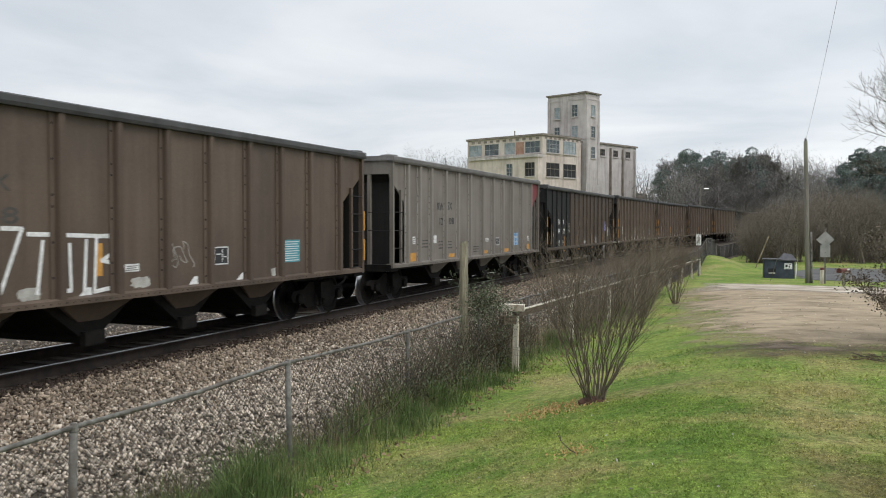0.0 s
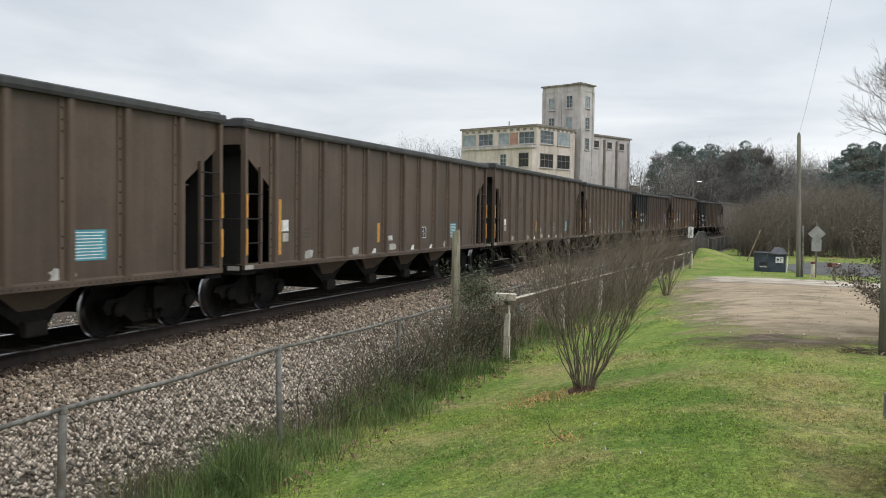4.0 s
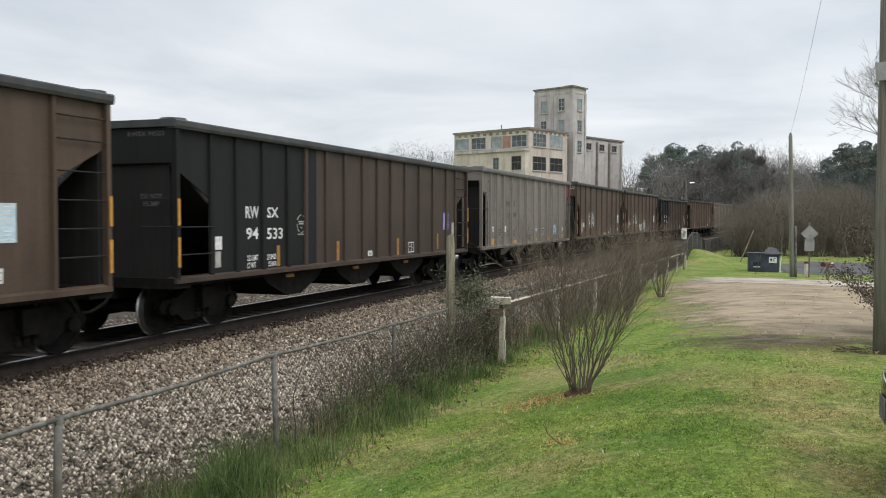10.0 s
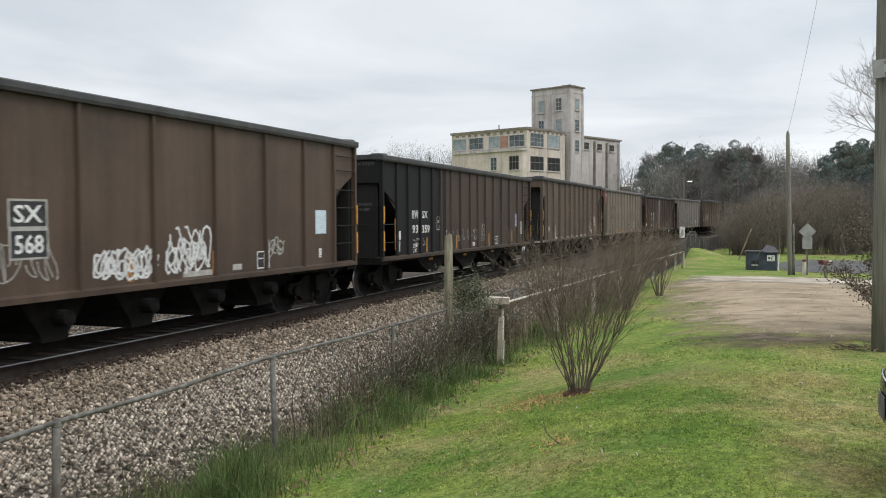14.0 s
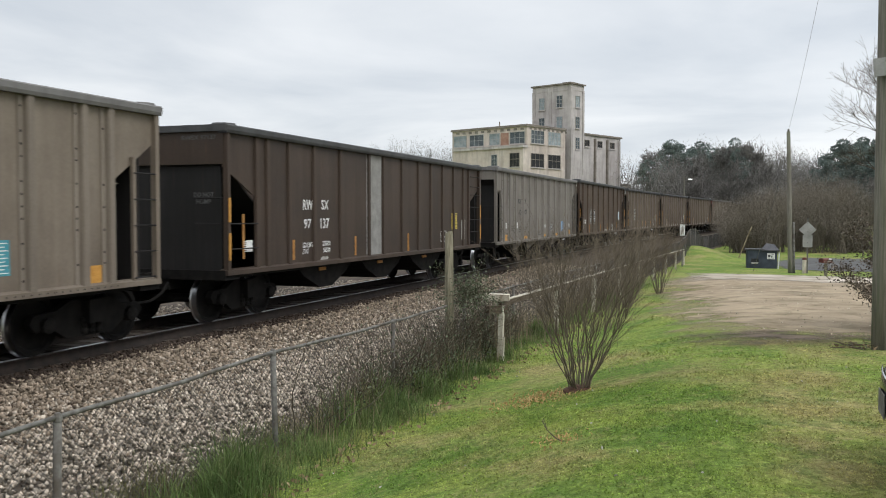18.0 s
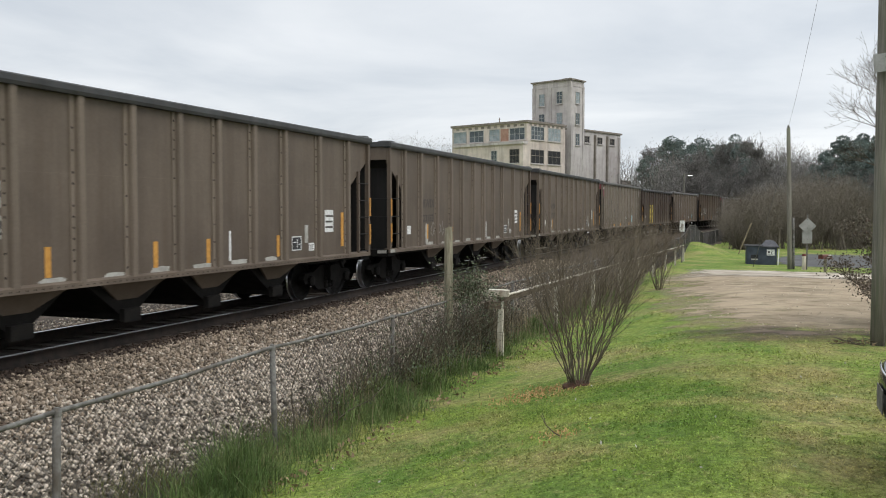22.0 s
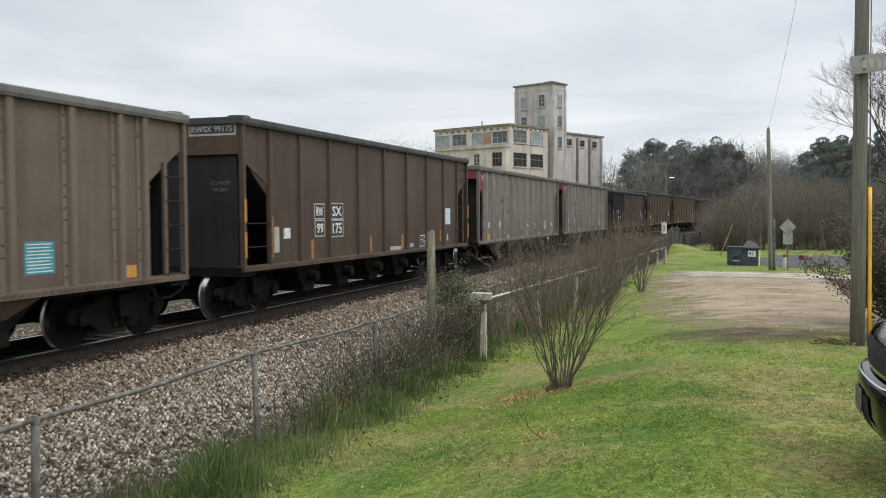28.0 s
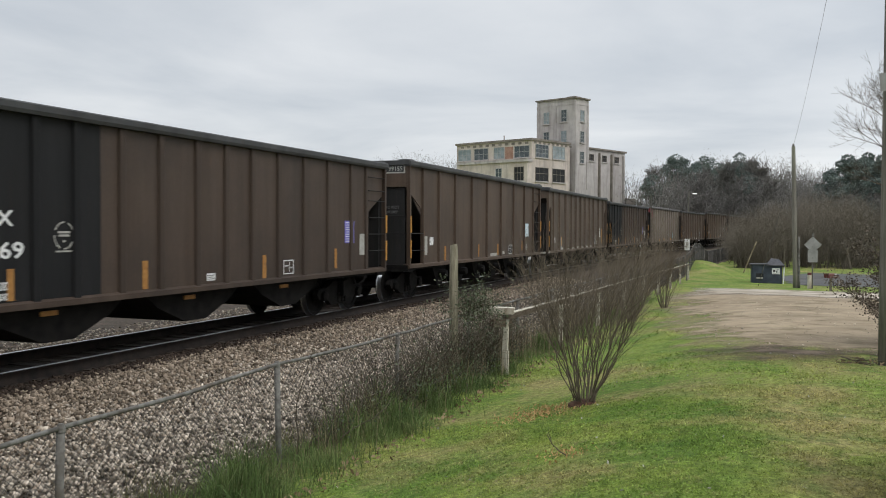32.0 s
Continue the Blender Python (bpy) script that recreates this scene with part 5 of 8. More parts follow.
CARS = [
    dict(BROWN, words=W("", "X", "", "48"), strokes=[([(x + 2.9, z) for x, z in s], 0.06) for s in SEVEN], tags=[(0.25, 0.95, 1.35, 1.8, 5, 0.015)], label="brown hopper car with big white graffiti letters on its side"),
    dict(GREY, words=W("RW", "SX", "12", "108"), red=(1,)),
    dict(BLACK, words=W("RW", "SX", "94", "637", E="211100", G="51900"), shift=-0.16, text_shift=-0.3, half=7.75),
    dict(BROWN, words=W("RW", "SX", "23", "397"), end_paint=M_SOOTSHADE, tags=[(-2.4, -0.2, 1.15, 1.95, 8, 0.018), (-2.2, -0.4, 1.2, 1.8, 37, 0.018), (-2.5, -1.4, 1.15, 1.7, 38, 0.018)]),
    dict(BROWN, words=W("", "", "", "")),
    dict(BROWN, top=3.83, words=W("RW", "SX", "23", "867")),
    dict(BROWN, words=W("RW", "SX", "23", "497")),
    dict(BLACK, words=W("RW", "SX", "94", "353", E="210800", G="52400"), split=-2.6),
    dict(BOXED, words=W("RW", "SX", "99", "477"), end_words="RWSX 99477"),
    dict(BLACK, words=W("RW", "SX", "94", "533", E="210900", G="52100"), shift=0.05, text_shift=0.0),
    dict(GREY, words=W("RW", "SX", "12", "059"), red=(1,)),
    dict(BOXED, shift=0.25, words=W("RW", "SX", "99", "153"), end_words="RWSX 99153"),
    dict(BOXED, shift=0.28, words=W("RW", "SX", "99", "568"), end_words="RWSX 99568", tags=[(-1.5, -0.1, 1.15, 1.6, 3, 0.042), (-1.45, -0.2, 1.2, 1.65, 31, 0.042), (-1.3, -0.1, 1.12, 1.5, 32, 0.042), (0.2, 1.3, 1.2, 1.75, 4, 0.042), (0.3, 1.4, 1.3, 1.95, 33, 0.042), (0.2, 1.2, 1.15, 1.6, 34, 0.042), (-3.4, -2.2, 1.2, 1.8, 35, 0.02), (3.4, 3.9, 1.35, 1.7, 9, 0.03), (3.35, 3.95, 1.3, 1.65, 36, 0.03)]),
    dict(BLACK, words=W("RW", "SX", "93", "359"), tags=[(-5.3, -4.5, 1.25, 1.5, 2, 0.02), (-2.6, -1.9, 1.3, 1.7, 7, 0.02), (-1.5, -0.9, 1.3, 1.75, 12, 0.02), (-0.5, 0.5, 1.3, 1.7, 13, 0.02), (1.0, 1.5, 1.2, 1.9, 14, 0.02)], label="black-ended hopper car with a row of white graffiti tags"),
    dict(RIVET, words=W("", "", "", "")),
    dict(FURX, half=7.15, rib_at=[-6.1, -5.3, -4.4, -3.4, -2.3, -1.2, -0.1, 1.05, 2.2, 3.35, 4.5, 5.5, 6.05], shift=0.2, text_shift=0.75, words=W("FU", "RX", "93", "04", E="87"), end_words="FURX 930487"),
    dict(BLACK, words=W("RW", "SX", "97", "137", E="235500", G="50500"), marks="c16", shift=-0.25, text_shift=0.0, split=None, rib_at=[-6.5, -6.1, -5.25, -4.18, -2.9, -1.35, -0.45, 0.8, 2.0, 3.0, 4.0, 5.0, 5.95, 6.5], half=7.6, top=3.72, label="dark brown hopper car with white numbers and a grey patched panel"),
    dict(GREY, words=W("RW", "SX", "12", "207")),
    dict(BOXED, words=W("RW", "SX", "99", "173"), end_words="RWSX 99173"),
    dict(RIVET, paint=M_DUST, rib_paint=M_DUSTRIB, marks="patched", text_shift=0.1, words=W("RWSX", "", "23662", ""), end_words="RWSX 23662"),
    dict(RIVET, paint=M_DUST, rib_paint=M_DUSTRIB, words=W("RWSX", "", "23553", ""), tags=[(-4.1, -3.1, 1.3, 1.75, 21, 0.022)]),
    dict(RIVET, paint=M_DUST, rib_paint=M_DUSTRIB, words=W("RWSX", "", "23793", "")),
    dict(FURX, text_shift=0.42, words=W("FU", "RX", "93", "05", E="48"), end_words="FURX 930548"),
    dict(BLACK, split=None, marks="c23", rib_at=[-6.4, -5.1, -4.05, -3.2, -2.12, -0.95, 0.4, 1.5, 2.6, 3.7, 4.8, 6.4], words=W("RW", "SX", "96", "344"), half=7.5, top=3.72, end_words="RWSX 96344", label="blackish hopper car with two yellow number panels"),
    dict(FURX, paint=M_DUST, rib_paint=M_DUSTRIB, words=W("RW", "SX", "901", "067"), marks="c24", red=(), rib_at=[-6.2, -5.4, -4.4, -3.32, -2.25, -1.15, 0.0, 1.1, 2.25, 3.4, 4.55, 5.6, 6.2], label="dusty tan hopper car with patched white reporting marks"),
    dict(BOXED, top=3.98, words=W("RW", "SX", "99", "175"), end_words="RWSX 99175"),
    dict(GREY, words=W("RW", "SX", "12", "362"), red=(-1,)),
    dict(GREY, words=W("RW", "SX", "12", "079"), red=(-1,)),
    dict(BLACK, words=W("RW", "SX", "94", "369", E="211200", G="51800"), split=-2.6),
    dict(BOXED, words=W("", "", "", ""), end_words="RWSX 99155"),
    RIVET, BLACK, FURX, BROWN, BOXED, RIVET, BROWN, GREY,
]
FAR_END = [18.82, 34.85, 51.6, 67.84, 83.23, 98.83, 114.71, 131.85, 147.95, 164.68, 180.61, 196.96, 212.4, 229.11, 245.9, 261.47, 278.57, 294.92, 310.45, 326.55, 342.49, 358.58, 374.28, 390.17, 406.05, 422.45, 438.21, 454.12, 471.68, 487.83]
while len(FAR_END) < len(CARS):
    FAR_END.append(FAR_END[-1] + 16.15)
for spec, far in zip(CARS, FAR_END):
    car, axles = hopper_car(spec)
    TRAIN.append((car, axles, far - spec["half"]))


# ---- along the bank: chain-link fence, posts, rail fence ----
FENCE_A = OFF - 4.78
M_GLASS = surf("dusty_window_glass", (0.03, 0.04, 0.045), (0.09, 0.11, 0.12), 0.7, 0.25, relief=0, spec=0.5)
M_DARK = surf("dark_opening", (0.012, 0.013, 0.014), (0.03, 0.03, 0.03), 1.0, 0.7, relief=0)


def fence_line(s):
    x, y = on_track(s, FENCE_A)
    return float(x), float(y), ground_at(x, y)


def chain_link_fence():
    th = thing("chain_link_fence", "galvanised chain-link fence with round posts along the railway bank", "fence")
    rnd = random.Random(5)
    tops, feet = [], []
    for k in range(29):
        s = 1.86 + 3.05 * k
        x, y, z = fence_line(s)
        dx, dy = rnd.uniform(-0.03, 0.03), rnd.uniform(-0.03, 0.03)
        tops.append(Vector((x + dx, y + dy, z + 1.14 - 0.1 * max(0.0, 1 - k / 5) + rnd.uniform(-0.02, 0.02))))
        feet.append(Vector((x, y, z + 0.02)))
        post = part("post", Geo().tube([(x, y, z - 0.3), (x + dx, y + dy, tops[-1].z - 0.02)], 0.03, 10), M_GALV, th, smooth=True)
        part("post_cap", Geo().lathe([(0.036, -0.03), (0.036, 0.0), (0.02, 0.03)], 8, "z", (x + dx, y + dy, tops[-1].z)), M_GALV, post)
    for k in range(28):
        a, b = tops[k], tops[k + 1]
        pts = [a.lerp(b, i / 6) + Vector((0, 0, -rnd.uniform(0.0, 0.016) - 0.03 * (i / 6) * (1 - i / 6))) * (0 < i < 6) for i in range(7)]
        part("top_rail", Geo().tube(pts, 0.019, 8), M_GALV, th, smooth=True)
    # the wire mesh: crossing diagonal wires, bay by bay
    V, F = [], []
    for k in range(28):
        a0, a1, b0, b1 = feet[k], tops[k] - Vector((0, 0, 0.02)), feet[k + 1], tops[k + 1] - Vector((0, 0, 0.02))
        step, r = (0.072, 0.0021) if k < 5 else (0.10, 0.0030) if k < 10 else (0.16, 0.005)
        w, h = 3.05, 1.12
        n = int((w + h) / step)
        for lean in (1, -1):
            for i in range(n):
                u = -h + i * step
                lo, hi = max(0.0, -u / h), min(1.0, (w - u) / h)
                if hi - lo < 0.03:
                    continue
                ends = []
                for q in (lo, hi):
                    f = (u + q * h) / w
                    f = f if lean > 0 else 1 - f
                    ends.append(a0.lerp(b0, f).lerp(a1.lerp(b1, f), q))
                d = (ends[1] - ends[0]).normalized()
                side = d.cross(Vector((CP, -SP, 0))).normalized() * r
                out = Vector((CP, -SP, 0)) * r
                n0 = len(V)
                for e in ends:
                    V += [e + side, e - side * 0.5 + out, e - side * 0.5 - out]
                F += [(n0, n0 + 1, n0 + 4, n0 + 3), (n0 + 1, n0 + 2, n0 + 5, n0 + 4), (n0 + 2, n0, n0 + 3, n0 + 5)]
    ob = new("wire_mesh", mesh_np("wire_mesh", np.array([tuple(v) for v in V]), np.array(F), M_WIRE))
    ob.parent = th
    tagged(ob, "woven diamond wire mesh", kind="stuff")


chain_link_fence()


def old_wood_post():
    z = ground_at(0.05, 14.1)
    th = thing("wooden_post", "thick weathered grey wooden post in the fence line", "post", pose(0.05, 14.1, z))
    g = Geo()
    n = 14
    rings = [(0, 0.082), (0.7, 0.078), (1.5, 0.072), (2.4, 0.066), (2.55, 0.058)]
    rnd = random.Random(2)
    v, f = [], []
    for i, (h, r) in enumerate(rings):
        for k in range(n):
            a = 2 * math.pi * k / n
            q = r * (1 + 0.09 * math.sin(3 * a + 1) + rnd.uniform(-0.03, 0.03))
            v.append((q * math.cos(a), q * math.sin(a), h - 0.3 + (rnd.uniform(-0.05, 0.05) if i == len(rings) - 1 else 0)))
    for i in range(len(rings) - 1):
        for k in range(n):
            f.append((i * n + k, i * n + (k + 1) % n, (i + 1) * n + (k + 1) % n, (i + 1) * n + k))
    f.append(tuple(range(len(v) - n, len(v))))
    g.add(v, f)
    part("shaft", g, M_OLDWOOD, th)


old_wood_post()


def rail_fence():
    th = thing("timber_rail_fence", "low timber rail fence with flaking white paint on square posts", "fence")
    a, b = Vector((0.94, 15.2)), Vector((12.85, 47.5))
    n = 9
    tops = []
    for k in range(n):
        f = k / (n - 1)
        p = a.lerp(b, f)
        z = ground_at(p.x, p.y)
        h = 1.02 - 0.18 * f
        tops.append((p.x, p.y, z + h))
        g = Geo().prism([(-0.042, -0.04), (0.04, -0.042), (0.042, 0.04), (-0.04, 0.042)], -0.3, h - 0.06, "z")
        part("post", g, M_WHITEWOOD, th, at=pose(p.x, p.y, z, 0, (2.0 if k == 0 else 0), -20 + 7 * math.sin(k * 2.1)))
        if k == 0:
            part("splint", Geo().box(0.046, 0.07, -0.03, 0.03, -0.05, 0.42), M_WHITEWOOD, th, at=pose(p.x, p.y, z, 0, 1.0, -20))
    for k in range(n - 1):
        p, q = Vector(tops[k]), Vector(tops[k + 1])
        d = q - p
        m = pose(p.x, p.y, p.z, 0, -math.degrees(math.asin(d.z / d.length)), math.degrees(math.atan2(d.y, d.x)))
        part("rail", Geo().prism([(-0.03, -0.085), (0.03, -0.09), (0.034, 0.0), (0.028, 0.012), (-0.028, 0.012), (-0.034, 0.0)], -0.02, d.length - 0.01, "x"), M_BROWNWOOD, th, at=m)
        part("cap_strip", Geo().box(-0.02, d.length - 0.01, -0.04, 0.04, 0.014, 0.028), M_WHITEWOOD, th, at=m)
    p = Vector(tops[0])
    part("end_board", Geo().box(-0.3, 0.16, -0.1, 0.12, 0.035, 0.14), M_WHITEWOOD, th, "flaking cream-painted end board", pose(p.x, p.y, p.z, 0, 2, -8))
    part("bracket", Geo().box(-0.26, 0.12, -0.06, 0.06, -0.13, 0.0), M_BROWNWOOD, th, "", pose(p.x, p.y, p.z - 0.06, 0, 3, 30))


rail_fence()

# ---- grasses, brush and vines ----
M_BLADE = leaf_surface("grass_blades", lambda t, v: lawn_tones(t, v, 1.38), 0.38)
M_TALLGRASS = leaf_surface("tall_grass", lambda t, v: mix(t, ramp(t, noise_tex(t, v, 2.6, 5, 0.65), (0, 0, 0), (0.7, 0.7, 0.7), 0.5, 0.66), ramp(t, noise_tex(t, v, 1.3, 4), (0.07, 0.115, 0.035), (0.15, 0.205, 0.07)), (0.20, 0.175, 0.09)), 0.45)
M_DRYGRASS = surf("dry_stems", (0.17, 0.135, 0.085), (0.30, 0.245, 0.16), 1.5, 0.9, relief=0, spec=0.1, island=0.4)
M_VINE = surf("dead_vine", (0.058, 0.049, 0.036), (0.125, 0.104, 0.076), 2.5, 0.9, relief=0, spec=0.1, island=0.3)
M_LEAF = surf("evergreen_vine_leaf", (0.05, 0.07, 0.034), (0.11, 0.13, 0.07), 2.0, 0.6, relief=0, spec=0.4, island=0.4)
M_FALLEN = surf("fallen_leaf", (0.15, 0.105, 0.06), (0.29, 0.215, 0.13), 2.0, 0.9, relief=0, spec=0.1, island=0.4)


M_BANKWEED = leaf_surface("bank_weeds", lambda t, v: ramp(t, noise_tex(t, v, 1.7, 4, 0.6), (0.085, 0.065, 0.04), (0.16, 0.17, 0.06), 0.42, 0.62), 0.45)


def blades(name, x, y, z, height, width, lean, seed, material, parent=None, label="", category="", bend=1.0, rise=1.0):
    """Grass blades: two-segment tapered leaves, all in one mesh."""
    rg = np.random.RandomState(seed)
    n = len(x)
    az, tw = rg.uniform(0, 6.283, n), rg.uniform(0, 6.283, n)
    ln = np.abs(rg.normal(0, lean, n))
    h = height * rg.uniform(0.55, 1.25, n)
    w = width * rg.uniform(0.7, 1.3, n)
    base = np.stack([x, y, z], -1)
    dirn = np.stack([np.cos(az), np.sin(az), np.zeros(n)], -1)
    side = np.stack([np.cos(tw), np.sin(tw), np.zeros(n)], -1) * w[:, None] / 2
    mid = base + dirn * (ln * h * 0.35)[:, None] + np.stack([0 * h, 0 * h, h * 0.6 * rise], -1)
    tip = base + dirn * (ln * h * bend)[:, None] + np.stack([0 * h, 0 * h, h * rise * (1 - 0.35 * np.minimum(ln, 1.2))], -1)
    v = np.stack([base - side, base + side, mid + side * 0.75, mid - side * 0.75, tip], 1).reshape(-1, 3)
    k = 5 * np.arange(n)[:, None]
    f = np.concatenate([k + [0, 1, 2], k + [0, 2, 3], k + [3, 2, 4]], 1).reshape(-1, 3)
    ob = new(name, mesh_np(name, v, f, material))
    if parent is not None:
        ob.parent = parent
    return tagged(ob, label, category, kind="stuff")


def scatter(n, x0, x1, y0, y1, seed, keep):
    rg = np.random.RandomState(seed)
    x, y = rg.uniform(x0, x1, n), rg.uniform(y0, y1, n)
    m = keep(x, y, rg.uniform(0, 1, n))
    return x[m], y[m]


def in_sight(x, y):
    a = np.degrees(np.arctan2(x, y))
    return (a > -30) & (a < 32)


def lawn_keep(x, y, r):
    s, a = track_coords(x, y)
    lot = lot_depth(x, y)
    bare = wob(x, y, 0.33) * 0.5 + wob(x + 3, y - 7, 1.1) * 0.5
    return in_sight(x, y) & (a > 6.3) & (r < np.where(lot > 0.25, 0.03, np.where(lot > -0.6, 0.5, 1.0)) * np.clip(1.05 - 0.55 * np.clip(bare, 0, 1), 0, 1))


def lawn_grass():
    parts = []
    for n, d0, d1, h, w in ((90000, 3.2, 6.5, 0.026, 0.006), (90000, 6.5, 11.0, 0.03, 0.009), (70000, 11.0, 19.0, 0.036, 0.016), (30000, 19.0, 34.0, 0.05, 0.03)):
        rg = np.random.RandomState(int(d0 * 10))
        d = np.sqrt(rg.uniform(d0 ** 2, d1 ** 2, n))
        an = np.radians(rg.uniform(-30, 31, n))
        x, y = d * np.sin(an), d * np.cos(an)
        m = lawn_keep(x, y, rg.uniform(0, 1, n) + 0.25 - 0.35 * wob(x, y, 2.2))
        x, y = x[m], y[m]
        hh = h * (1 + 0.6 * wob(x, y, 0.9) + 0.35 * wob(x + 4, y, 3.1))
        parts.append((x, y, terrain(x, y) - 0.008, np.maximum(hh, 0.006), np.full(len(x), w)))
    x, y, z, h, w = [np.concatenate(c) for c in zip(*parts)]
    blades("lawn_grass", x, y, z, h, w, 1.3, 8, M_BLADE, None, "short green lawn grass blades with clover-like tufts", "grass", 1.2, 0.7)
    rg = np.random.RandomState(52)
    n = 150000
    d, an = np.sqrt(rg.uniform(3.2 ** 2, 10.5 ** 2, n)), np.radians(rg.uniform(-30, 31, n))
    x, y = d * np.sin(an), d * np.cos(an)
    m = lawn_keep(x, y, rg.uniform(0, 1, n) + 0.45 - 0.45 * wob(x, y, 3.0))
    th = thing("clover", "low clover and broad-leaved weeds matted in the lawn", "weeds", kind="stuff")
    x, y = x[m], y[m]
    ob = leaf_cards("clover_leaves", np.stack([x, y, terrain(x, y) + rg.uniform(0.0, 0.014, len(x))], -1), 0.02, 53, M_BLADE, th)
    tagged(ob, kind="stuff")
    n = 16000
    x, y = scatter(n, -4, 14, 3.2, 13, 77, lambda x, y, r: lawn_keep(x, y, r) & (wob(x, y, 0.5) > 0.1))
    blades("thatch", x, y, terrain(x, y), 0.035, 0.007, 1.5, 9, M_DRYGRASS, None, "dry straw-coloured thatch lying in the lawn", "grass", 1.2, 0.4)


def bank_grass():
    """Tall grass, dead stems and vines that grow through the fence."""
    rg = np.random.RandomState(31)
    n = 70000
    s, a = rg.uniform(4.4, 34, n), FENCE_A + rg.normal(0.2, 0.34, n)
    dens = np.clip((s - 4.8) / 3.0, 0, 1) * (0.55 + 0.45 * wob(s, a * 0.4, 1.3)) * np.where(s > 20, 0.5, 1) * np.where((s > 13.3) & (s < 17.5), 0.75, 1)
    m = (rg.uniform(0, 1, n) < dens) & (a > FENCE_A - 0.55)
    s, a = s[m], a[m]
    x, y = on_track(s, a)
    h = 0.46 * (1 + 0.5 * wob(x, y, 1.7)) * np.where(s > 13, 0.6, 1.0) * np.clip(1.15 - np.abs(a - FENCE_A - 0.15) * 0.9, 0.25, 1)
    h = h * (0.75 + 0.45 * np.maximum(wob(x, y, 4.3), -0.8))
    blades("tall_grass", x, y, terrain(x, y) - 0.02, h, 0.008, 0.7, 3, M_TALLGRASS, None, "tall uncut green grass along the foot of the fence", "grass")
    n = 4200
    s, a = rg.uniform(2.2, 36, n), FENCE_A + rg.normal(0.0, 0.24, n)
    x, y = on_track(s, a)
    h = np.clip(0.32 + 0.5 * np.clip((s - 9) / 4, 0, 1) + 0.2 * wob(s, a, 0.8), 0.1, 1.3)
    n2 = 9000
    s2, a2 = rg.uniform(2.6, 12.0, n2), FENCE_A - 0.15 - np.abs(rg.normal(0, 0.42, n2))
    m = rg.uniform(0, 1, n2) < 0.5 + 0.5 * wob(s2, a2, 1.9)
    x2, y2 = on_track(s2[m], a2[m])
    blades("bank_weeds", x2, y2, np.maximum(terrain(x2, y2), bed_height(a2[m])) - 0.02, 0.22 * (1 + 0.7 * wob(x2, y2, 2.3)), 0.008, 0.9, 41, M_BANKWEED, None, "low dry and yellowish weeds between the ballast and the fence", "weeds")
    blades("dead_stems", x, y, terrain(x, y) - 0.03, h, 0.006, 0.28, 4, M_DRYGRASS, None, "thin dead weed stems standing in the chain-link fence", "weeds", 0.6)


bank_grass()


def wander(g, rnd, p, d, length, r, steps=7, wild=0.35, droop=0.0):
    pts, radii = [p.copy()], [r]
    for k in range(steps):
        d = (d + Vector((rnd.gauss(0, wild), rnd.gauss(0, wild), rnd.gauss(0, wild) - droop)) * 0.5).normalized()
        p = p + d * length / steps
        pts.append(p.copy())
        radii.append(r * (1 - 0.75 * (k + 1) / steps))
    g.tube(pts, radii, 3, False)
    return pts


def leaf_cards(name, pts, size, seed, material, parent, label=""):
    """Small folded leaves at given points, in one mesh."""
    rg = np.random.RandomState(seed)
    pts = np.asarray(pts)
    n = len(pts)
    a = rg.normal(size=(n, 3))
    a /= np.linalg.norm(a, axis=1, keepdims=True)
    b = np.cross(a, rg.normal(size=(n, 3)))
    b /= np.linalg.norm(b, axis=1, keepdims=True)
    c = np.cross(a, b)
    L = (size * rg.uniform(0.6, 1.4, n))[:, None]
    v = np.stack([pts, pts + a * L * 0.5 + b * L * 0.28 + c * L * 0.08, pts + a * L, pts + a * L * 0.5 - b * L * 0.28 + c * L * 0.08], 1).reshape(-1, 3)
    k = 4 * np.arange(n)[:, None]
    f = np.concatenate([k + [0, 1, 2], k + [0, 2, 3]], 1).reshape(-1, 3)
    ob = new(name, mesh_np(name, v, f, material))
    ob.parent = parent
    return tagged(ob, label)


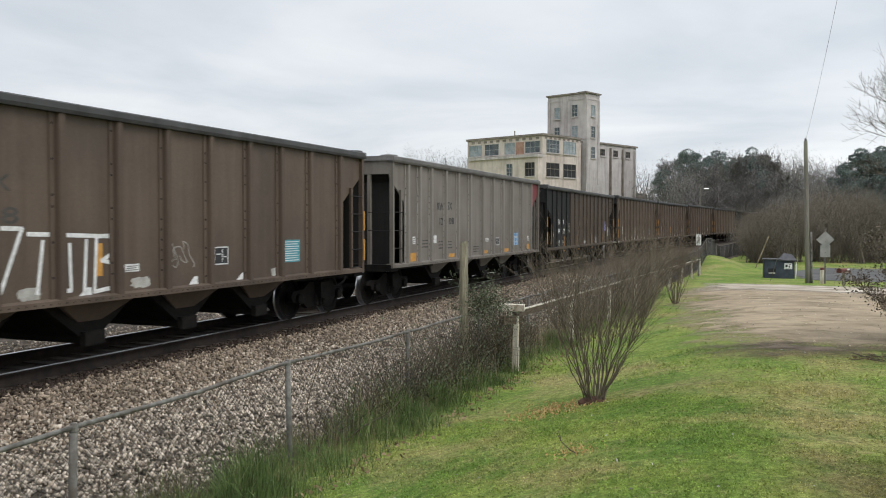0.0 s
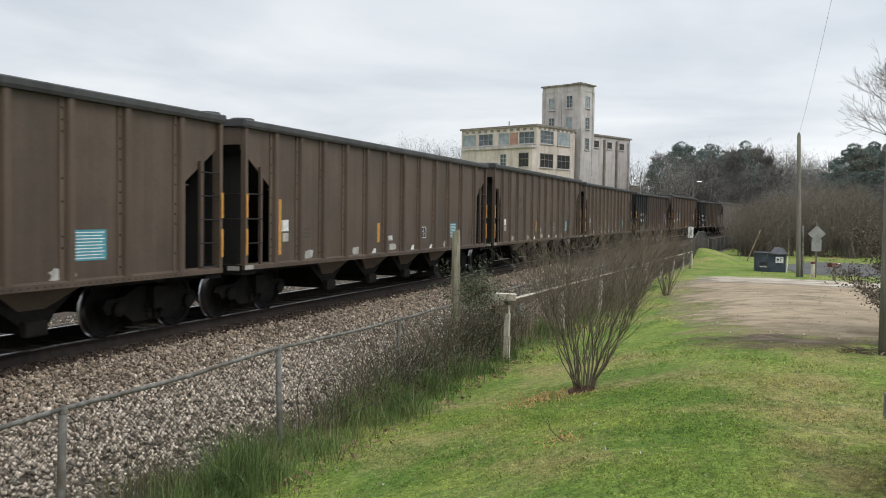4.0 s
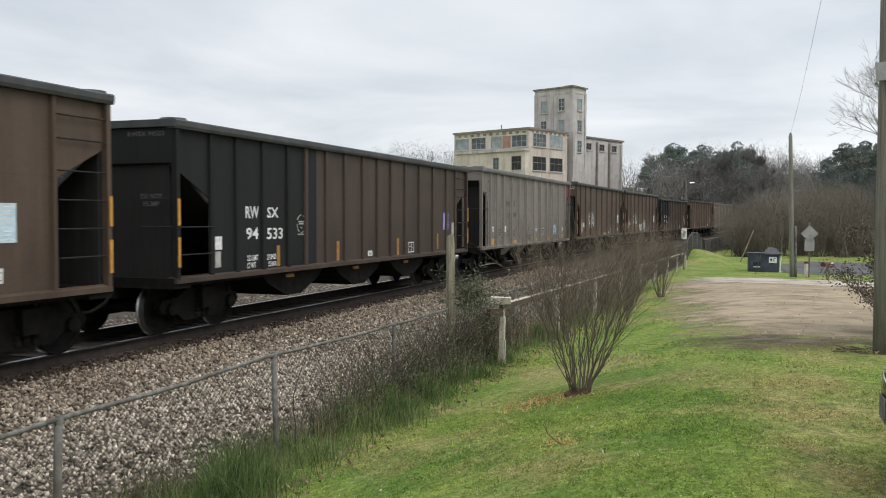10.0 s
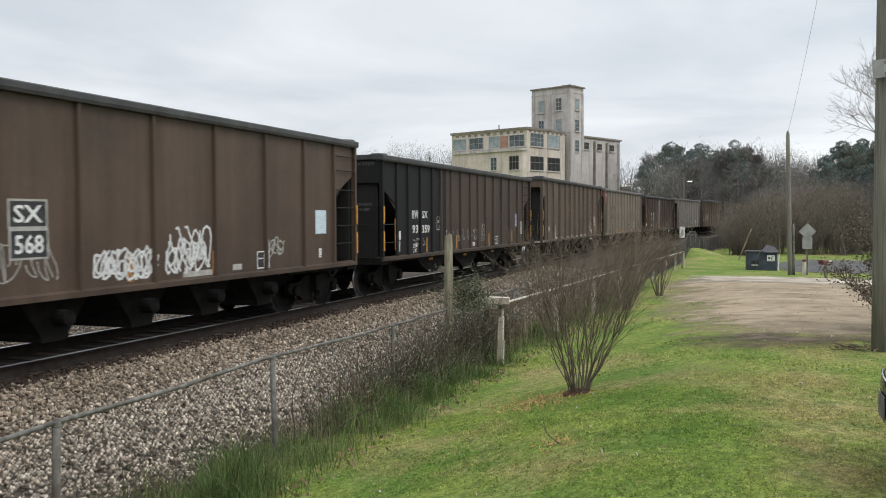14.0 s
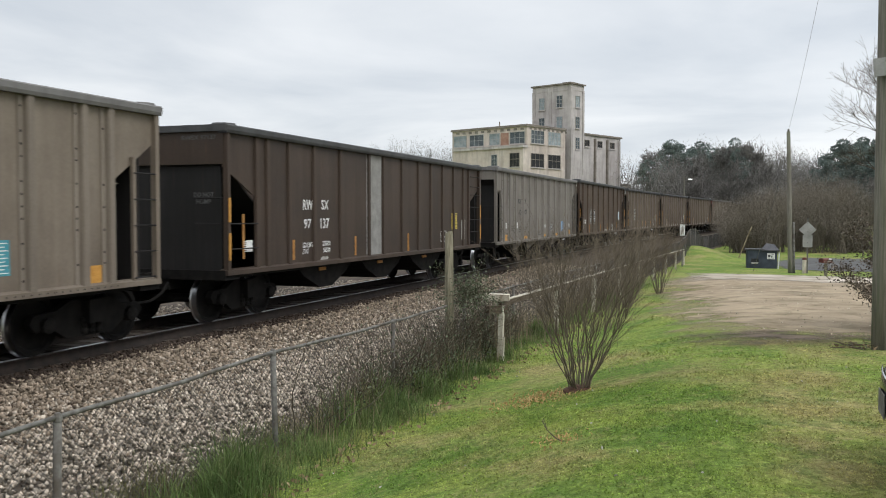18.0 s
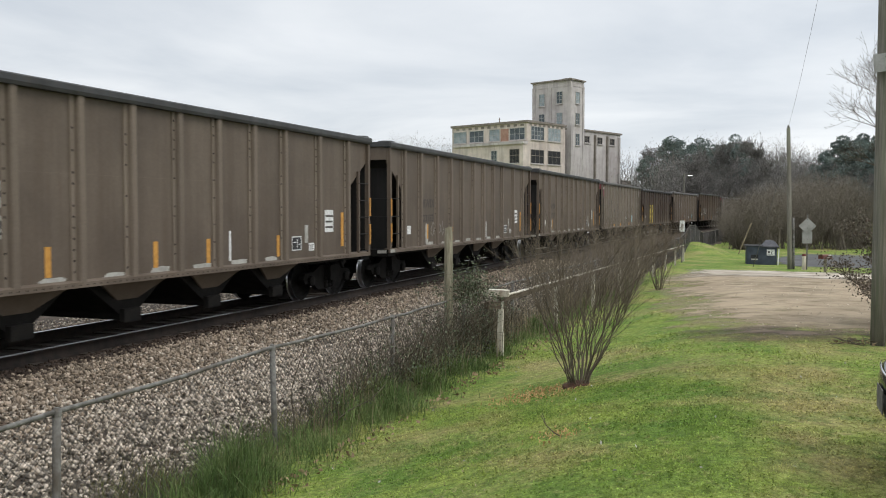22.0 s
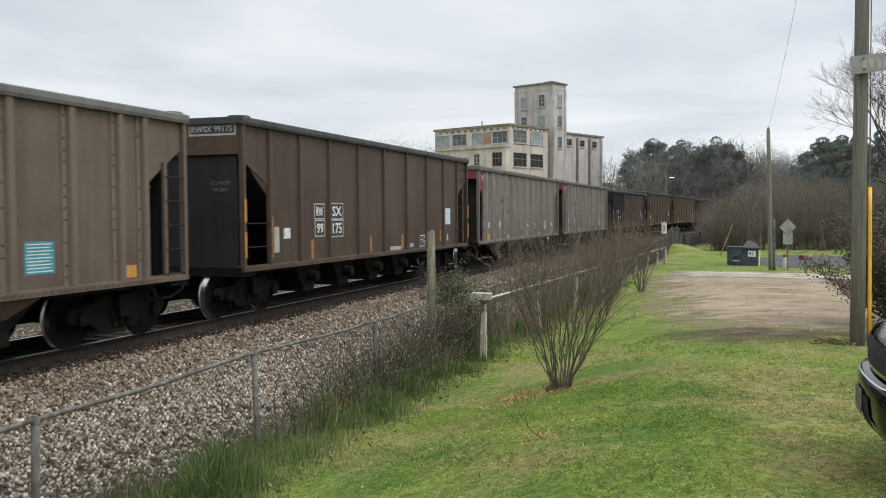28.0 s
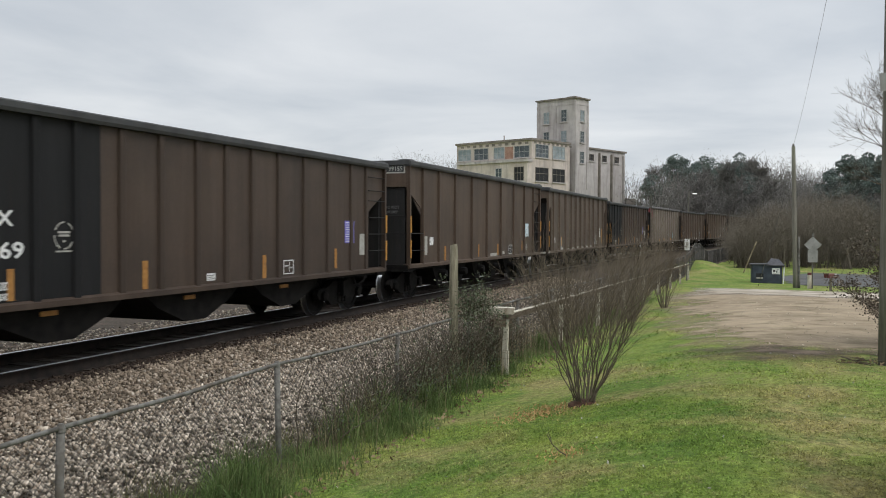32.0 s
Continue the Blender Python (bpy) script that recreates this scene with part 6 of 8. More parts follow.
def fence_vines():
    rnd = random.Random(12)
    th = thing("tangled_vines", "tangle of bare brown vines climbing the chain-link fence", "vines")
    for k in range(14):
        s = 8.3 + 0.62 * k
        x, y, z = fence_line(s)
        g = Geo()
        wander(g, rnd, Vector((x + 0.05, y, z - 0.05)), Vector((rnd.gauss(0, 0.3), rnd.gauss(0, 0.3), 1)).normalized(), rnd.uniform(1.0, 1.5), rnd.uniform(0.009, 0.014), 8, 0.35)
        part("vine_stem", g, M_VINE, th)
    g = Geo()
    for k in range(1250):
        s = rnd.triangular(8.2, 17.5, 14.3)
        x, y, z = fence_line(s)
        o = rnd.gauss(0.05, 0.09)
        p = Vector((x + CP * o, y - SP * o, z + rnd.uniform(0, 0.45)))
        wander(g, rnd, p, Vector((rnd.gauss(0, 0.35), rnd.gauss(0, 0.35), 1)).normalized(), rnd.uniform(0.4, 1.25), rnd.uniform(0.0025, 0.006), 6, 0.5)
    tagged(part("tangle", g, M_VINE, th), kind="stuff")
    low = []
    for k in range(5200):
        s = rnd.triangular(8.5, 17.0, 13.8)
        x, y, z = fence_line(s)
        o = rnd.gauss(0.12, 0.14)
        low.append((x + CP * o, y - SP * o, z + abs(rnd.gauss(0.0, 0.4))))
    tagged(leaf_cards("low_leaves", low, 0.042, 12, M_LEAF, th, "dark green leaves low in the tangle"), kind="stuff")
    th2 = thing("leafy_vine", "leafy evergreen vine heaped over the fence beside the old post", "vine")
    g, pts = Geo(), []
    for k in range(84):
        c = Vector((0.36 + rnd.gauss(0, 0.16), 14.3 + rnd.gauss(0, 0.12), 0.72 + rnd.gauss(0, 0.14)))
        path = wander(g, rnd, c, Vector((rnd.gauss(0.1, 0.6), rnd.gauss(0, 0.5), rnd.uniform(0.1, 1))).normalized(), rnd.uniform(0.3, 0.75), 0.006, 7, 0.6, 0.12)
        for q in path[1:]:
            pts += [q + Vector((rnd.gauss(0, 0.05), rnd.gauss(0, 0.05), rnd.gauss(0, 0.05))) for _ in range(4)]
    part("vine_wood", g, M_VINE, th2)
    leaf_cards("foliage", [tuple(p) for p in pts], 0.038, 6, M_LEAF, th2)
    g = Geo()
    for dx, dy, h in ((-0.25, 0.1, 0.75), (-0.4, 0.0, 0.6), (-0.15, 0.2, 0.55), (-0.5, 0.1, 0.45)):
        wander(g, rnd, Vector((dx, 14.1 + dy, -0.4)), Vector((-0.3, 0, 1)).normalized(), h + 0.6, 0.008, 8, 0.25, 0.12)
    part("dry_stalk", g, M_DRYGRASS, th2)


fence_vines()
lawn_grass()


def bare_shrub(x, y, h, spread, stems, seed, label):
    """A many-stemmed bare shrub, vase-shaped, that forks into fine upright twigs."""
    rnd = random.Random(seed)
    z = ground_at(x, y)
    th = thing("bare_shrub", label, "shrub", pose(x, y, z), "bare shrubs along the lawn")
    twigs = Geo()
    for k in range(stems):
        a = 2 * math.pi * k / stems + rnd.uniform(-0.3, 0.3)
        out = rnd.uniform(0.15, 1.0)
        p = Vector((0.06 * math.cos(a), 0.06 * math.sin(a), -0.05))
        d = Vector((math.cos(a) * spread * out * 0.75, math.sin(a) * spread * out * 0.75, h * 0.62))
        L = d.length
        g = Geo()
        pts, r0 = [], rnd.uniform(0.006, 0.0115) * h / 2
        for i in range(8):
            f = i / 7
            pts.append(p + d * f + Vector((rnd.gauss(0, 0.02), rnd.gauss(0, 0.02), 0.02 * L * (f * (1 - f)))))
        g.tube(pts, [r0 * (1 - 0.65 * i / 7) for i in range(8)], 5, False)
        part("stem", g, M_BARK, th, smooth=True)
        for i in range(1, 8):
            for _ in range(4 if i > 3 else (1 if i > 1 else 0)):
                q = pts[i]
                dd = (d.normalized() + Vector((rnd.gauss(0, 0.38), rnd.gauss(0, 0.38), rnd.uniform(0.1, 0.5)))).normalized()
                path = wander(twigs, rnd, q, dd, h * rnd.uniform(0.16, 0.42), r0 * 0.34, 5, 0.22)
                for e in path[2:]:
                    if rnd.random() < 0.6:
                        wander(twigs, rnd, e, (dd + Vector((rnd.gauss(0, 0.5), rnd.gauss(0, 0.5), rnd.uniform(0, 0.4)))).normalized(), h * rnd.uniform(0.08, 0.22), r0 * 0.2, 3, 0.3)
    part("crown", twigs, M_BARK, th)
    return th


bare_shrub(1.59, 10.4, 2.1, 1.0, 32, 3, "bare multi-stemmed vase-shaped shrub in a small mulch mound")
bare_shrub(4.95, 24.0, 2.5, 1.15, 24, 4, "bare brown many-stemmed shrub beside the timber fence")
bare_shrub(6.9, 28.4, 2.5, 1.1, 22, 5, "bare brown shrub beside the timber fence")

M_MULCH = surf("red_brown_mulch", (0.045, 0.024, 0.015), (0.10, 0.052, 0.032), 12, 0.95, relief=0.8, grain=50)
M_CLAY = surf("orange_clay", (0.40, 0.24, 0.10), (0.50, 0.33, 0.15), 5, 0.95, relief=0.5, grain=40)


def mulch():
    z = ground_at(1.59, 10.4)
    g = Geo()
    g.lathe([(0.21, -0.05), (0.18, 0.0), (0.12, 0.04), (0.06, 0.055)], 18, "z")
    rnd = random.Random(6)
    g.v = [(x * (1 + rnd.uniform(-0.14, 0.14)), y * (1 + rnd.uniform(-0.14, 0.14)), zz + rnd.uniform(-0.008, 0.008)) for x, y, zz in g.v]
    tagged(new("mulch_mound", g.mesh("mulch_mound", M_MULCH)), "low mound of red-brown mulch round the shrub's foot", "mulch").matrix_basis = pose(1.59, 10.4, z)
    rg = np.random.RandomState(14)
    n = 620
    x, y = 1.1 + rg.normal(0, 0.27, n), 10.5 + rg.normal(0, 0.28, n)
    x, y = np.concatenate([x, 0.95 + rg.normal(0, 0.11, 90)]), np.concatenate([y, 7.5 + rg.normal(0, 0.12, 90)])
    blades("clay_patch", x, y, terrain(x, y) + 0.004, 0.03, 0.014, 1.7, 15, M_CLAY, None, "thin reddish clay-stained turf beside the shrub", "bare soil")


mulch()


def litter():
    rg = np.random.RandomState(19)
    n = 420
    s, a = rg.uniform(5.5, 20, n), FENCE_A + 0.65 + np.abs(rg.normal(0, 0.22, n))
    x, y = on_track(s, a)
    th = thing("fallen_leaves", "scattered brown fallen leaves along the grass edge", "leaves", kind="stuff")
    leaf_cards("leaf_litter", np.stack([x, y, terrain(x, y) + 0.03], -1), 0.06, 4, M_FALLEN, th)
    n = 150
    x, y = scatter(n, -2, 9, 4, 16, 21, lambda x, y, r: lawn_keep(x, y, r))
    th = thing("lawn_litter", "pale dry leaves and bits strewn on the lawn", "leaves", kind="stuff")
    leaf_cards("leaf_litter", np.stack([x, y, terrain(x, y) + 0.025], -1), 0.028, 5, M_PALEMARK, th)
    g = Geo()
    rnd = random.Random(3)
    z = ground_at(0.94, 7.5)
    p = [Vector((0.84, 7.68, z + 0.13)), Vector((0.87, 7.6, z + 0.07)), Vector((0.93, 7.48, z + 0.03)), Vector((0.99, 7.38, z + 0.015))]
    g.tube(p, [0.003, 0.004, 0.005, 0.006], 5)
    g.tube([p[1], p[1] + Vector((-0.01, 0.02, 0.05)), p[1] + Vector((-0.03, 0.02, 0.10))], [0.003, 0.003, 0.002], 4)
    tagged(new("fallen_stick", g.mesh("fallen_stick", M_VINE)), "thin forked dead stick lying in the grass", "stick")


litter()


M_PALESTONE = surf("pale_pebble", (0.33, 0.28, 0.21), (0.48, 0.42, 0.33), 9, 0.9, relief=0, island=0.3, spec=0.1)


def lot_stones():
    rg = np.random.RandomState(23)
    n = 900
    x, y = rg.uniform(4, 20, n), rg.uniform(12, 34, n)
    m = (lot_depth(x, y) > -0.1) & in_sight(x, y)
    th = thing("loose_gravel", "loose small pale stones strewn over the parking patch", "gravel", kind="stuff")
    stones("pebbles", np.stack([x, y, terrain(x, y) + 0.02], -1)[m], 0.035, M_PALESTONE, th, 8, "")
    n = 3000
    x, y = rg.uniform(4, 16, n), rg.uniform(12, 30, n)
    d = lot_depth(x, y)
    m = (d > -0.2) & (rg.uniform(0, 1, n) < np.where(d < 0.8, 0.9 - d, 0.05)) & (wob(x, y, 1.3) > -0.3)
    blades("lot_weeds", x[m], y[m], terrain(x[m], y[m]), 0.03, 0.012, 1.0, 16, M_BLADE, None, "thin grass invading the edge of the gravel", "grass", 1.2, 0.4)


lot_stones()


# ---- the yard's right side: poles, signs, shrub, car ----
M_YELLOWTUBE = surf("yellow_plastic", (0.66, 0.34, 0.025), (0.78, 0.43, 0.04), 4, 0.5, relief=0.03)
M_SIGNBACK = surf("bare_sign_back", (0.24, 0.24, 0.225), (0.32, 0.315, 0.30), 4, 0.5, 0.3, relief=0.05)
M_REDBOX = surf("red_enamel", (0.085, 0.022, 0.019), (0.12, 0.033, 0.027), 8, 0.5, relief=0.05)
M_BLUESHED = surf("dark_blue_paint", (0.028, 0.036, 0.05), (0.05, 0.06, 0.078), 2.5, 0.6, relief=0.1)
M_ROOFING = surf("dark_shingle", (0.045, 0.045, 0.05), (0.085, 0.085, 0.09), 6, 0.85, relief=0.4)
M_CARBODY, t_, p_ = nodes_of("dark_car_paint")
p_.inputs["Base Color"].default_value = (0.02, 0.028, 0.024, 1)
p_.inputs["Roughness"].default_value = 0.14
p_.inputs["Specular IOR Level"].default_value = 0.4
link(t_, ramp(t_, noise_tex(t_, coords(t_), 2.0, 4), (0.004, 0.0055, 0.005), (0.007, 0.009, 0.008)), p_.inputs["Base Color"])
M_RUBBER = surf("black_rubber", (0.012, 0.012, 0.012), (0.025, 0.025, 0.025), 9, 0.8, relief=0.2)
M_CHROME = surf("chrome", (0.55, 0.56, 0.57), (0.7, 0.7, 0.71), 5, 0.15, 1.0, relief=0)
# opaque near-white: the lens's bright reflections are put into its colour
M_LAMPGLASS = surf("bright_glint_lens", (0.62, 0.64, 0.65), (0.75, 0.77, 0.78), 5, 0.15, 0.0, relief=0, spec=0.7)


def round_pole(th, name, p, q, r0, r1, material, sides=16):
    p, q = Vector(p), Vector(q)
    pts = [p.lerp(q, k / 6) for k in range(7)]
    return part(name, Geo().tube(pts, [r0 + (r1 - r0) * k / 6 for k in range(7)], sides), material, th, smooth=True)


BIG = (5.93, 12.05)


def near_pole():
    z = ground_at(*BIG)
    th = thing("utility_pole", "thick grey weathered wooden utility pole with a small plate", "utility pole")
    round_pole(th, "shaft", (*BIG, z - 0.6), (BIG[0] + 0.02, BIG[1], z + 10.5), 0.098, 0.084, M_POLE)
    round_pole(th, "ground_wire", (BIG[0] + 0.1, BIG[1] - 0.09, z), (BIG[0] + 0.085, BIG[1] - 0.09, z + 8), 0.007, 0.007, M_GALV, 6)
    b = part("street_sign", Geo().box(-0.14, 0.56, -0.012, 0.012, 0, 0.24), M_SIGNBACK, th, "small weathered metal plate", pose(BIG[0] - 0.05, BIG[1] - 0.16, 3.93, 0, -5, -16))
    g = Geo()
    for k in range(5):
        g.box(0.0 + 0.09 * k, 0.05 + 0.09 * k, -0.016, -0.011, 0.06, 0.18)
    part("sign_bars", g, M_PALEMARK, b)
    for k in range(2):
        part("bolt", Geo().lathe([(0.018, -0.03), (0.018, 0.0), (0.01, 0.01)], 8, "y", (0.02, 0, 0.05 + 0.14 * k)), M_GALV, b)
    th2 = thing("guy_wire", "steel guy wire with a bright yellow plastic guard", "guy wire")
    gx, gy = BIG[0] + 0.05, BIG[1] - 0.2
    gz = ground_at(gx, gy)
    top = Vector((BIG[0] + 0.05, BIG[1] - 0.1, z + 8.6))
    foot = Vector((gx + 0.02, gy, gz + 0.05))
    d = (top - foot).normalized()
    round_pole(th2, "wire", foot, top, 0.006, 0.006, M_GALV, 6)
    round_pole(th2, "guard", foot + d * 0.1, foot + d * 2.12, 0.024, 0.024, M_YELLOWTUBE, 10)
    part("anchor_eye", Geo().lathe([(0.03, -0.03), (0.05, 0.0), (0.03, 0.03)], 10, "y", (foot.x, foot.y, foot.z + 0.05)), M_GALV, th2)


near_pole()


def far_pole():
    x, y = 15.9, 40.7
    z = ground_at(x, y)
    th = thing("utility_pole", "slim grey wooden utility pole beside the road", "utility pole")
    round_pole(th, "shaft", (x + 0.05, y, z - 0.5), (x - 0.15, y, z + 6.5), 0.115, 0.082, M_POLE)
    round_pole(th, "conduit", (x + 0.17, y - 0.08, z), (x + 0.12, y - 0.08, z + 2.35), 0.05, 0.05, M_GALV, 8)
    part("insulator", Geo().lathe([(0.03, 0.0), (0.06, 0.03), (0.04, 0.07), (0.06, 0.1), (0.02, 0.14)], 10, "z", (x - 0.15, y, z + 6.48)), M_GALV, th)
    th2 = thing("guy_wire", "thin steel guy wire slanting from the pole", "guy wire")
    round_pole(th2, "wire", (x - 0.14, y, z + 5.6), (x - 0.9, y + 2.2, ground_at(x - 0.9, y + 2.2)), 0.012, 0.012, M_GALV, 5)
    th3 = thing("overhead_wire", "sagging black service wire between the two poles", "power line")
    a, b = Vector((x - 0.15, y, z + 6.55)), Vector((BIG[0] + 0.02, BIG[1], ground_at(*BIG) + 9.9))
    pts = []
    for k in range(25):
        f = k / 24
        p = a.lerp(b, f)
        p.z -= 0.5 * 4 * f * (1 - f)
        pts.append(p)
    part("wire", Geo().tube(pts, 0.0045, 5), M_GALV, th3)


far_pole()


def roadside():
    x, y = 16.62, 40.5
    z = ground_at(x, y)
    th = thing("road_sign", "diamond warning sign with a plate below, seen from behind", "road sign", pose(x, y, z, 0, 0, -18))
    part("post", Geo().box(-0.03, 0.03, -0.02, 0.02, -0.3, 2.55), M_GALV, th)
    r = 0.38
    part("diamond", Geo().prism([(0, 1.62), (r, 1.62 + r), (0, 1.62 + 2 * r), (-r, 1.62 + r)], -0.035, -0.025, "y"), M_SIGNBACK, th)
    part("plate", Geo().box(-0.21, 0.21, -0.035, -0.025, 1.2, 1.75), M_SIGNBACK, th)
    for zz in (1.4, 1.9, 2.3):
        part("bolt", Geo().lathe([(0.02, -0.05), (0.02, -0.035)], 8, "y", (0, 0, zz)), M_GALV, th)
    x, y = 16.45, 40.4
    z = ground_at(x, y)
    th = thing("marker_post", "short white-painted marker post with a red top", "post", pose(x, y, z))
    part("shaft", Geo().lathe([(0.09, -0.2), (0.09, 0.62)], 10), M_WHITEWOOD, th)
    part("cap", Geo().lathe([(0.095, 0.62), (0.095, 0.7), (0.06, 0.73)], 10), M_REDBOX, th)
    x, y = 16.3, 37.8
    z = ground_at(x, y)
    th = thing("mailbox", "dull red roadside mailbox on a wooden post", "mailbox", pose(x, y, z, 0, 0, 12) @ Matrix.Scale(0.8, 4))
    part("post", Geo().box(-0.05, 0.05, -0.05, 0.05, -0.3, 0.72), M_OLDWOOD, th)
    o = [(-0.2, 0.70), (0.2, 0.70)] + [(0.2 * math.cos(a), 0.82 + 0.13 * math.sin(a)) for a in [math.pi * k / 8 for k in range(9)]]
    part("box", Geo().prism([(p[0], p[1]) for p in o], -0.26, 0.26, "x"), M_REDBOX, th)
    part("door", Geo().box(-0.29, -0.26, -0.19, 0.19, 0.71, 0.92), M_REDBOX, th)
    part("flag", Geo().box(0.05, 0.2, -0.225, -0.205, 0.85, 0.93), M_WHITEMARK, th)


roadside()


def small_shed():
    x, y = 17.0, 47.2
    z = ground_at(x, y) - 0.08
    th = thing("shed", "small dark blue shed with a pitched roof and white notice", "shed", pose(x, y, z, 0, 0, -16) @ Matrix.Diagonal((0.8, 0.8, 0.82, 1.0)))
    part("wall", Geo().box(-1.05, 0.85, -0.7, 0.7, -0.2, 1.3, 0.03), M_BLUESHED, th)
    part("lower_roof", Geo().box(-1.12, 0.05, -0.76, 0.76, 1.3, 1.36), M_ROOFING, th)
    part("roof", Geo().add([(-0.1, -0.8, 1.3), (0.98, -0.8, 1.3), (0.98, 0.8, 1.3), (-0.1, 0.8, 1.3), (0.2, 0, 1.72), (0.7, 0, 1.66), (-0.1, -0.8, 1.24), (0.98, -0.8, 1.24), (0.98, 0.8, 1.24), (-0.1, 0.8, 1.24)], [(0, 1, 5, 4), (1, 2, 5), (2, 3, 4, 5), (3, 0, 4), (6, 9, 8, 7), (0, 6, 7, 1), (1, 7, 8, 2), (2, 8, 9, 3), (3, 9, 6, 0)]), M_ROOFING, th)
    n = part("notice", Geo().box(0.22, 0.7, -0.722, -0.705, 0.72, 1.1), M_WHITEMARK, th)
    g = Geo()
    for a in ((0.28, 0.42, 0.86, 1.0), (0.48, 0.54, 0.82, 0.95), (0.5, 0.64, 0.98, 1.02), (0.28, 0.6, 0.77, 0.79)):
        g.box(a[0], a[1], -0.727, -0.72, a[2], a[3])
    part("notice_bars", g, M_DARKMARK, n)
    part("corner_pipe", Geo().tube([(0.9, -0.74, -0.1), (0.96, -0.74, 1.15)], 0.035, 8), M_WHITEMARK, th)
    part("ledge", Geo().box(-0.75, -0.35, -0.86, -0.7, 0.42, 0.5), M_PALEMARK, th)
    part("hatch", Geo().box(-0.78, -0.3, -0.715, -0.7, 0.5, 0.75), M_DARK, th)
    x, y = 19.25, 57.0
    z = ground_at(x, y)
    th = thing("leaning_pole", "thin pale pole leaning by the grassy bank", "pole")
    round_pole(th, "shaft", (18.1, 54.6, ground_at(18.1, 54.6) - 0.2), (18.95, 54.6, 1.3), 0.035, 0.03, M_DRYGRASS, 8)
    x, y = on_track(47.5, 6.75)
    x, y = float(x), float(y)
    z = ground_at(x, y)
    th = thing("trackside_sign", "narrow white trackside sign board on a steel post", "sign", pose(x, y, z, 0, 0, -16))
    part("post", Geo().box(-0.03, 0.03, -0.02, 0.02, -0.3, 1.85), M_GALV, th)
    part("board", Geo().box(-0.13, 0.13, -0.04, -0.022, 1.62, 2.2), M_WHITEMARK, th)
    part("sign_bar", Geo().box(-0.06, 0.06, -0.046, -0.04, 1.72, 2.05), M_PALEMARK, th)


small_shed()
M_SHRUBLEAF = surf("dark_glossy_leaf", (0.062, 0.052, 0.036), (0.13, 0.10, 0.072), 3.0, 0.6, relief=0, spec=0.3, island=0.5, stain=(0.11, 0.062, 0.05))


def leafy_shrub(x, y, h, r, n, seed, label, leaf=0.048):
    rnd = random.Random(seed)
    z = ground_at(x, y)
    th = thing("evergreen_shrub", label, "shrub", pose(x, y, z))
    g, pts = Geo(), []
    for k in range(n):
        a, out = rnd.uniform(0, 6.283), math.sqrt(rnd.random())
        p = Vector((0.25 * out * math.cos(a), 0.25 * out * math.sin(a), -0.1))
        d = Vector((math.cos(a) * out * r * 1.1, math.sin(a) * out * r * 1.1, h * rnd.uniform(0.5, 1.0) * (1.15 - 0.45 * out)))
        path = wander(g, rnd, p, d.normalized(), d.length, 0.018, 8, 0.25)
        for i, q in enumerate(path[2:]):
            for _ in range(3):
                side = wander(g, rnd, q, (d.normalized() + Vector((rnd.gauss(0, 0.8), rnd.gauss(0, 0.8), rnd.gauss(0, 0.5)))).normalized(), 0.32, 0.006, 4, 0.4)
                for e in side[1:]:
                    pts += [e + Vector((rnd.gauss(0, 0.08), rnd.gauss(0, 0.08), rnd.gauss(0, 0.08))) for _ in range(17)]
    tagged(part("branches", g, M_VINE, th), kind="stuff")
    leaf_cards("foliage", [tuple(p) for p in pts], leaf, seed, M_SHRUBLEAF, th)


leafy_shrub(8.2, 14.6, 2.3, 1.0, 50, 2, "dark reddish-green evergreen shrub behind the utility pole", 0.04)
leafy_shrub(9.6, 14.9, 3.0, 1.2, 34, 9, "tall dark evergreen shrub at the edge of the gravel")


def brush_pile():
    rnd = random.Random(8)
    x, y = 5.62, 12.1
    z = ground_at(x, y)
    th = thing("brush_pile", "small heap of dead sticks and leaves near the pole", "brush pile", pose(x, y, z))
    g = Geo()
    for k in range(34):
        a = rnd.uniform(0, 6.283)
        p = Vector((rnd.gauss(0, 0.13), rnd.gauss(0, 0.1), rnd.uniform(0.01, 0.06)))
        wander(g, rnd, p, Vector((math.cos(a), math.sin(a), rnd.uniform(-0.1, 0.15))).normalized(), rnd.uniform(0.1, 0.28), 0.008, 4, 0.2)
    tagged(part("dead_wood", g, M_VINE, th), kind="stuff")
    leaf_cards("dead_leaves", [(rnd.gauss(0, 0.2), rnd.gauss(0, 0.13), rnd.uniform(0.01, 0.06)) for _ in range(90)], 0.05, 3, M_FALLEN, th)


brush_pile()


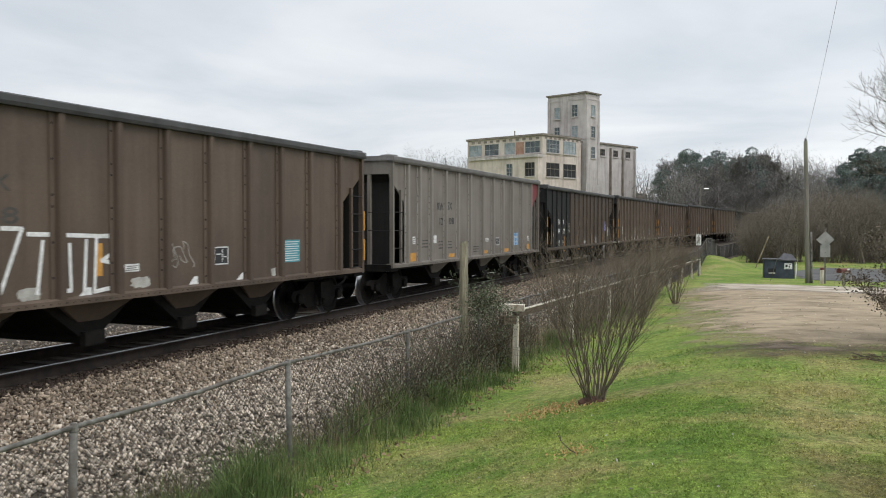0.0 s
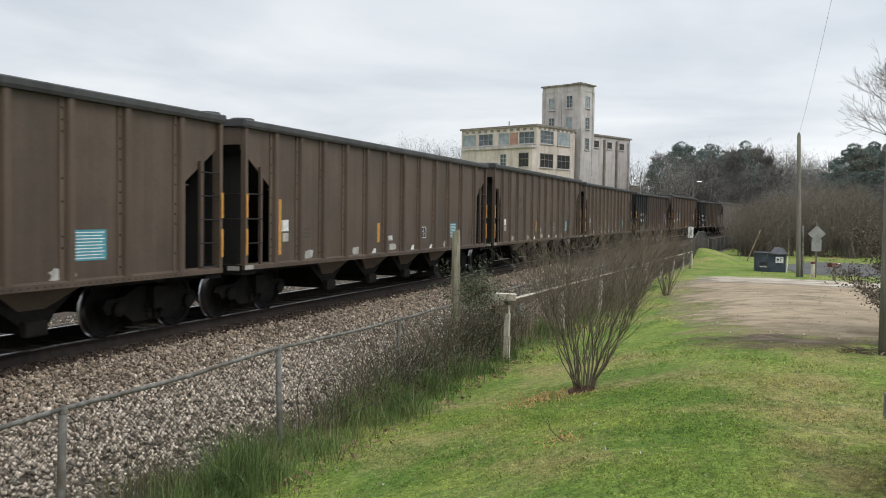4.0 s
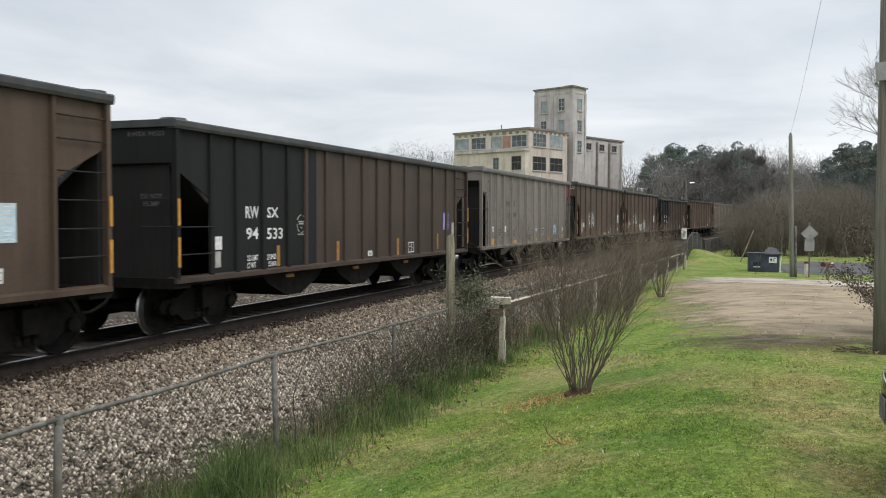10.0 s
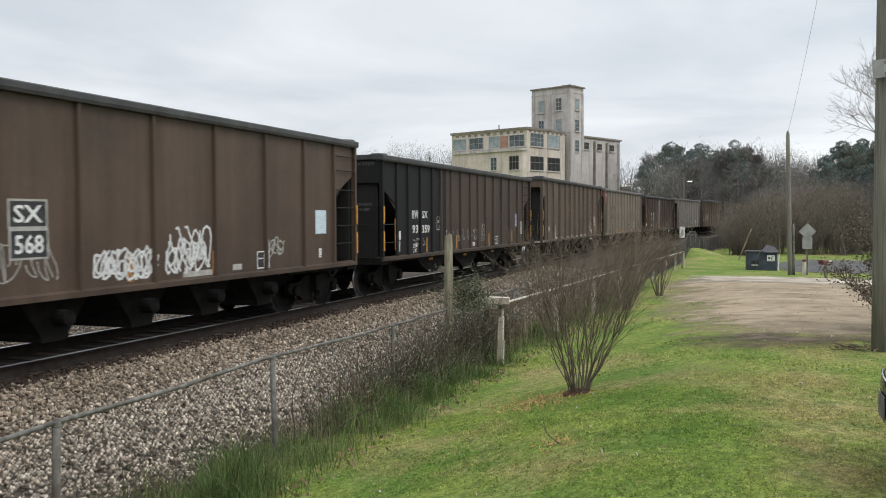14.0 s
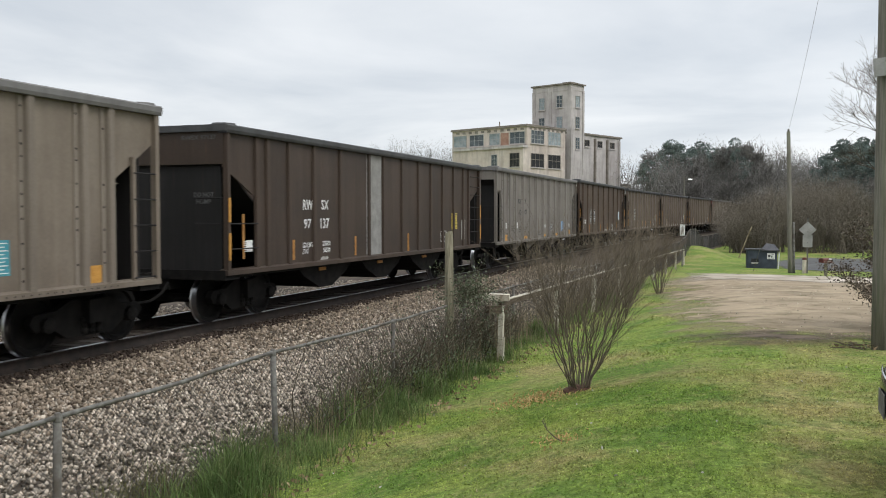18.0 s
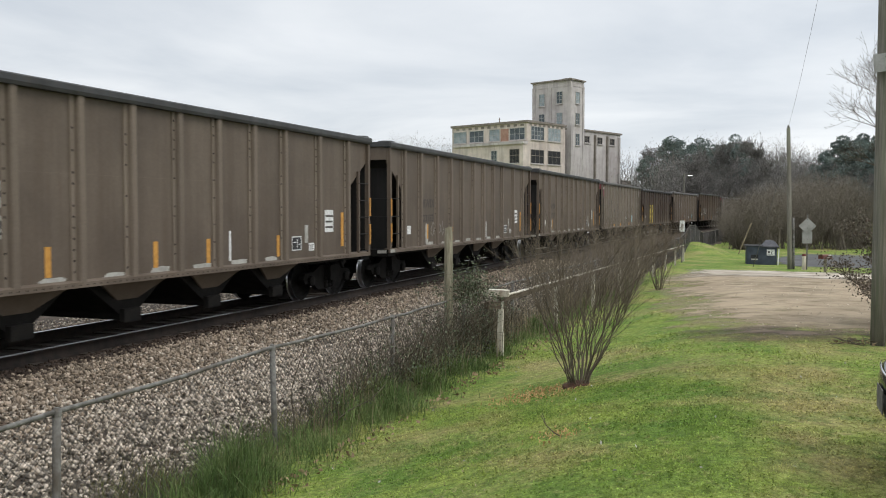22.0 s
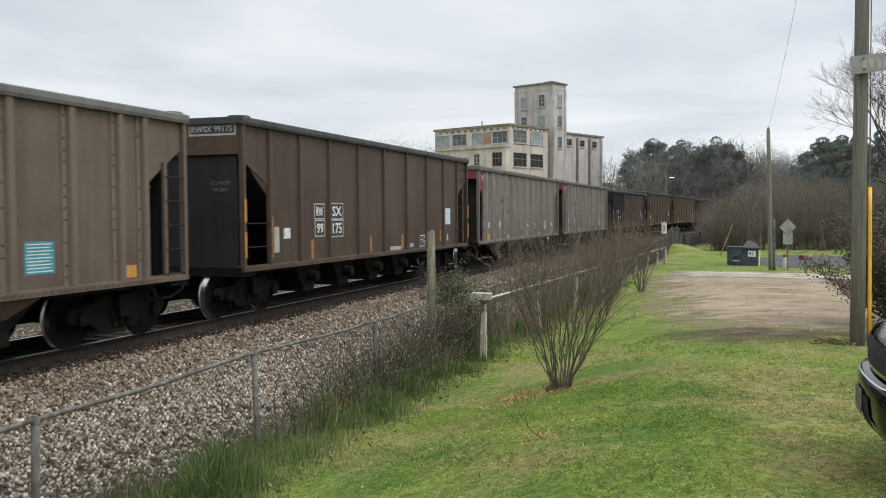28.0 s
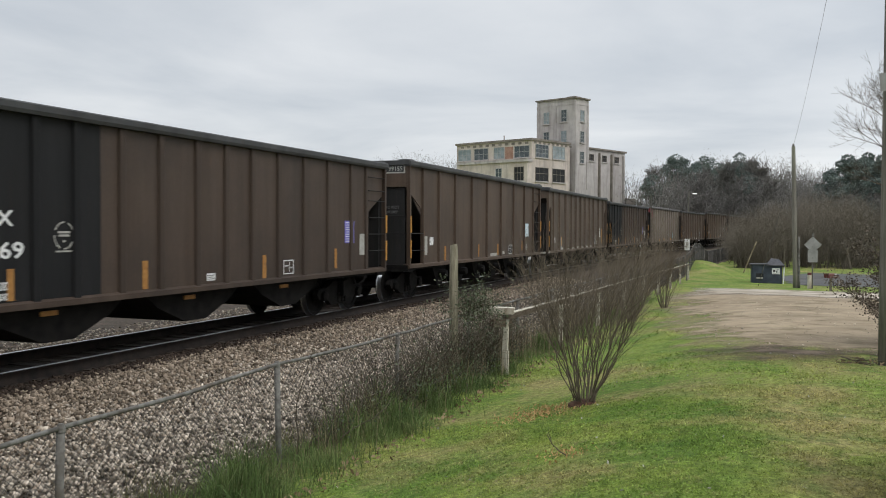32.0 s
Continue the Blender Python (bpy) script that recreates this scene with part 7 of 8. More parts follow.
def parked_car():
    """A dark sport-utility car whose front corner shows at the lawn's edge; it points to the tracks."""
    x, y = 2.75, 5.4
    z = ground_at(x + 1, y)
    th = thing("parked_car", "dark green sport-utility car parked on the lawn", "car", pose(x, y, z, 0, 0, 160))
    # local +x is forward, the nose at x = 0; +y the car's left side
    body = Geo()
    prof = [(-4.5, 0.45), (-4.55, 0.9), (-4.45, 1.05), (-4.3, 1.6), (-4.0, 1.72), (-1.9, 1.74), (-1.15, 1.12), (-0.75, 1.02), (-0.72, 0.9), (-0.7, 0.72), (-0.68, 0.45)]
    v, f = [], []
    widths = [0.86, 0.9, 0.88, 0.74, 0.66, 0.66, 0.84, 0.84, 0.82, 0.84, 0.84]
    n = len(prof)
    for s in (-1, 1):
        v += [(p[0], s * w, p[1]) for p, w in zip(prof, widths)]
    f = [tuple(range(n - 1, -1, -1)), tuple(range(n, 2 * n))] + [(i, (i + 1) % n, n + (i + 1) % n, n + i) for i in range(n)]
    body.add(v, f)
    part("body", body, M_CARBODY, th)

    def nose(levels, v0, v1, grow_=0.0, n=24):
        """A skin round the rounded nose: levels of (height, set-back), from v0 to v1 across the car."""
        g, m = Geo(), len(levels)
        for i in range(n + 1):
            v = v0 + (v1 - v0) * i / n
            q = abs(v) / 0.9
            for z, back in levels:
                g.v.append((0.06 - back - 0.12 * q ** 2 - 0.42 * max(q - 0.55, 0) ** 2 / 0.2 + grow_, v * (1 - 0.05 * back), z))
        for i in range(n):
            for j in range(m - 1):
                g.f.append((i * m + j, (i + 1) * m + j, (i + 1) * m + j + 1, i * m + j + 1))
        return g

    bumper = part("bumper", nose([(0.22, 0.25), (0.27, 0.12), (0.34, 0.05), (0.45, 0.01), (0.56, 0.0), (0.625, 0.012), (0.65, 0.035), (0.66, 0.10), (0.668, 0.2)], -0.9, 0.9), M_CARBODY, th, smooth=True)
    part("bumper_lip", nose([(0.644, 0.014), (0.65, 0.016), (0.653, 0.024)], -0.9, 0.9, 0.008), M_CHROME, bumper, smooth=True)
    part("intake", nose([(0.36, 0.035), (0.45, 0.005), (0.55, -0.004)], -0.3, 0.3, 0.004, 8), M_RUBBER, bumper)
    part("number_plate", Geo().box(0.066, 0.072, -0.14, 0.14, 0.42, 0.565), M_GALV, bumper)
    front = part("front_panel", nose([(0.64, 0.09), (0.70, 0.075), (0.8, 0.08), (0.88, 0.11), (0.94, 0.19), (0.985, 0.38), (1.02, 0.7)], -0.88, 0.88), M_CARBODY, th, smooth=True)
    part("grille", nose([(0.70, 0.07), (0.79, 0.072), (0.86, 0.09)], -0.42, 0.42, 0.008, 10), M_RUBBER, front)
    part("front_trim", nose([(0.675, 0.075), (0.69, 0.072), (0.70, 0.074)], -0.86, 0.86, 0.012), M_CHROME, front, smooth=True)
    for s in (-1, 1):
        lamp = part("headlight", nose([(0.715, 0.072), (0.8, 0.078), (0.86, 0.095), (0.9, 0.12)], s * 0.48, s * 0.86, 0.012, 10), M_RUBBER, th, smooth=True)
        part("lens", nose([(0.74, 0.07), (0.8, 0.075), (0.84, 0.085)], s * 0.53, s * 0.66, 0.02, 6), M_LAMPGLASS, lamp, smooth=True)
        part("lens", nose([(0.75, 0.07), (0.8, 0.075), (0.85, 0.088)], s * 0.7, s * 0.82, 0.02, 6), M_LAMPGLASS, lamp, smooth=True)
        part("side_window", Geo().box(-3.9, -1.75, s * 0.735 - 0.01, s * 0.735 + 0.01, 1.2, 1.6), M_GLASS, th)
        for xx in (-0.95, -3.6):
            w = part("wheel", Geo().lathe([(0.2, -0.11), (0.33, -0.11), (0.36, -0.07), (0.36, 0.07), (0.33, 0.11), (0.2, 0.11)], 24, "y"), M_RUBBER, th, at=(xx, s * 0.8, 0.36))
            part("rim", Geo().lathe([(0.05, -0.115), (0.2, -0.1), (0.22, 0.0), (0.2, 0.1), (0.05, 0.115)], 18, "y"), M_CHROME, w)
    part("windscreen", Geo().add([(-1.2, -0.74, 1.14), (-1.2, 0.74, 1.14), (-1.88, 0.62, 1.71), (-1.88, -0.62, 1.71), (-1.22, -0.74, 1.14), (-1.22, 0.74, 1.14), (-1.9, 0.62, 1.70), (-1.9, -0.62, 1.70)], [(0, 1, 2, 3), (4, 7, 6, 5), (0, 4, 5, 1), (2, 6, 7, 3), (1, 5, 6, 2), (0, 3, 7, 4)]), M_GLASS, th, at=(0.03, 0, 0.02))


parked_car()


# ---- the old mill across the tracks ----
def streaked(name, a, b, stain, scale=0.3):
    m, t, p = nodes_of(name)
    v = coords(t)
    streak = coords(t, (1.2, 1.2, 0.12))
    col = ramp(t, noise_tex(t, v, scale, 6, 0.6), a, b)
    col = mix(t, ramp(t, noise_tex(t, streak, 0.8, 6, 0.65), (0, 0, 0), (0.85, 0.85, 0.85), 0.48, 0.72), col, stain)
    col = mix(t, 0.4, col, ramp(t, noise_tex(t, v, 1.1, 5, 0.6), (0.72, 0.72, 0.72), (1.16, 1.16, 1.16), 0.3, 0.7), "MULTIPLY")
    link(t, col, p.inputs["Base Color"])
    p.inputs["Roughness"].default_value = 0.9
    p.inputs["Specular IOR Level"].default_value = 0.2
    return m


M_STUCCO = streaked("stained_stucco", (0.47, 0.40, 0.345), (0.60, 0.53, 0.47), (0.33, 0.285, 0.255))
M_CONCRETE = streaked("grey_concrete", (0.40, 0.365, 0.345), (0.50, 0.465, 0.445), (0.26, 0.238, 0.228))
M_COPING = surf("dark_coping", (0.15, 0.13, 0.11), (0.25, 0.22, 0.19), 0.8, 0.9)
M_BRICKWALL = surf("faded_brick", (0.28, 0.16, 0.115), (0.38, 0.235, 0.175), 1.2, 0.9)
M_FRAMEP = surf("old_window_frame", (0.30, 0.30, 0.28), (0.42, 0.42, 0.40), 3, 0.8)
# paler copy of the window glass, a sky reflection painted as its colour
M_SKYGLASS = surf("sky_tinted_pane", (0.16, 0.20, 0.21), (0.30, 0.34, 0.35), 0.9, 0.3, relief=0, spec=0.5)
E1, E2 = Vector((-0.742, 0.670, 0)), Vector((0.670, 0.742, 0))


def mill_window(th, o, along, out, u, z, w, h, kind, cols=3, rows=3):
    """A window on a wall: o a corner, along the wall's run, out its outward way."""
    m = Matrix((along, out, Vector((0, 0, 1)))).transposed().to_4x4()
    m.translation = o + along * u + Vector((0, 0, z))
    win = part("window", Geo().box(0, w, -0.35, 0.02, 0, h), M_DARK if kind == "dark" else M_SKYGLASS if kind == "pale" else M_GLASS, th, at=m)
    f, t = Geo(), 0.09
    for a in ((-t, 0, -t, h + t), (w, w + t, -t, h + t)):
        f.box(a[0], a[1], 0.0, 0.10, a[2], a[3])
    f.box(0, w, 0.0, 0.10, h, h + t)
    part("frame", f, M_FRAMEP if kind != "dark" else M_COPING, win)
    part("sill", Geo().box(-0.2, w + 0.2, 0.0, 0.22, -0.22, -0.0), M_CONCRETE, win)
    if kind != "dark":
        g = Geo()
        for k in range(1, cols):
            g.box(w * k / cols - 0.03, w * k / cols + 0.03, 0.02, 0.06, 0, h)
        for k in range(1, rows):
            g.box(0, w, 0.02, 0.055, h * k / rows - 0.03, h * k / rows + 0.03)
        part("glazing_grid", g, M_FRAMEP, win)
    else:
        g = Geo()
        for k in range(1, cols):
            g.box(w * k / cols - 0.03, w * k / cols + 0.03, 0.02, 0.05, 0, h)
        g.box(0, w, 0.02, 0.045, h * 0.55, h * 0.6)
        part("glazing_grid", g, M_COPING, win)


def oriented(o, a, b, la, lb, z0, z1):
    p = [o, o + a * la, o + a * la + b * lb, o + b * lb]
    v = [(q.x, q.y, z) for z in (z0, z1) for q in p]
    return Geo().add(v, [(3, 2, 1, 0), (4, 5, 6, 7), (0, 1, 5, 4), (1, 2, 6, 5), (2, 3, 7, 6), (3, 0, 4, 7)])


def mill():
    th = thing("mill_building", "derelict pale stucco mill with a square tower and broken windows", "factory")
    W0 = Vector((15.4, 165.6, 0))
    fr, lf = -E1, -E2           # outward ways of the front and the long left wall
    part("wing", oriented(W0, E1, E2, 18.7, 12.5, -1.2, 18.75), M_STUCCO, th)
    part("wing_coping", oriented(W0 + fr * 0.25 + lf * 0.25, E1, E2, 19.2, 12.9, 18.55, 18.95), M_COPING, th)
    part("annex", oriented(W0 + lf * 1.3, E1, E2, 17.0, 1.32, -1.2, 14.5), M_STUCCO, th)
    part("annex_cornice", oriented(W0 + lf * 1.6 + fr * 0.2, E1, E2, 17.6, 1.6, 14.5, 15.0), M_CONCRETE, th)
    T0 = W0 + E2 * 14.2 + fr * 0.12
    tower = part("tower", oriented(T0, E1, E2, 9.4, 4.7, -1.2, 28.0), M_CONCRETE, th)
    part("tower_coping", oriented(T0 + fr * 0.3 + lf * 0.3, E1, E2, 10.0, 5.3, 27.95, 28.22), M_COPING, th)
    part("tower_cap", oriented(T0 + E1 * 0.3 + E2 * 0.3, E1, E2, 2.0, 2.2, 28.22, 28.42), M_COPING, th)
    part("belt_course", oriented(T0 + fr * 0.06 + lf * 0.06, E1, E2, 9.52, 4.82, 26.75, 27.0), M_CONCRETE, th)
    B0 = W0 + E2 * 18.5
    part("silo_block", oriented(B0 + E2 * 0.45, E1, E2, 9.0, 14.3, -1.2, 18.2), M_CONCRETE, th)
    part("silo_coping", oriented(B0 + E2 * 0.45 + fr * 0.3, E1, E2, 9.4, 14.6, 18.2, 18.55), M_COPING, th)
    for k, u in enumerate((4.3, 9.0, 13.75)):
        part("pilaster", oriented(B0 + E2 * u + fr * 0.45, E1, E2, 0.5, 0.35, -1.2, 17.6), M_COPING if k < 2 else M_CONCRETE, th)
    for u in (0.9, 5.8, 10.6):
        mill_window(th, B0, E2, fr, u, 15.9, 1.6, 1.25, "dark")
    for u, kind in ((1.2, "glass"), (6.7, "pale")):
        mill_window(th, W0, E2, fr, u, 15.5, 4.0, 2.35, kind, 4, 3)
        mill_window(th, W0, E2, fr, u, 11.0, 4.0, 2.5, "dark")
    for u, w, kind in ((0.6, 3.4, "glass"), (6.6, 2.4, "pale"), (10.6, 3.4, "glass"), (15.0, 3.2, "pale")):
        mill_window(th, W0, E1, lf, u, 15.45, w, 2.1, kind, 3, 2)
    part("brick_panel", oriented(W0 + E1 * 4.4 + lf * 0.03, E1, E2, 1.9, 0.05, 15.3, 17.6), M_BRICKWALL, th)
    mill_window(th, W0 + lf * 1.3, E1, lf, 0.9, 11.0, 2.1, 2.5, "dark")
    mill_window(th, W0 + lf * 1.3, E1, lf, 6.2, 11.1, 1.3, 2.3, "glass", 2, 3)
    for u, z, kind in ((2.1, 23.5, "glass"), (2.1, 19.3, "pale"), (6.4, 23.3, "pale"), (6.4, 19.3, "glass")):
        mill_window(th, T0, E1, lf, u, z, 1.25, 2.3, kind, 2, 3)
    for z in (23.5, 19.3, 15.2):
        mill_window(th, T0, E2, fr, 1.7, z, 1.3, 2.2, "glass" if z < 20 else "pale", 2, 3)
    # flat piers that frame the tower bays
    for u in (0.0, 4.6, 8.75):
        part("pier", oriented(T0 + E1 * u + lf * 0.12, E1, E2, 0.65, 0.125, 18.9, 26.75), M_CONCRETE, th)
    for u in (0.0, 4.1):
        part("pier", oriented(T0 + E2 * u + fr * 0.12, E1, E2, 0.125, 0.6, 10.0, 26.75), M_CONCRETE, th)
    # small vents and rust stains under the wing parapet
    for k in range(9):
        part("vent", oriented(W0 + E2 * (0.7 + 1.45 * k) + fr * 0.03, E1, E2, 0.05, 0.75, 18.0, 18.4), M_COPING, th)
    for k in range(11):
        part("vent", oriented(W0 + E1 * (0.8 + 1.6 * k) + lf * 0.03, E1, E2, 0.8, 0.05, 17.9, 18.35), M_COPING, th)
    part("roof_pipe", Geo().tube([tuple(W0 + E1 * 9 + E2 * 3 + Vector((0, 0, z))) for z in (18.5, 20.2)], 0.12, 6), M_COPING, th)
    part("low_shed", oriented(B0 + E2 * 14.2 + fr * 0.2, E1, E2, 6.0, 5.0, -1.2, 8.6), M_COPING, th)


mill()

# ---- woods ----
# twig, pine and depths colours are paled and greyed to paint in distance haze
M_TWIG = surf("hazy_bare_wood", (0.135, 0.127, 0.118), (0.21, 0.198, 0.185), 0.25, 0.95, relief=0, spec=0.1, island=0.3)
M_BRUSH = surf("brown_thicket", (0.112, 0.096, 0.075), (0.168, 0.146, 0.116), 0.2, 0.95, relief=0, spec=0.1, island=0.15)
M_PINE = surf("hazy_pine_needles", (0.12, 0.155, 0.145), (0.19, 0.225, 0.20), 0.6, 0.85, relief=0, spec=0.15, island=0.3)
M_DARKWOOD = surf("hazy_wood_depths", (0.135, 0.14, 0.13), (0.21, 0.21, 0.195), 0.15, 0.95, relief=0, spec=0.1, island=0.4)


def grow(rnd, p, d, length, r, depth, out, forks=3, up=0.25, wild=0.35):
    """A limb and its forks as line pieces (from, to, radius, radius)."""
    n = 4 if depth > 1 else 2
    for k in range(n):
        d = (d + Vector((rnd.gauss(0, wild), rnd.gauss(0, wild), rnd.gauss(0, wild * 0.6) + up * 0.3)) * 0.4).normalized()
        q = p + d * length / n
        r1 = r * (1 - 0.5 / n)
        out.append((p, q, r, r1))
        p, r = q, r1
        if depth > 0 and k >= (1 if n > 2 else 0):
            for _ in range(forks if k == n - 1 else max(1, forks - 1)):
                dd = (d + Vector((rnd.gauss(0, 0.65), rnd.gauss(0, 0.65), rnd.gauss(up, 0.4)))).normalized()
                grow(rnd, p, dd, length * rnd.uniform(0.45, 0.7), r * 0.55, depth - 1, out, forks, up, wild)


def limbs_mesh(name, segs, material, sides=3, thick=0.0):
    """Line pieces as thin tapered prisms, in one mesh."""
    p = np.array([tuple(s[0]) for s in segs])
    q = np.array([tuple(s[1]) for s in segs])
    r0, r1 = np.maximum(np.array([s[2] for s in segs]), thick), np.maximum(np.array([s[3] for s in segs]), thick)
    d = q - p
    d /= np.maximum(np.linalg.norm(d, axis=1, keepdims=True), 1e-9)
    ref = np.where(np.abs(d[:, 2:3]) < 0.9, np.array([[0.1, 0.2, 1.0]]), np.array([[1.0, 0.1, 0.0]]))
    a = np.cross(d, ref)
    a /= np.linalg.norm(a, axis=1, keepdims=True)
    b = np.cross(d, a)
    ring = [np.cos(2 * np.pi * k / sides) * a + np.sin(2 * np.pi * k / sides) * b for k in range(sides)]
    v = np.stack([p + c * r0[:, None] for c in ring] + [q + c * r1[:, None] for c in ring], 1).reshape(-1, 3)
    n = np.arange(len(segs))[:, None] * 2 * sides
    f = np.concatenate([n + [k, (k + 1) % sides, sides + (k + 1) % sides, sides + k] for k in range(sides)], 1).reshape(-1, 4)
    return mesh_np(name, v, f, material)


def bare_tree(x, y, h, seed, label, spread=1.0, depth=4, thick=0.012, group="bare trees", wood=None, first=2):
    wood = wood or M_TWIG
    rnd = random.Random(seed)
    z = ground_at(x, y)
    th = thing("bare_tree", label, "tree", pose(x, y, z - 0.2), group)
    trunk, crown = [], []
    p, d, r = Vector((0, 0, 0)), Vector((rnd.gauss(0, 0.05), rnd.gauss(0, 0.05), 1)).normalized(), h * 0.018
    n = 7
    for k in range(n):
        d = (d + Vector((rnd.gauss(0, 0.07), rnd.gauss(0, 0.07), 0.1))).normalized()
        q = p + d * h * 0.62 / n
        trunk.append((p, q, r, r * 0.9))
        p, r = q, r * 0.9
        if k >= first:
            for _ in range(2):
                a = rnd.uniform(0, 6.283)
                dd = Vector((math.cos(a) * spread, math.sin(a) * spread, rnd.uniform(0.35, 1.0))).normalized()
                grow(rnd, p, dd, h * rnd.uniform(0.16, 0.27), r * 0.55, depth - 1, crown, 3, 0.25)
    grow(rnd, p, d, h * 0.24, r * 0.8, depth, crown, 3, 0.3)
    part("trunk", limbs_mesh("trunk", trunk, wood, 7), None, th)
    part("crown", limbs_mesh("crown", crown, wood, 3, thick), None, th)


def ray_xy(px, d):
    """Ground place seen at a bearing (0 mid-view at rest, 784 the half width) at a depth."""
    return (px - 784) / 1561 * d, d


def height_to(y, d, z):
    """Height of a thing on ground z at depth d whose top stands y over the horizon, in 1/1561 of the depth."""
    return 2.08 + y / 1561 * d - z


def pine(x, y, h, seed, low=0.7, label="green pine with a clustered rounded crown, paled in colour for haze"):
    rnd, rg = random.Random(seed), np.random.RandomState(seed)
    z = ground_at(x, y)
    th = thing("pine_tree", label, "tree", pose(x, y, z - 0.2), "pines in the woods")
    trunk = [(Vector((0, 0, 0)), Vector((0.1, 0, h * 0.5)), h * 0.014, h * 0.011), (Vector((0.1, 0, h * 0.5)), Vector((0, 0.1, h * 0.95)), h * 0.011, h * 0.004)]
    limbs, pts = [], []
    for k in range(int(24 + 26 * (0.7 - low))):
        f = 1.0 if k == 0 else rnd.uniform(low, 0.98)
        a = rnd.uniform(0, 6.283)
        q = (f - low) / (1 - low)
        L = h * (0.04 + (0.19 if low > 0.5 else 0.2) * (1 - q) ** 0.6 * min(1, 0.45 + 2.2 * q)) * rnd.uniform(0.35, 1.1)
        p = Vector((0.05, 0.05, h * f * 0.93))
        e = p + Vector((math.cos(a) * L, math.sin(a) * L, rnd.uniform(0.0, 0.05) * h))
        limbs.append((p, e, 0.06, 0.02))
        w = h * rnd.uniform(0.03, 0.06)
        c = rg.normal(size=(330, 3))
        c *= (rg.uniform(0.3, 1, (330, 1)) ** 0.5) / np.linalg.norm(c, axis=1, keepdims=True)
        pts.append(np.array(e) + c * np.array([w * 1.35, w * 1.35, w * 0.8]))
    part("trunk", limbs_mesh("trunk", trunk, M_TWIG, 7), None, th)
    part("limb_frame", limbs_mesh("limb_frame", limbs, M_TWIG, 4), None, th)
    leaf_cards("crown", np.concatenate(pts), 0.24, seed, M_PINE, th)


def clear_of_track(x, y, room=7.0):
    s, a = track_coords(np.asarray(x, float), np.asarray(y, float))
    return np.abs(a) > room


class Twigs:
    """Gathers bare wood, stem by stem, as arrays of tapered pieces."""

    def __init__(self, seed):
        self.rg, self.out = np.random.RandomState(seed), []

    def put(self, p, q, r0, r1):
        self.out.append(np.concatenate([p, q, np.broadcast_to(r0, (len(p), 1)), np.broadcast_to(r1, (len(p), 1))], 1))

    def plant(self, x, y, h, width, twigs, length, thin, stems=1, base=0.42):
        """One bare tree or bush: stems, limbs that reach into the crown, and the fine twigs of the crown."""
        rg = self.rg
        z = ground_at(x, y) - 0.1
        foot = np.array([x, y, z])
        mid = foot + np.array([rg.normal(0, 0.03) * h, rg.normal(0, 0.03) * h, h * base])
        c, rad = foot + np.array([0, 0, h * (base + 1) / 2]), np.array([width, width, h * (1 - base) / 2])
        if stems == 1:
            self.put(foot[None], mid[None], h * 0.013, h * 0.009)
        n = max(9, int(twigs / 22))
        u = rg.normal(size=(n, 3))
        u /= np.linalg.norm(u, axis=1, keepdims=True)
        tip = c + u * rad * rg.uniform(0.55, 1.0, (n, 1))
        if stems == 1:
            start = mid + (np.array([0, 0, 1]) * h * 0.3) * rg.uniform(-0.2, 1, (n, 1)) * [[0, 0, 1]]
        else:
            start = foot + rg.normal(0, 0.25 * width, (n, 3)) * [[1, 1, 0]]
        bend = (start + tip) / 2 + rg.normal(0, 0.05 * h, (n, 3)) + [[0, 0, 0.04 * h]]
        r = thin * 2.4
        self.put(start, bend, r * 1.5, r)
        self.put(bend, tip, r, thin)
        u = rg.normal(size=(twigs, 3))
        u /= np.linalg.norm(u, axis=1, keepdims=True)
        lump = 1 + 0.16 * np.sin(5 * u[:, :1] + 3 * u[:, 2:] + x) + 0.12 * np.sin(7 * u[:, 1:2] + y)
        p = c + u * rad * lump * rg.uniform(0.12, 1, (twigs, 1)) ** 0.45
        d = u * 0.5 + rg.normal(0, 0.5, (twigs, 3)) + [[0, 0, 0.3]]
        d /= np.linalg.norm(d, axis=1, keepdims=True)
        self.put(p, p + d * length * rg.uniform(0.4, 1.3, (twigs, 1)), thin, thin * 0.5)

    def object(self, name, material, label, category):
        a = np.concatenate(self.out)
        p, q, r0, r1 = a[:, :3], a[:, 3:6], a[:, 6:7], a[:, 7:8]
        d = q - p
        d /= np.maximum(np.linalg.norm(d, axis=1, keepdims=True), 1e-9)
        ref = np.where(np.abs(d[:, 2:3]) < 0.9, np.array([[0.1, 0.2, 1.0]]), np.array([[1.0, 0.1, 0.0]]))
        e = np.cross(d, ref)
        e /= np.linalg.norm(e, axis=1, keepdims=True)
        b = np.cross(d, e)
        ring = [np.cos(2 * np.pi * k / 3) * e + np.sin(2 * np.pi * k / 3) * b for k in range(3)]
        v = np.stack([p + c * r0 for c in ring] + [q + c * r1 for c in ring], 1).reshape(-1, 3)
        n = np.arange(len(a))[:, None] * 6
        f = np.concatenate([n + [k, (k + 1) % 3, 3 + (k + 1) % 3, 3 + k] for k in range(3)], 1).reshape(-1, 4)
        tagged(new(name, mesh_np(name, v, f, material)), label, category, kind="stuff")


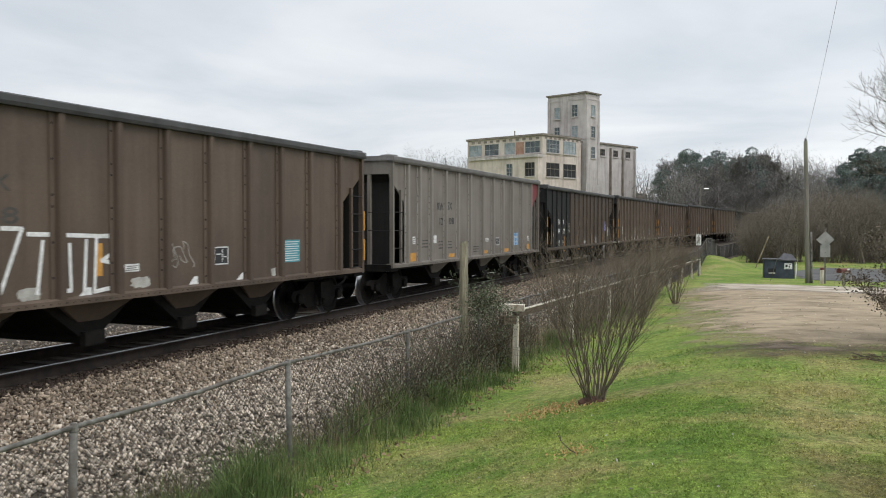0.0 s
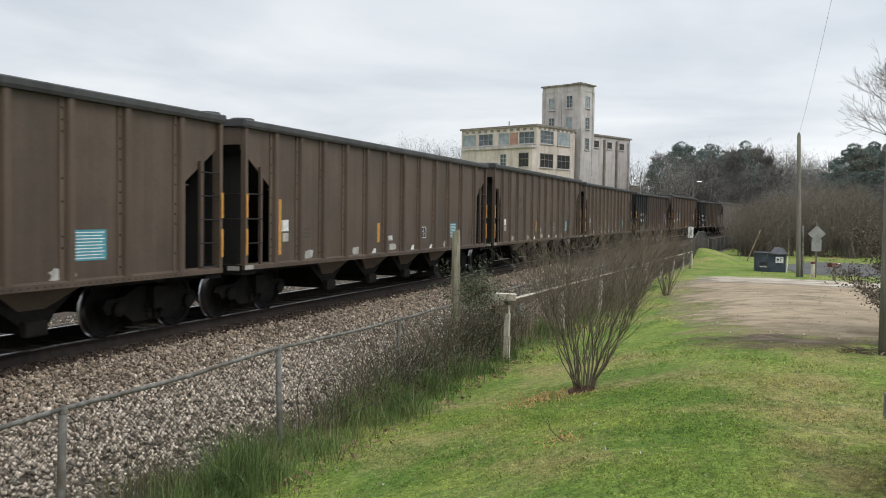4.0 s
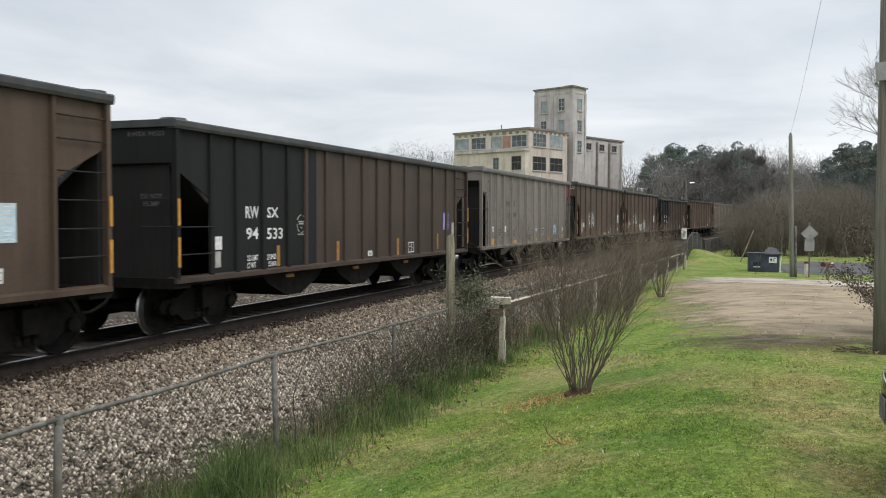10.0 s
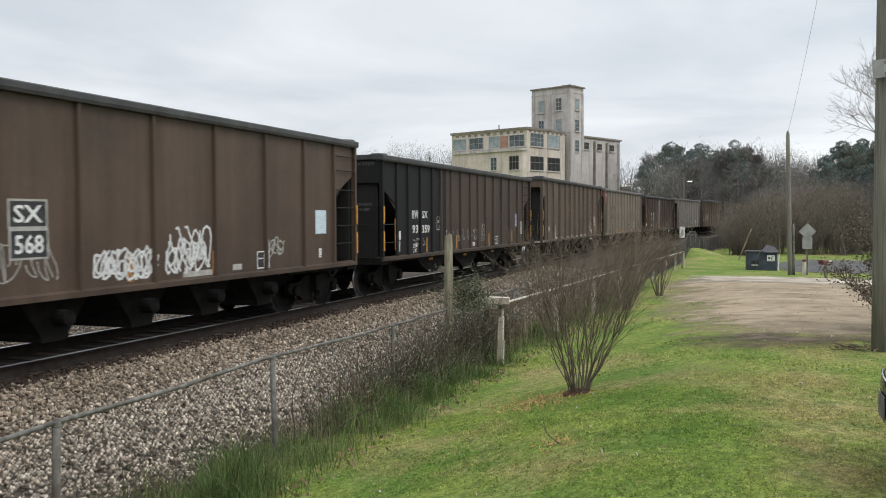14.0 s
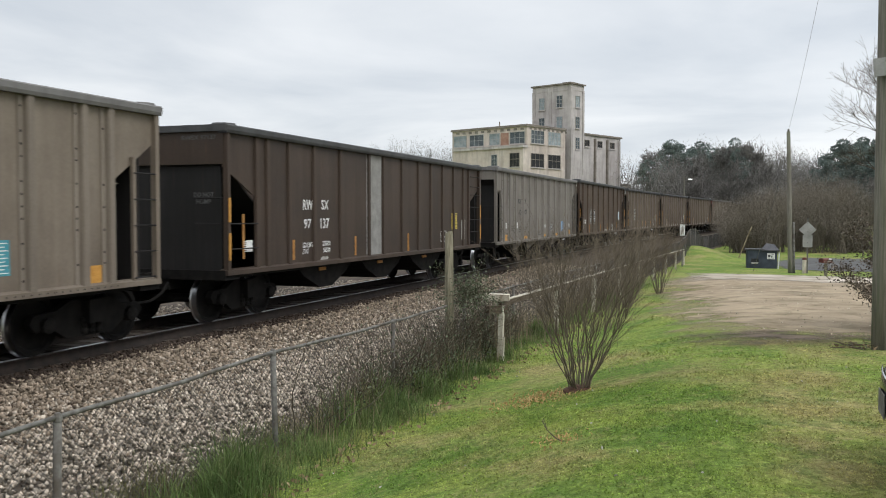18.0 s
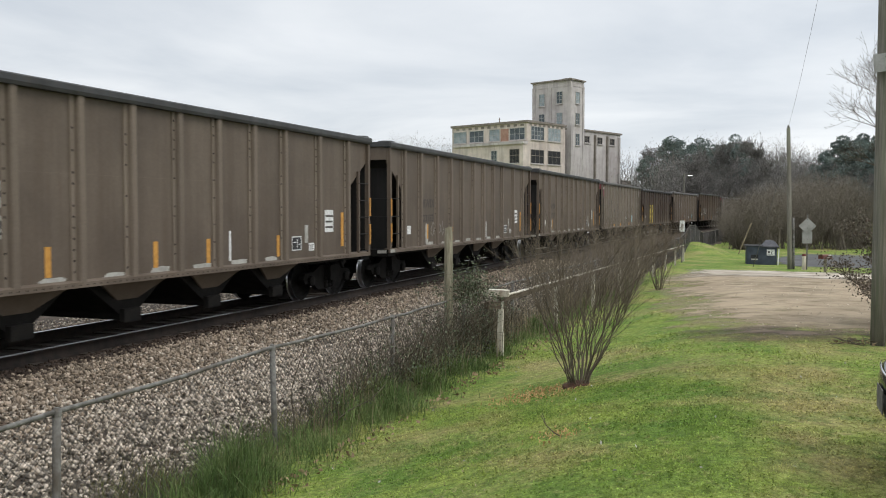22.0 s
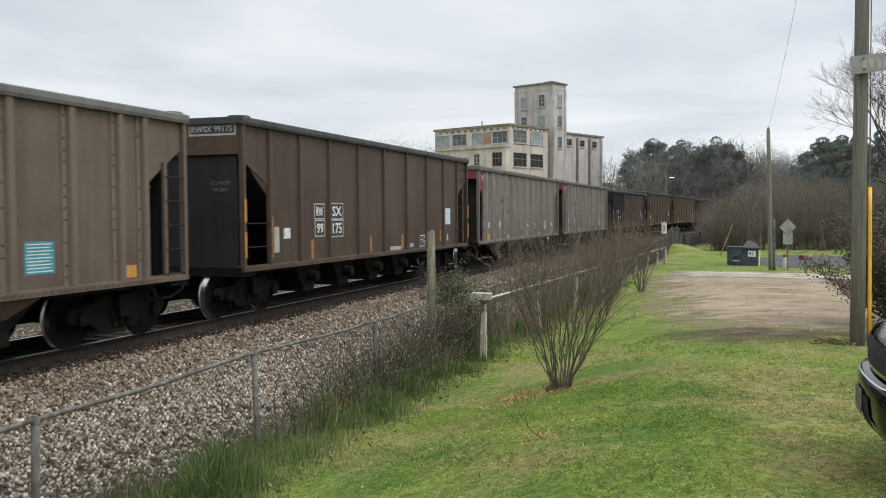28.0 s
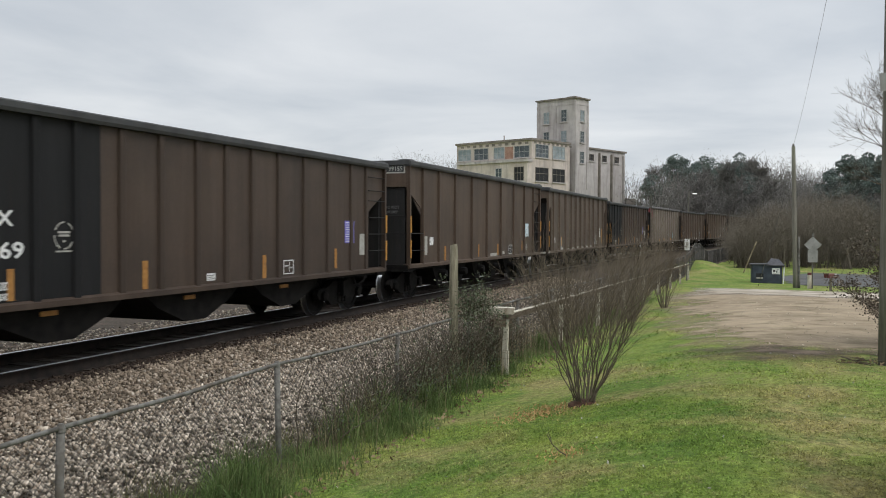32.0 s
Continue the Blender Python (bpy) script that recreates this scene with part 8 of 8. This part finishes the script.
def woods():
    rnd = random.Random(40)
    # thicket on the near edge of the woods
    w = Twigs(41)
    for k in range(150):
        px, d = rnd.uniform(1250, 1660), rnd.uniform(64, 92)
        x, y = ray_xy(px + 26, d)
        if clear_of_track(x, y, 4.5) and poly_depth(np.array([x]), np.array([y]), ROAD)[0] < -1.0 and not (1470 < px < 1540 and d > 70):
            top = 18 + 36 * float(smooth((px - 1262) / 110)) + rnd.uniform(-22, 16)
            h = max(1.8, height_to(top, d, ground_at(x, y)))
            w.plant(x, y, h, rnd.uniform(1.0, 1.7), 760, 0.48, 0.0075, 9, 0.12)
    w.object("thicket", M_BRUSH, "dense brown leafless thicket at the edge of the woods", "thicket")
    # bare trees in rows behind it, and beyond the train
    w = Twigs(42)
    for d0, top, step, lo in ((186, 121, 10.0, 1092), (164, 112, 11.5, 1120), (142, 100, 12.5, 1180), (118, 80, 14.0, 1262), (102, 60, 16.0, 1300), (238, 120, 8.0, 1270), (218, 112, 8.5, 1262)):
        px = lo
        while px < (1740 if d0 < 200 else 1450):
            d = d0 + rnd.uniform(-9, 9)
            x, y = ray_xy(px, d)
            if clear_of_track(x, y, 7.0):
                t = top + rnd.uniform(-16, 12) - (18 if px < 1150 else 0) + (17 if px > 1335 and 110 < d0 < 150 else 0)
                h = height_to(t, d, ground_at(x, y))
                w.plant(x, y, h, h * rnd.uniform(0.17, 0.26), 640 if px > 1160 else 300, 0.5, 0.008 + 0.00009 * d, 1, rnd.uniform(0.25, 0.42))
            px += step * rnd.uniform(0.7, 1.3)
    for k in range(17):
        px, d = 630 + 13 * k + rnd.uniform(-6, 6), rnd.uniform(205, 240)
        x, y = ray_xy(px, d)
        w.plant(x, y, height_to(rnd.uniform(104, 138), d, ground_at(x, y)), rnd.uniform(2.2, 3.4), 520, 0.75, 0.02)
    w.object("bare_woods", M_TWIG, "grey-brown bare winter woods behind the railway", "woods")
    # evergreen depths of the woods, their colour paled as by haze
    rg = np.random.RandomState(3)
    n = 110000
    px, d = rg.uniform(1105, 1800, n), rg.uniform(120, 200, n)
    x, y = (px - 758) / 1561 * d, d
    tall = 8.2 + 1.4 * np.sin(px / 37.0) + 1.0 * np.sin(px / 13.0 + d / 9)
    z = terrain(x, y) + tall * rg.uniform(0, 1, n) ** 0.8 * (d / 140)
    far = rg.uniform(0, 1, n) < 0.2
    d = np.where(far, rg.uniform(206, 250, n), d)
    px = np.where(far, rg.uniform(1262, 1450, n), px)
    x, y = np.where(far, (px - 784) / 1561 * d, x), d
    z = np.where(far, terrain(x, y) + tall * rg.uniform(0, 1, n) ** 0.8 * 1.6, z)
    m = clear_of_track(x, y, 8.0) & ~((px < 1245) & (d < 165))
    th = thing("hazy_wood_depths", "evergreen understorey deep in the woods, paled in colour for haze", "woods", kind="stuff")
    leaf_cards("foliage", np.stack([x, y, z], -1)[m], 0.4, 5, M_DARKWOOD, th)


woods()
PINES = [(1186, 168, 135), (1200, 172, 124), (1229, 165, 128), (1258, 160, 116), (1276, 150, 118), (1299, 146, 134), (1140, 182, 100)]
EVERGREENS = [(1452, 125, 104), (1470, 118, 124), (1490, 112, 134), (1515, 118, 138), (1548, 108, 137), (1585, 104, 140), (1620, 96, 135), (1655, 100, 130)]
for k, (px, d, up) in enumerate(PINES):
    x, y = ray_xy(px, d)
    pine(x, y, height_to(up, d, ground_at(x, y)), 60 + k, 0.60 if k % 2 else 0.66)
for k, (px, d, up) in enumerate(EVERGREENS):
    x, y = ray_xy(px, d)
    pine(x, y, height_to(up, d, ground_at(x, y)), 90 + k, 0.16, "dense evergreen with branches to near the ground, paled in colour for haze")
for k, (px, d, h, sp) in enumerate(((1612, 52, 13.2, 0.75), (1345, 128, 12.0, 0.9), (1288, 132, 12.2, 0.9), (1230, 140, 11.5, 0.8), (1150, 185, 15.0, 0.9))):
    x, y = ray_xy(px, d)
    bare_tree(x, y, h, 80 + k, "tall bare deciduous tree with fine spreading branches" if k == 0 else "bare grey deciduous tree in the woods", sp, 4, 0.0065 if k == 0 else 0.02, wood=M_VINE if k == 0 else None, first=3 if k == 0 else 2)


def street_light():
    x, y = ray_xy(1197, 92)
    if not clear_of_track(x, y, 5):
        x, y = ray_xy(1206, 100)
    z = ground_at(x, y)
    th = thing("street_light", "grey street light pole with a small lit lamp arm", "street light", pose(x, y, z))
    part("pole", Geo().tube([(0, 0, -0.3), (0, 0, 7.2)], 0.08, 8), M_POLE, th)
    part("arm", Geo().tube([(0, 0, 6.9), (0.25, 0, 7.05), (0.5, 0, 7.07)], 0.035, 6), M_GALV, th)
    m = bpy.data.materials.new("lit_lamp")
    m.use_nodes = True
    m.node_tree.nodes["Principled BSDF"].inputs["Emission Color"].default_value = (1, 1, 0.98, 1)
    m.node_tree.nodes["Principled BSDF"].inputs["Emission Strength"].default_value = 1.5
    part("lamp_head", Geo().box(0.4, 0.95, -0.12, 0.12, 7.0, 7.12, 0.04), M_GALV, th)
    part("lens", Geo().box(0.45, 0.9, -0.1, 0.1, 6.93, 7.0), m, th)


street_light()


build_ties()


def motions():
    """The train rolls by; its wheels turn while they pass in view."""
    for car, axles, s0 in TRAIN:
        ts = np.arange(0, 32.01, 0.4)
        walk(car, [(float(t), car_pose(s0 - float(run_of(t)))) for t in ts])
        for ws, x in axles:
            near = [k / 30 for k in range(0, 961) if -6 < s0 + x - run_of(k / 30) < 46]
            times = [0.0] + [t for t in near if 0 < t < 32] + [32.0]
            lo, hi = (near[0], near[-1]) if near else (0.0, 0.0)
            rows = [(t, pose(x, 0, WHEEL_R) @ Matrix.Rotation(-run_of(min(max(t, lo), hi)) / WHEEL_R, 4, "Y")) for t in times]
            walk(ws, rows)


motions()
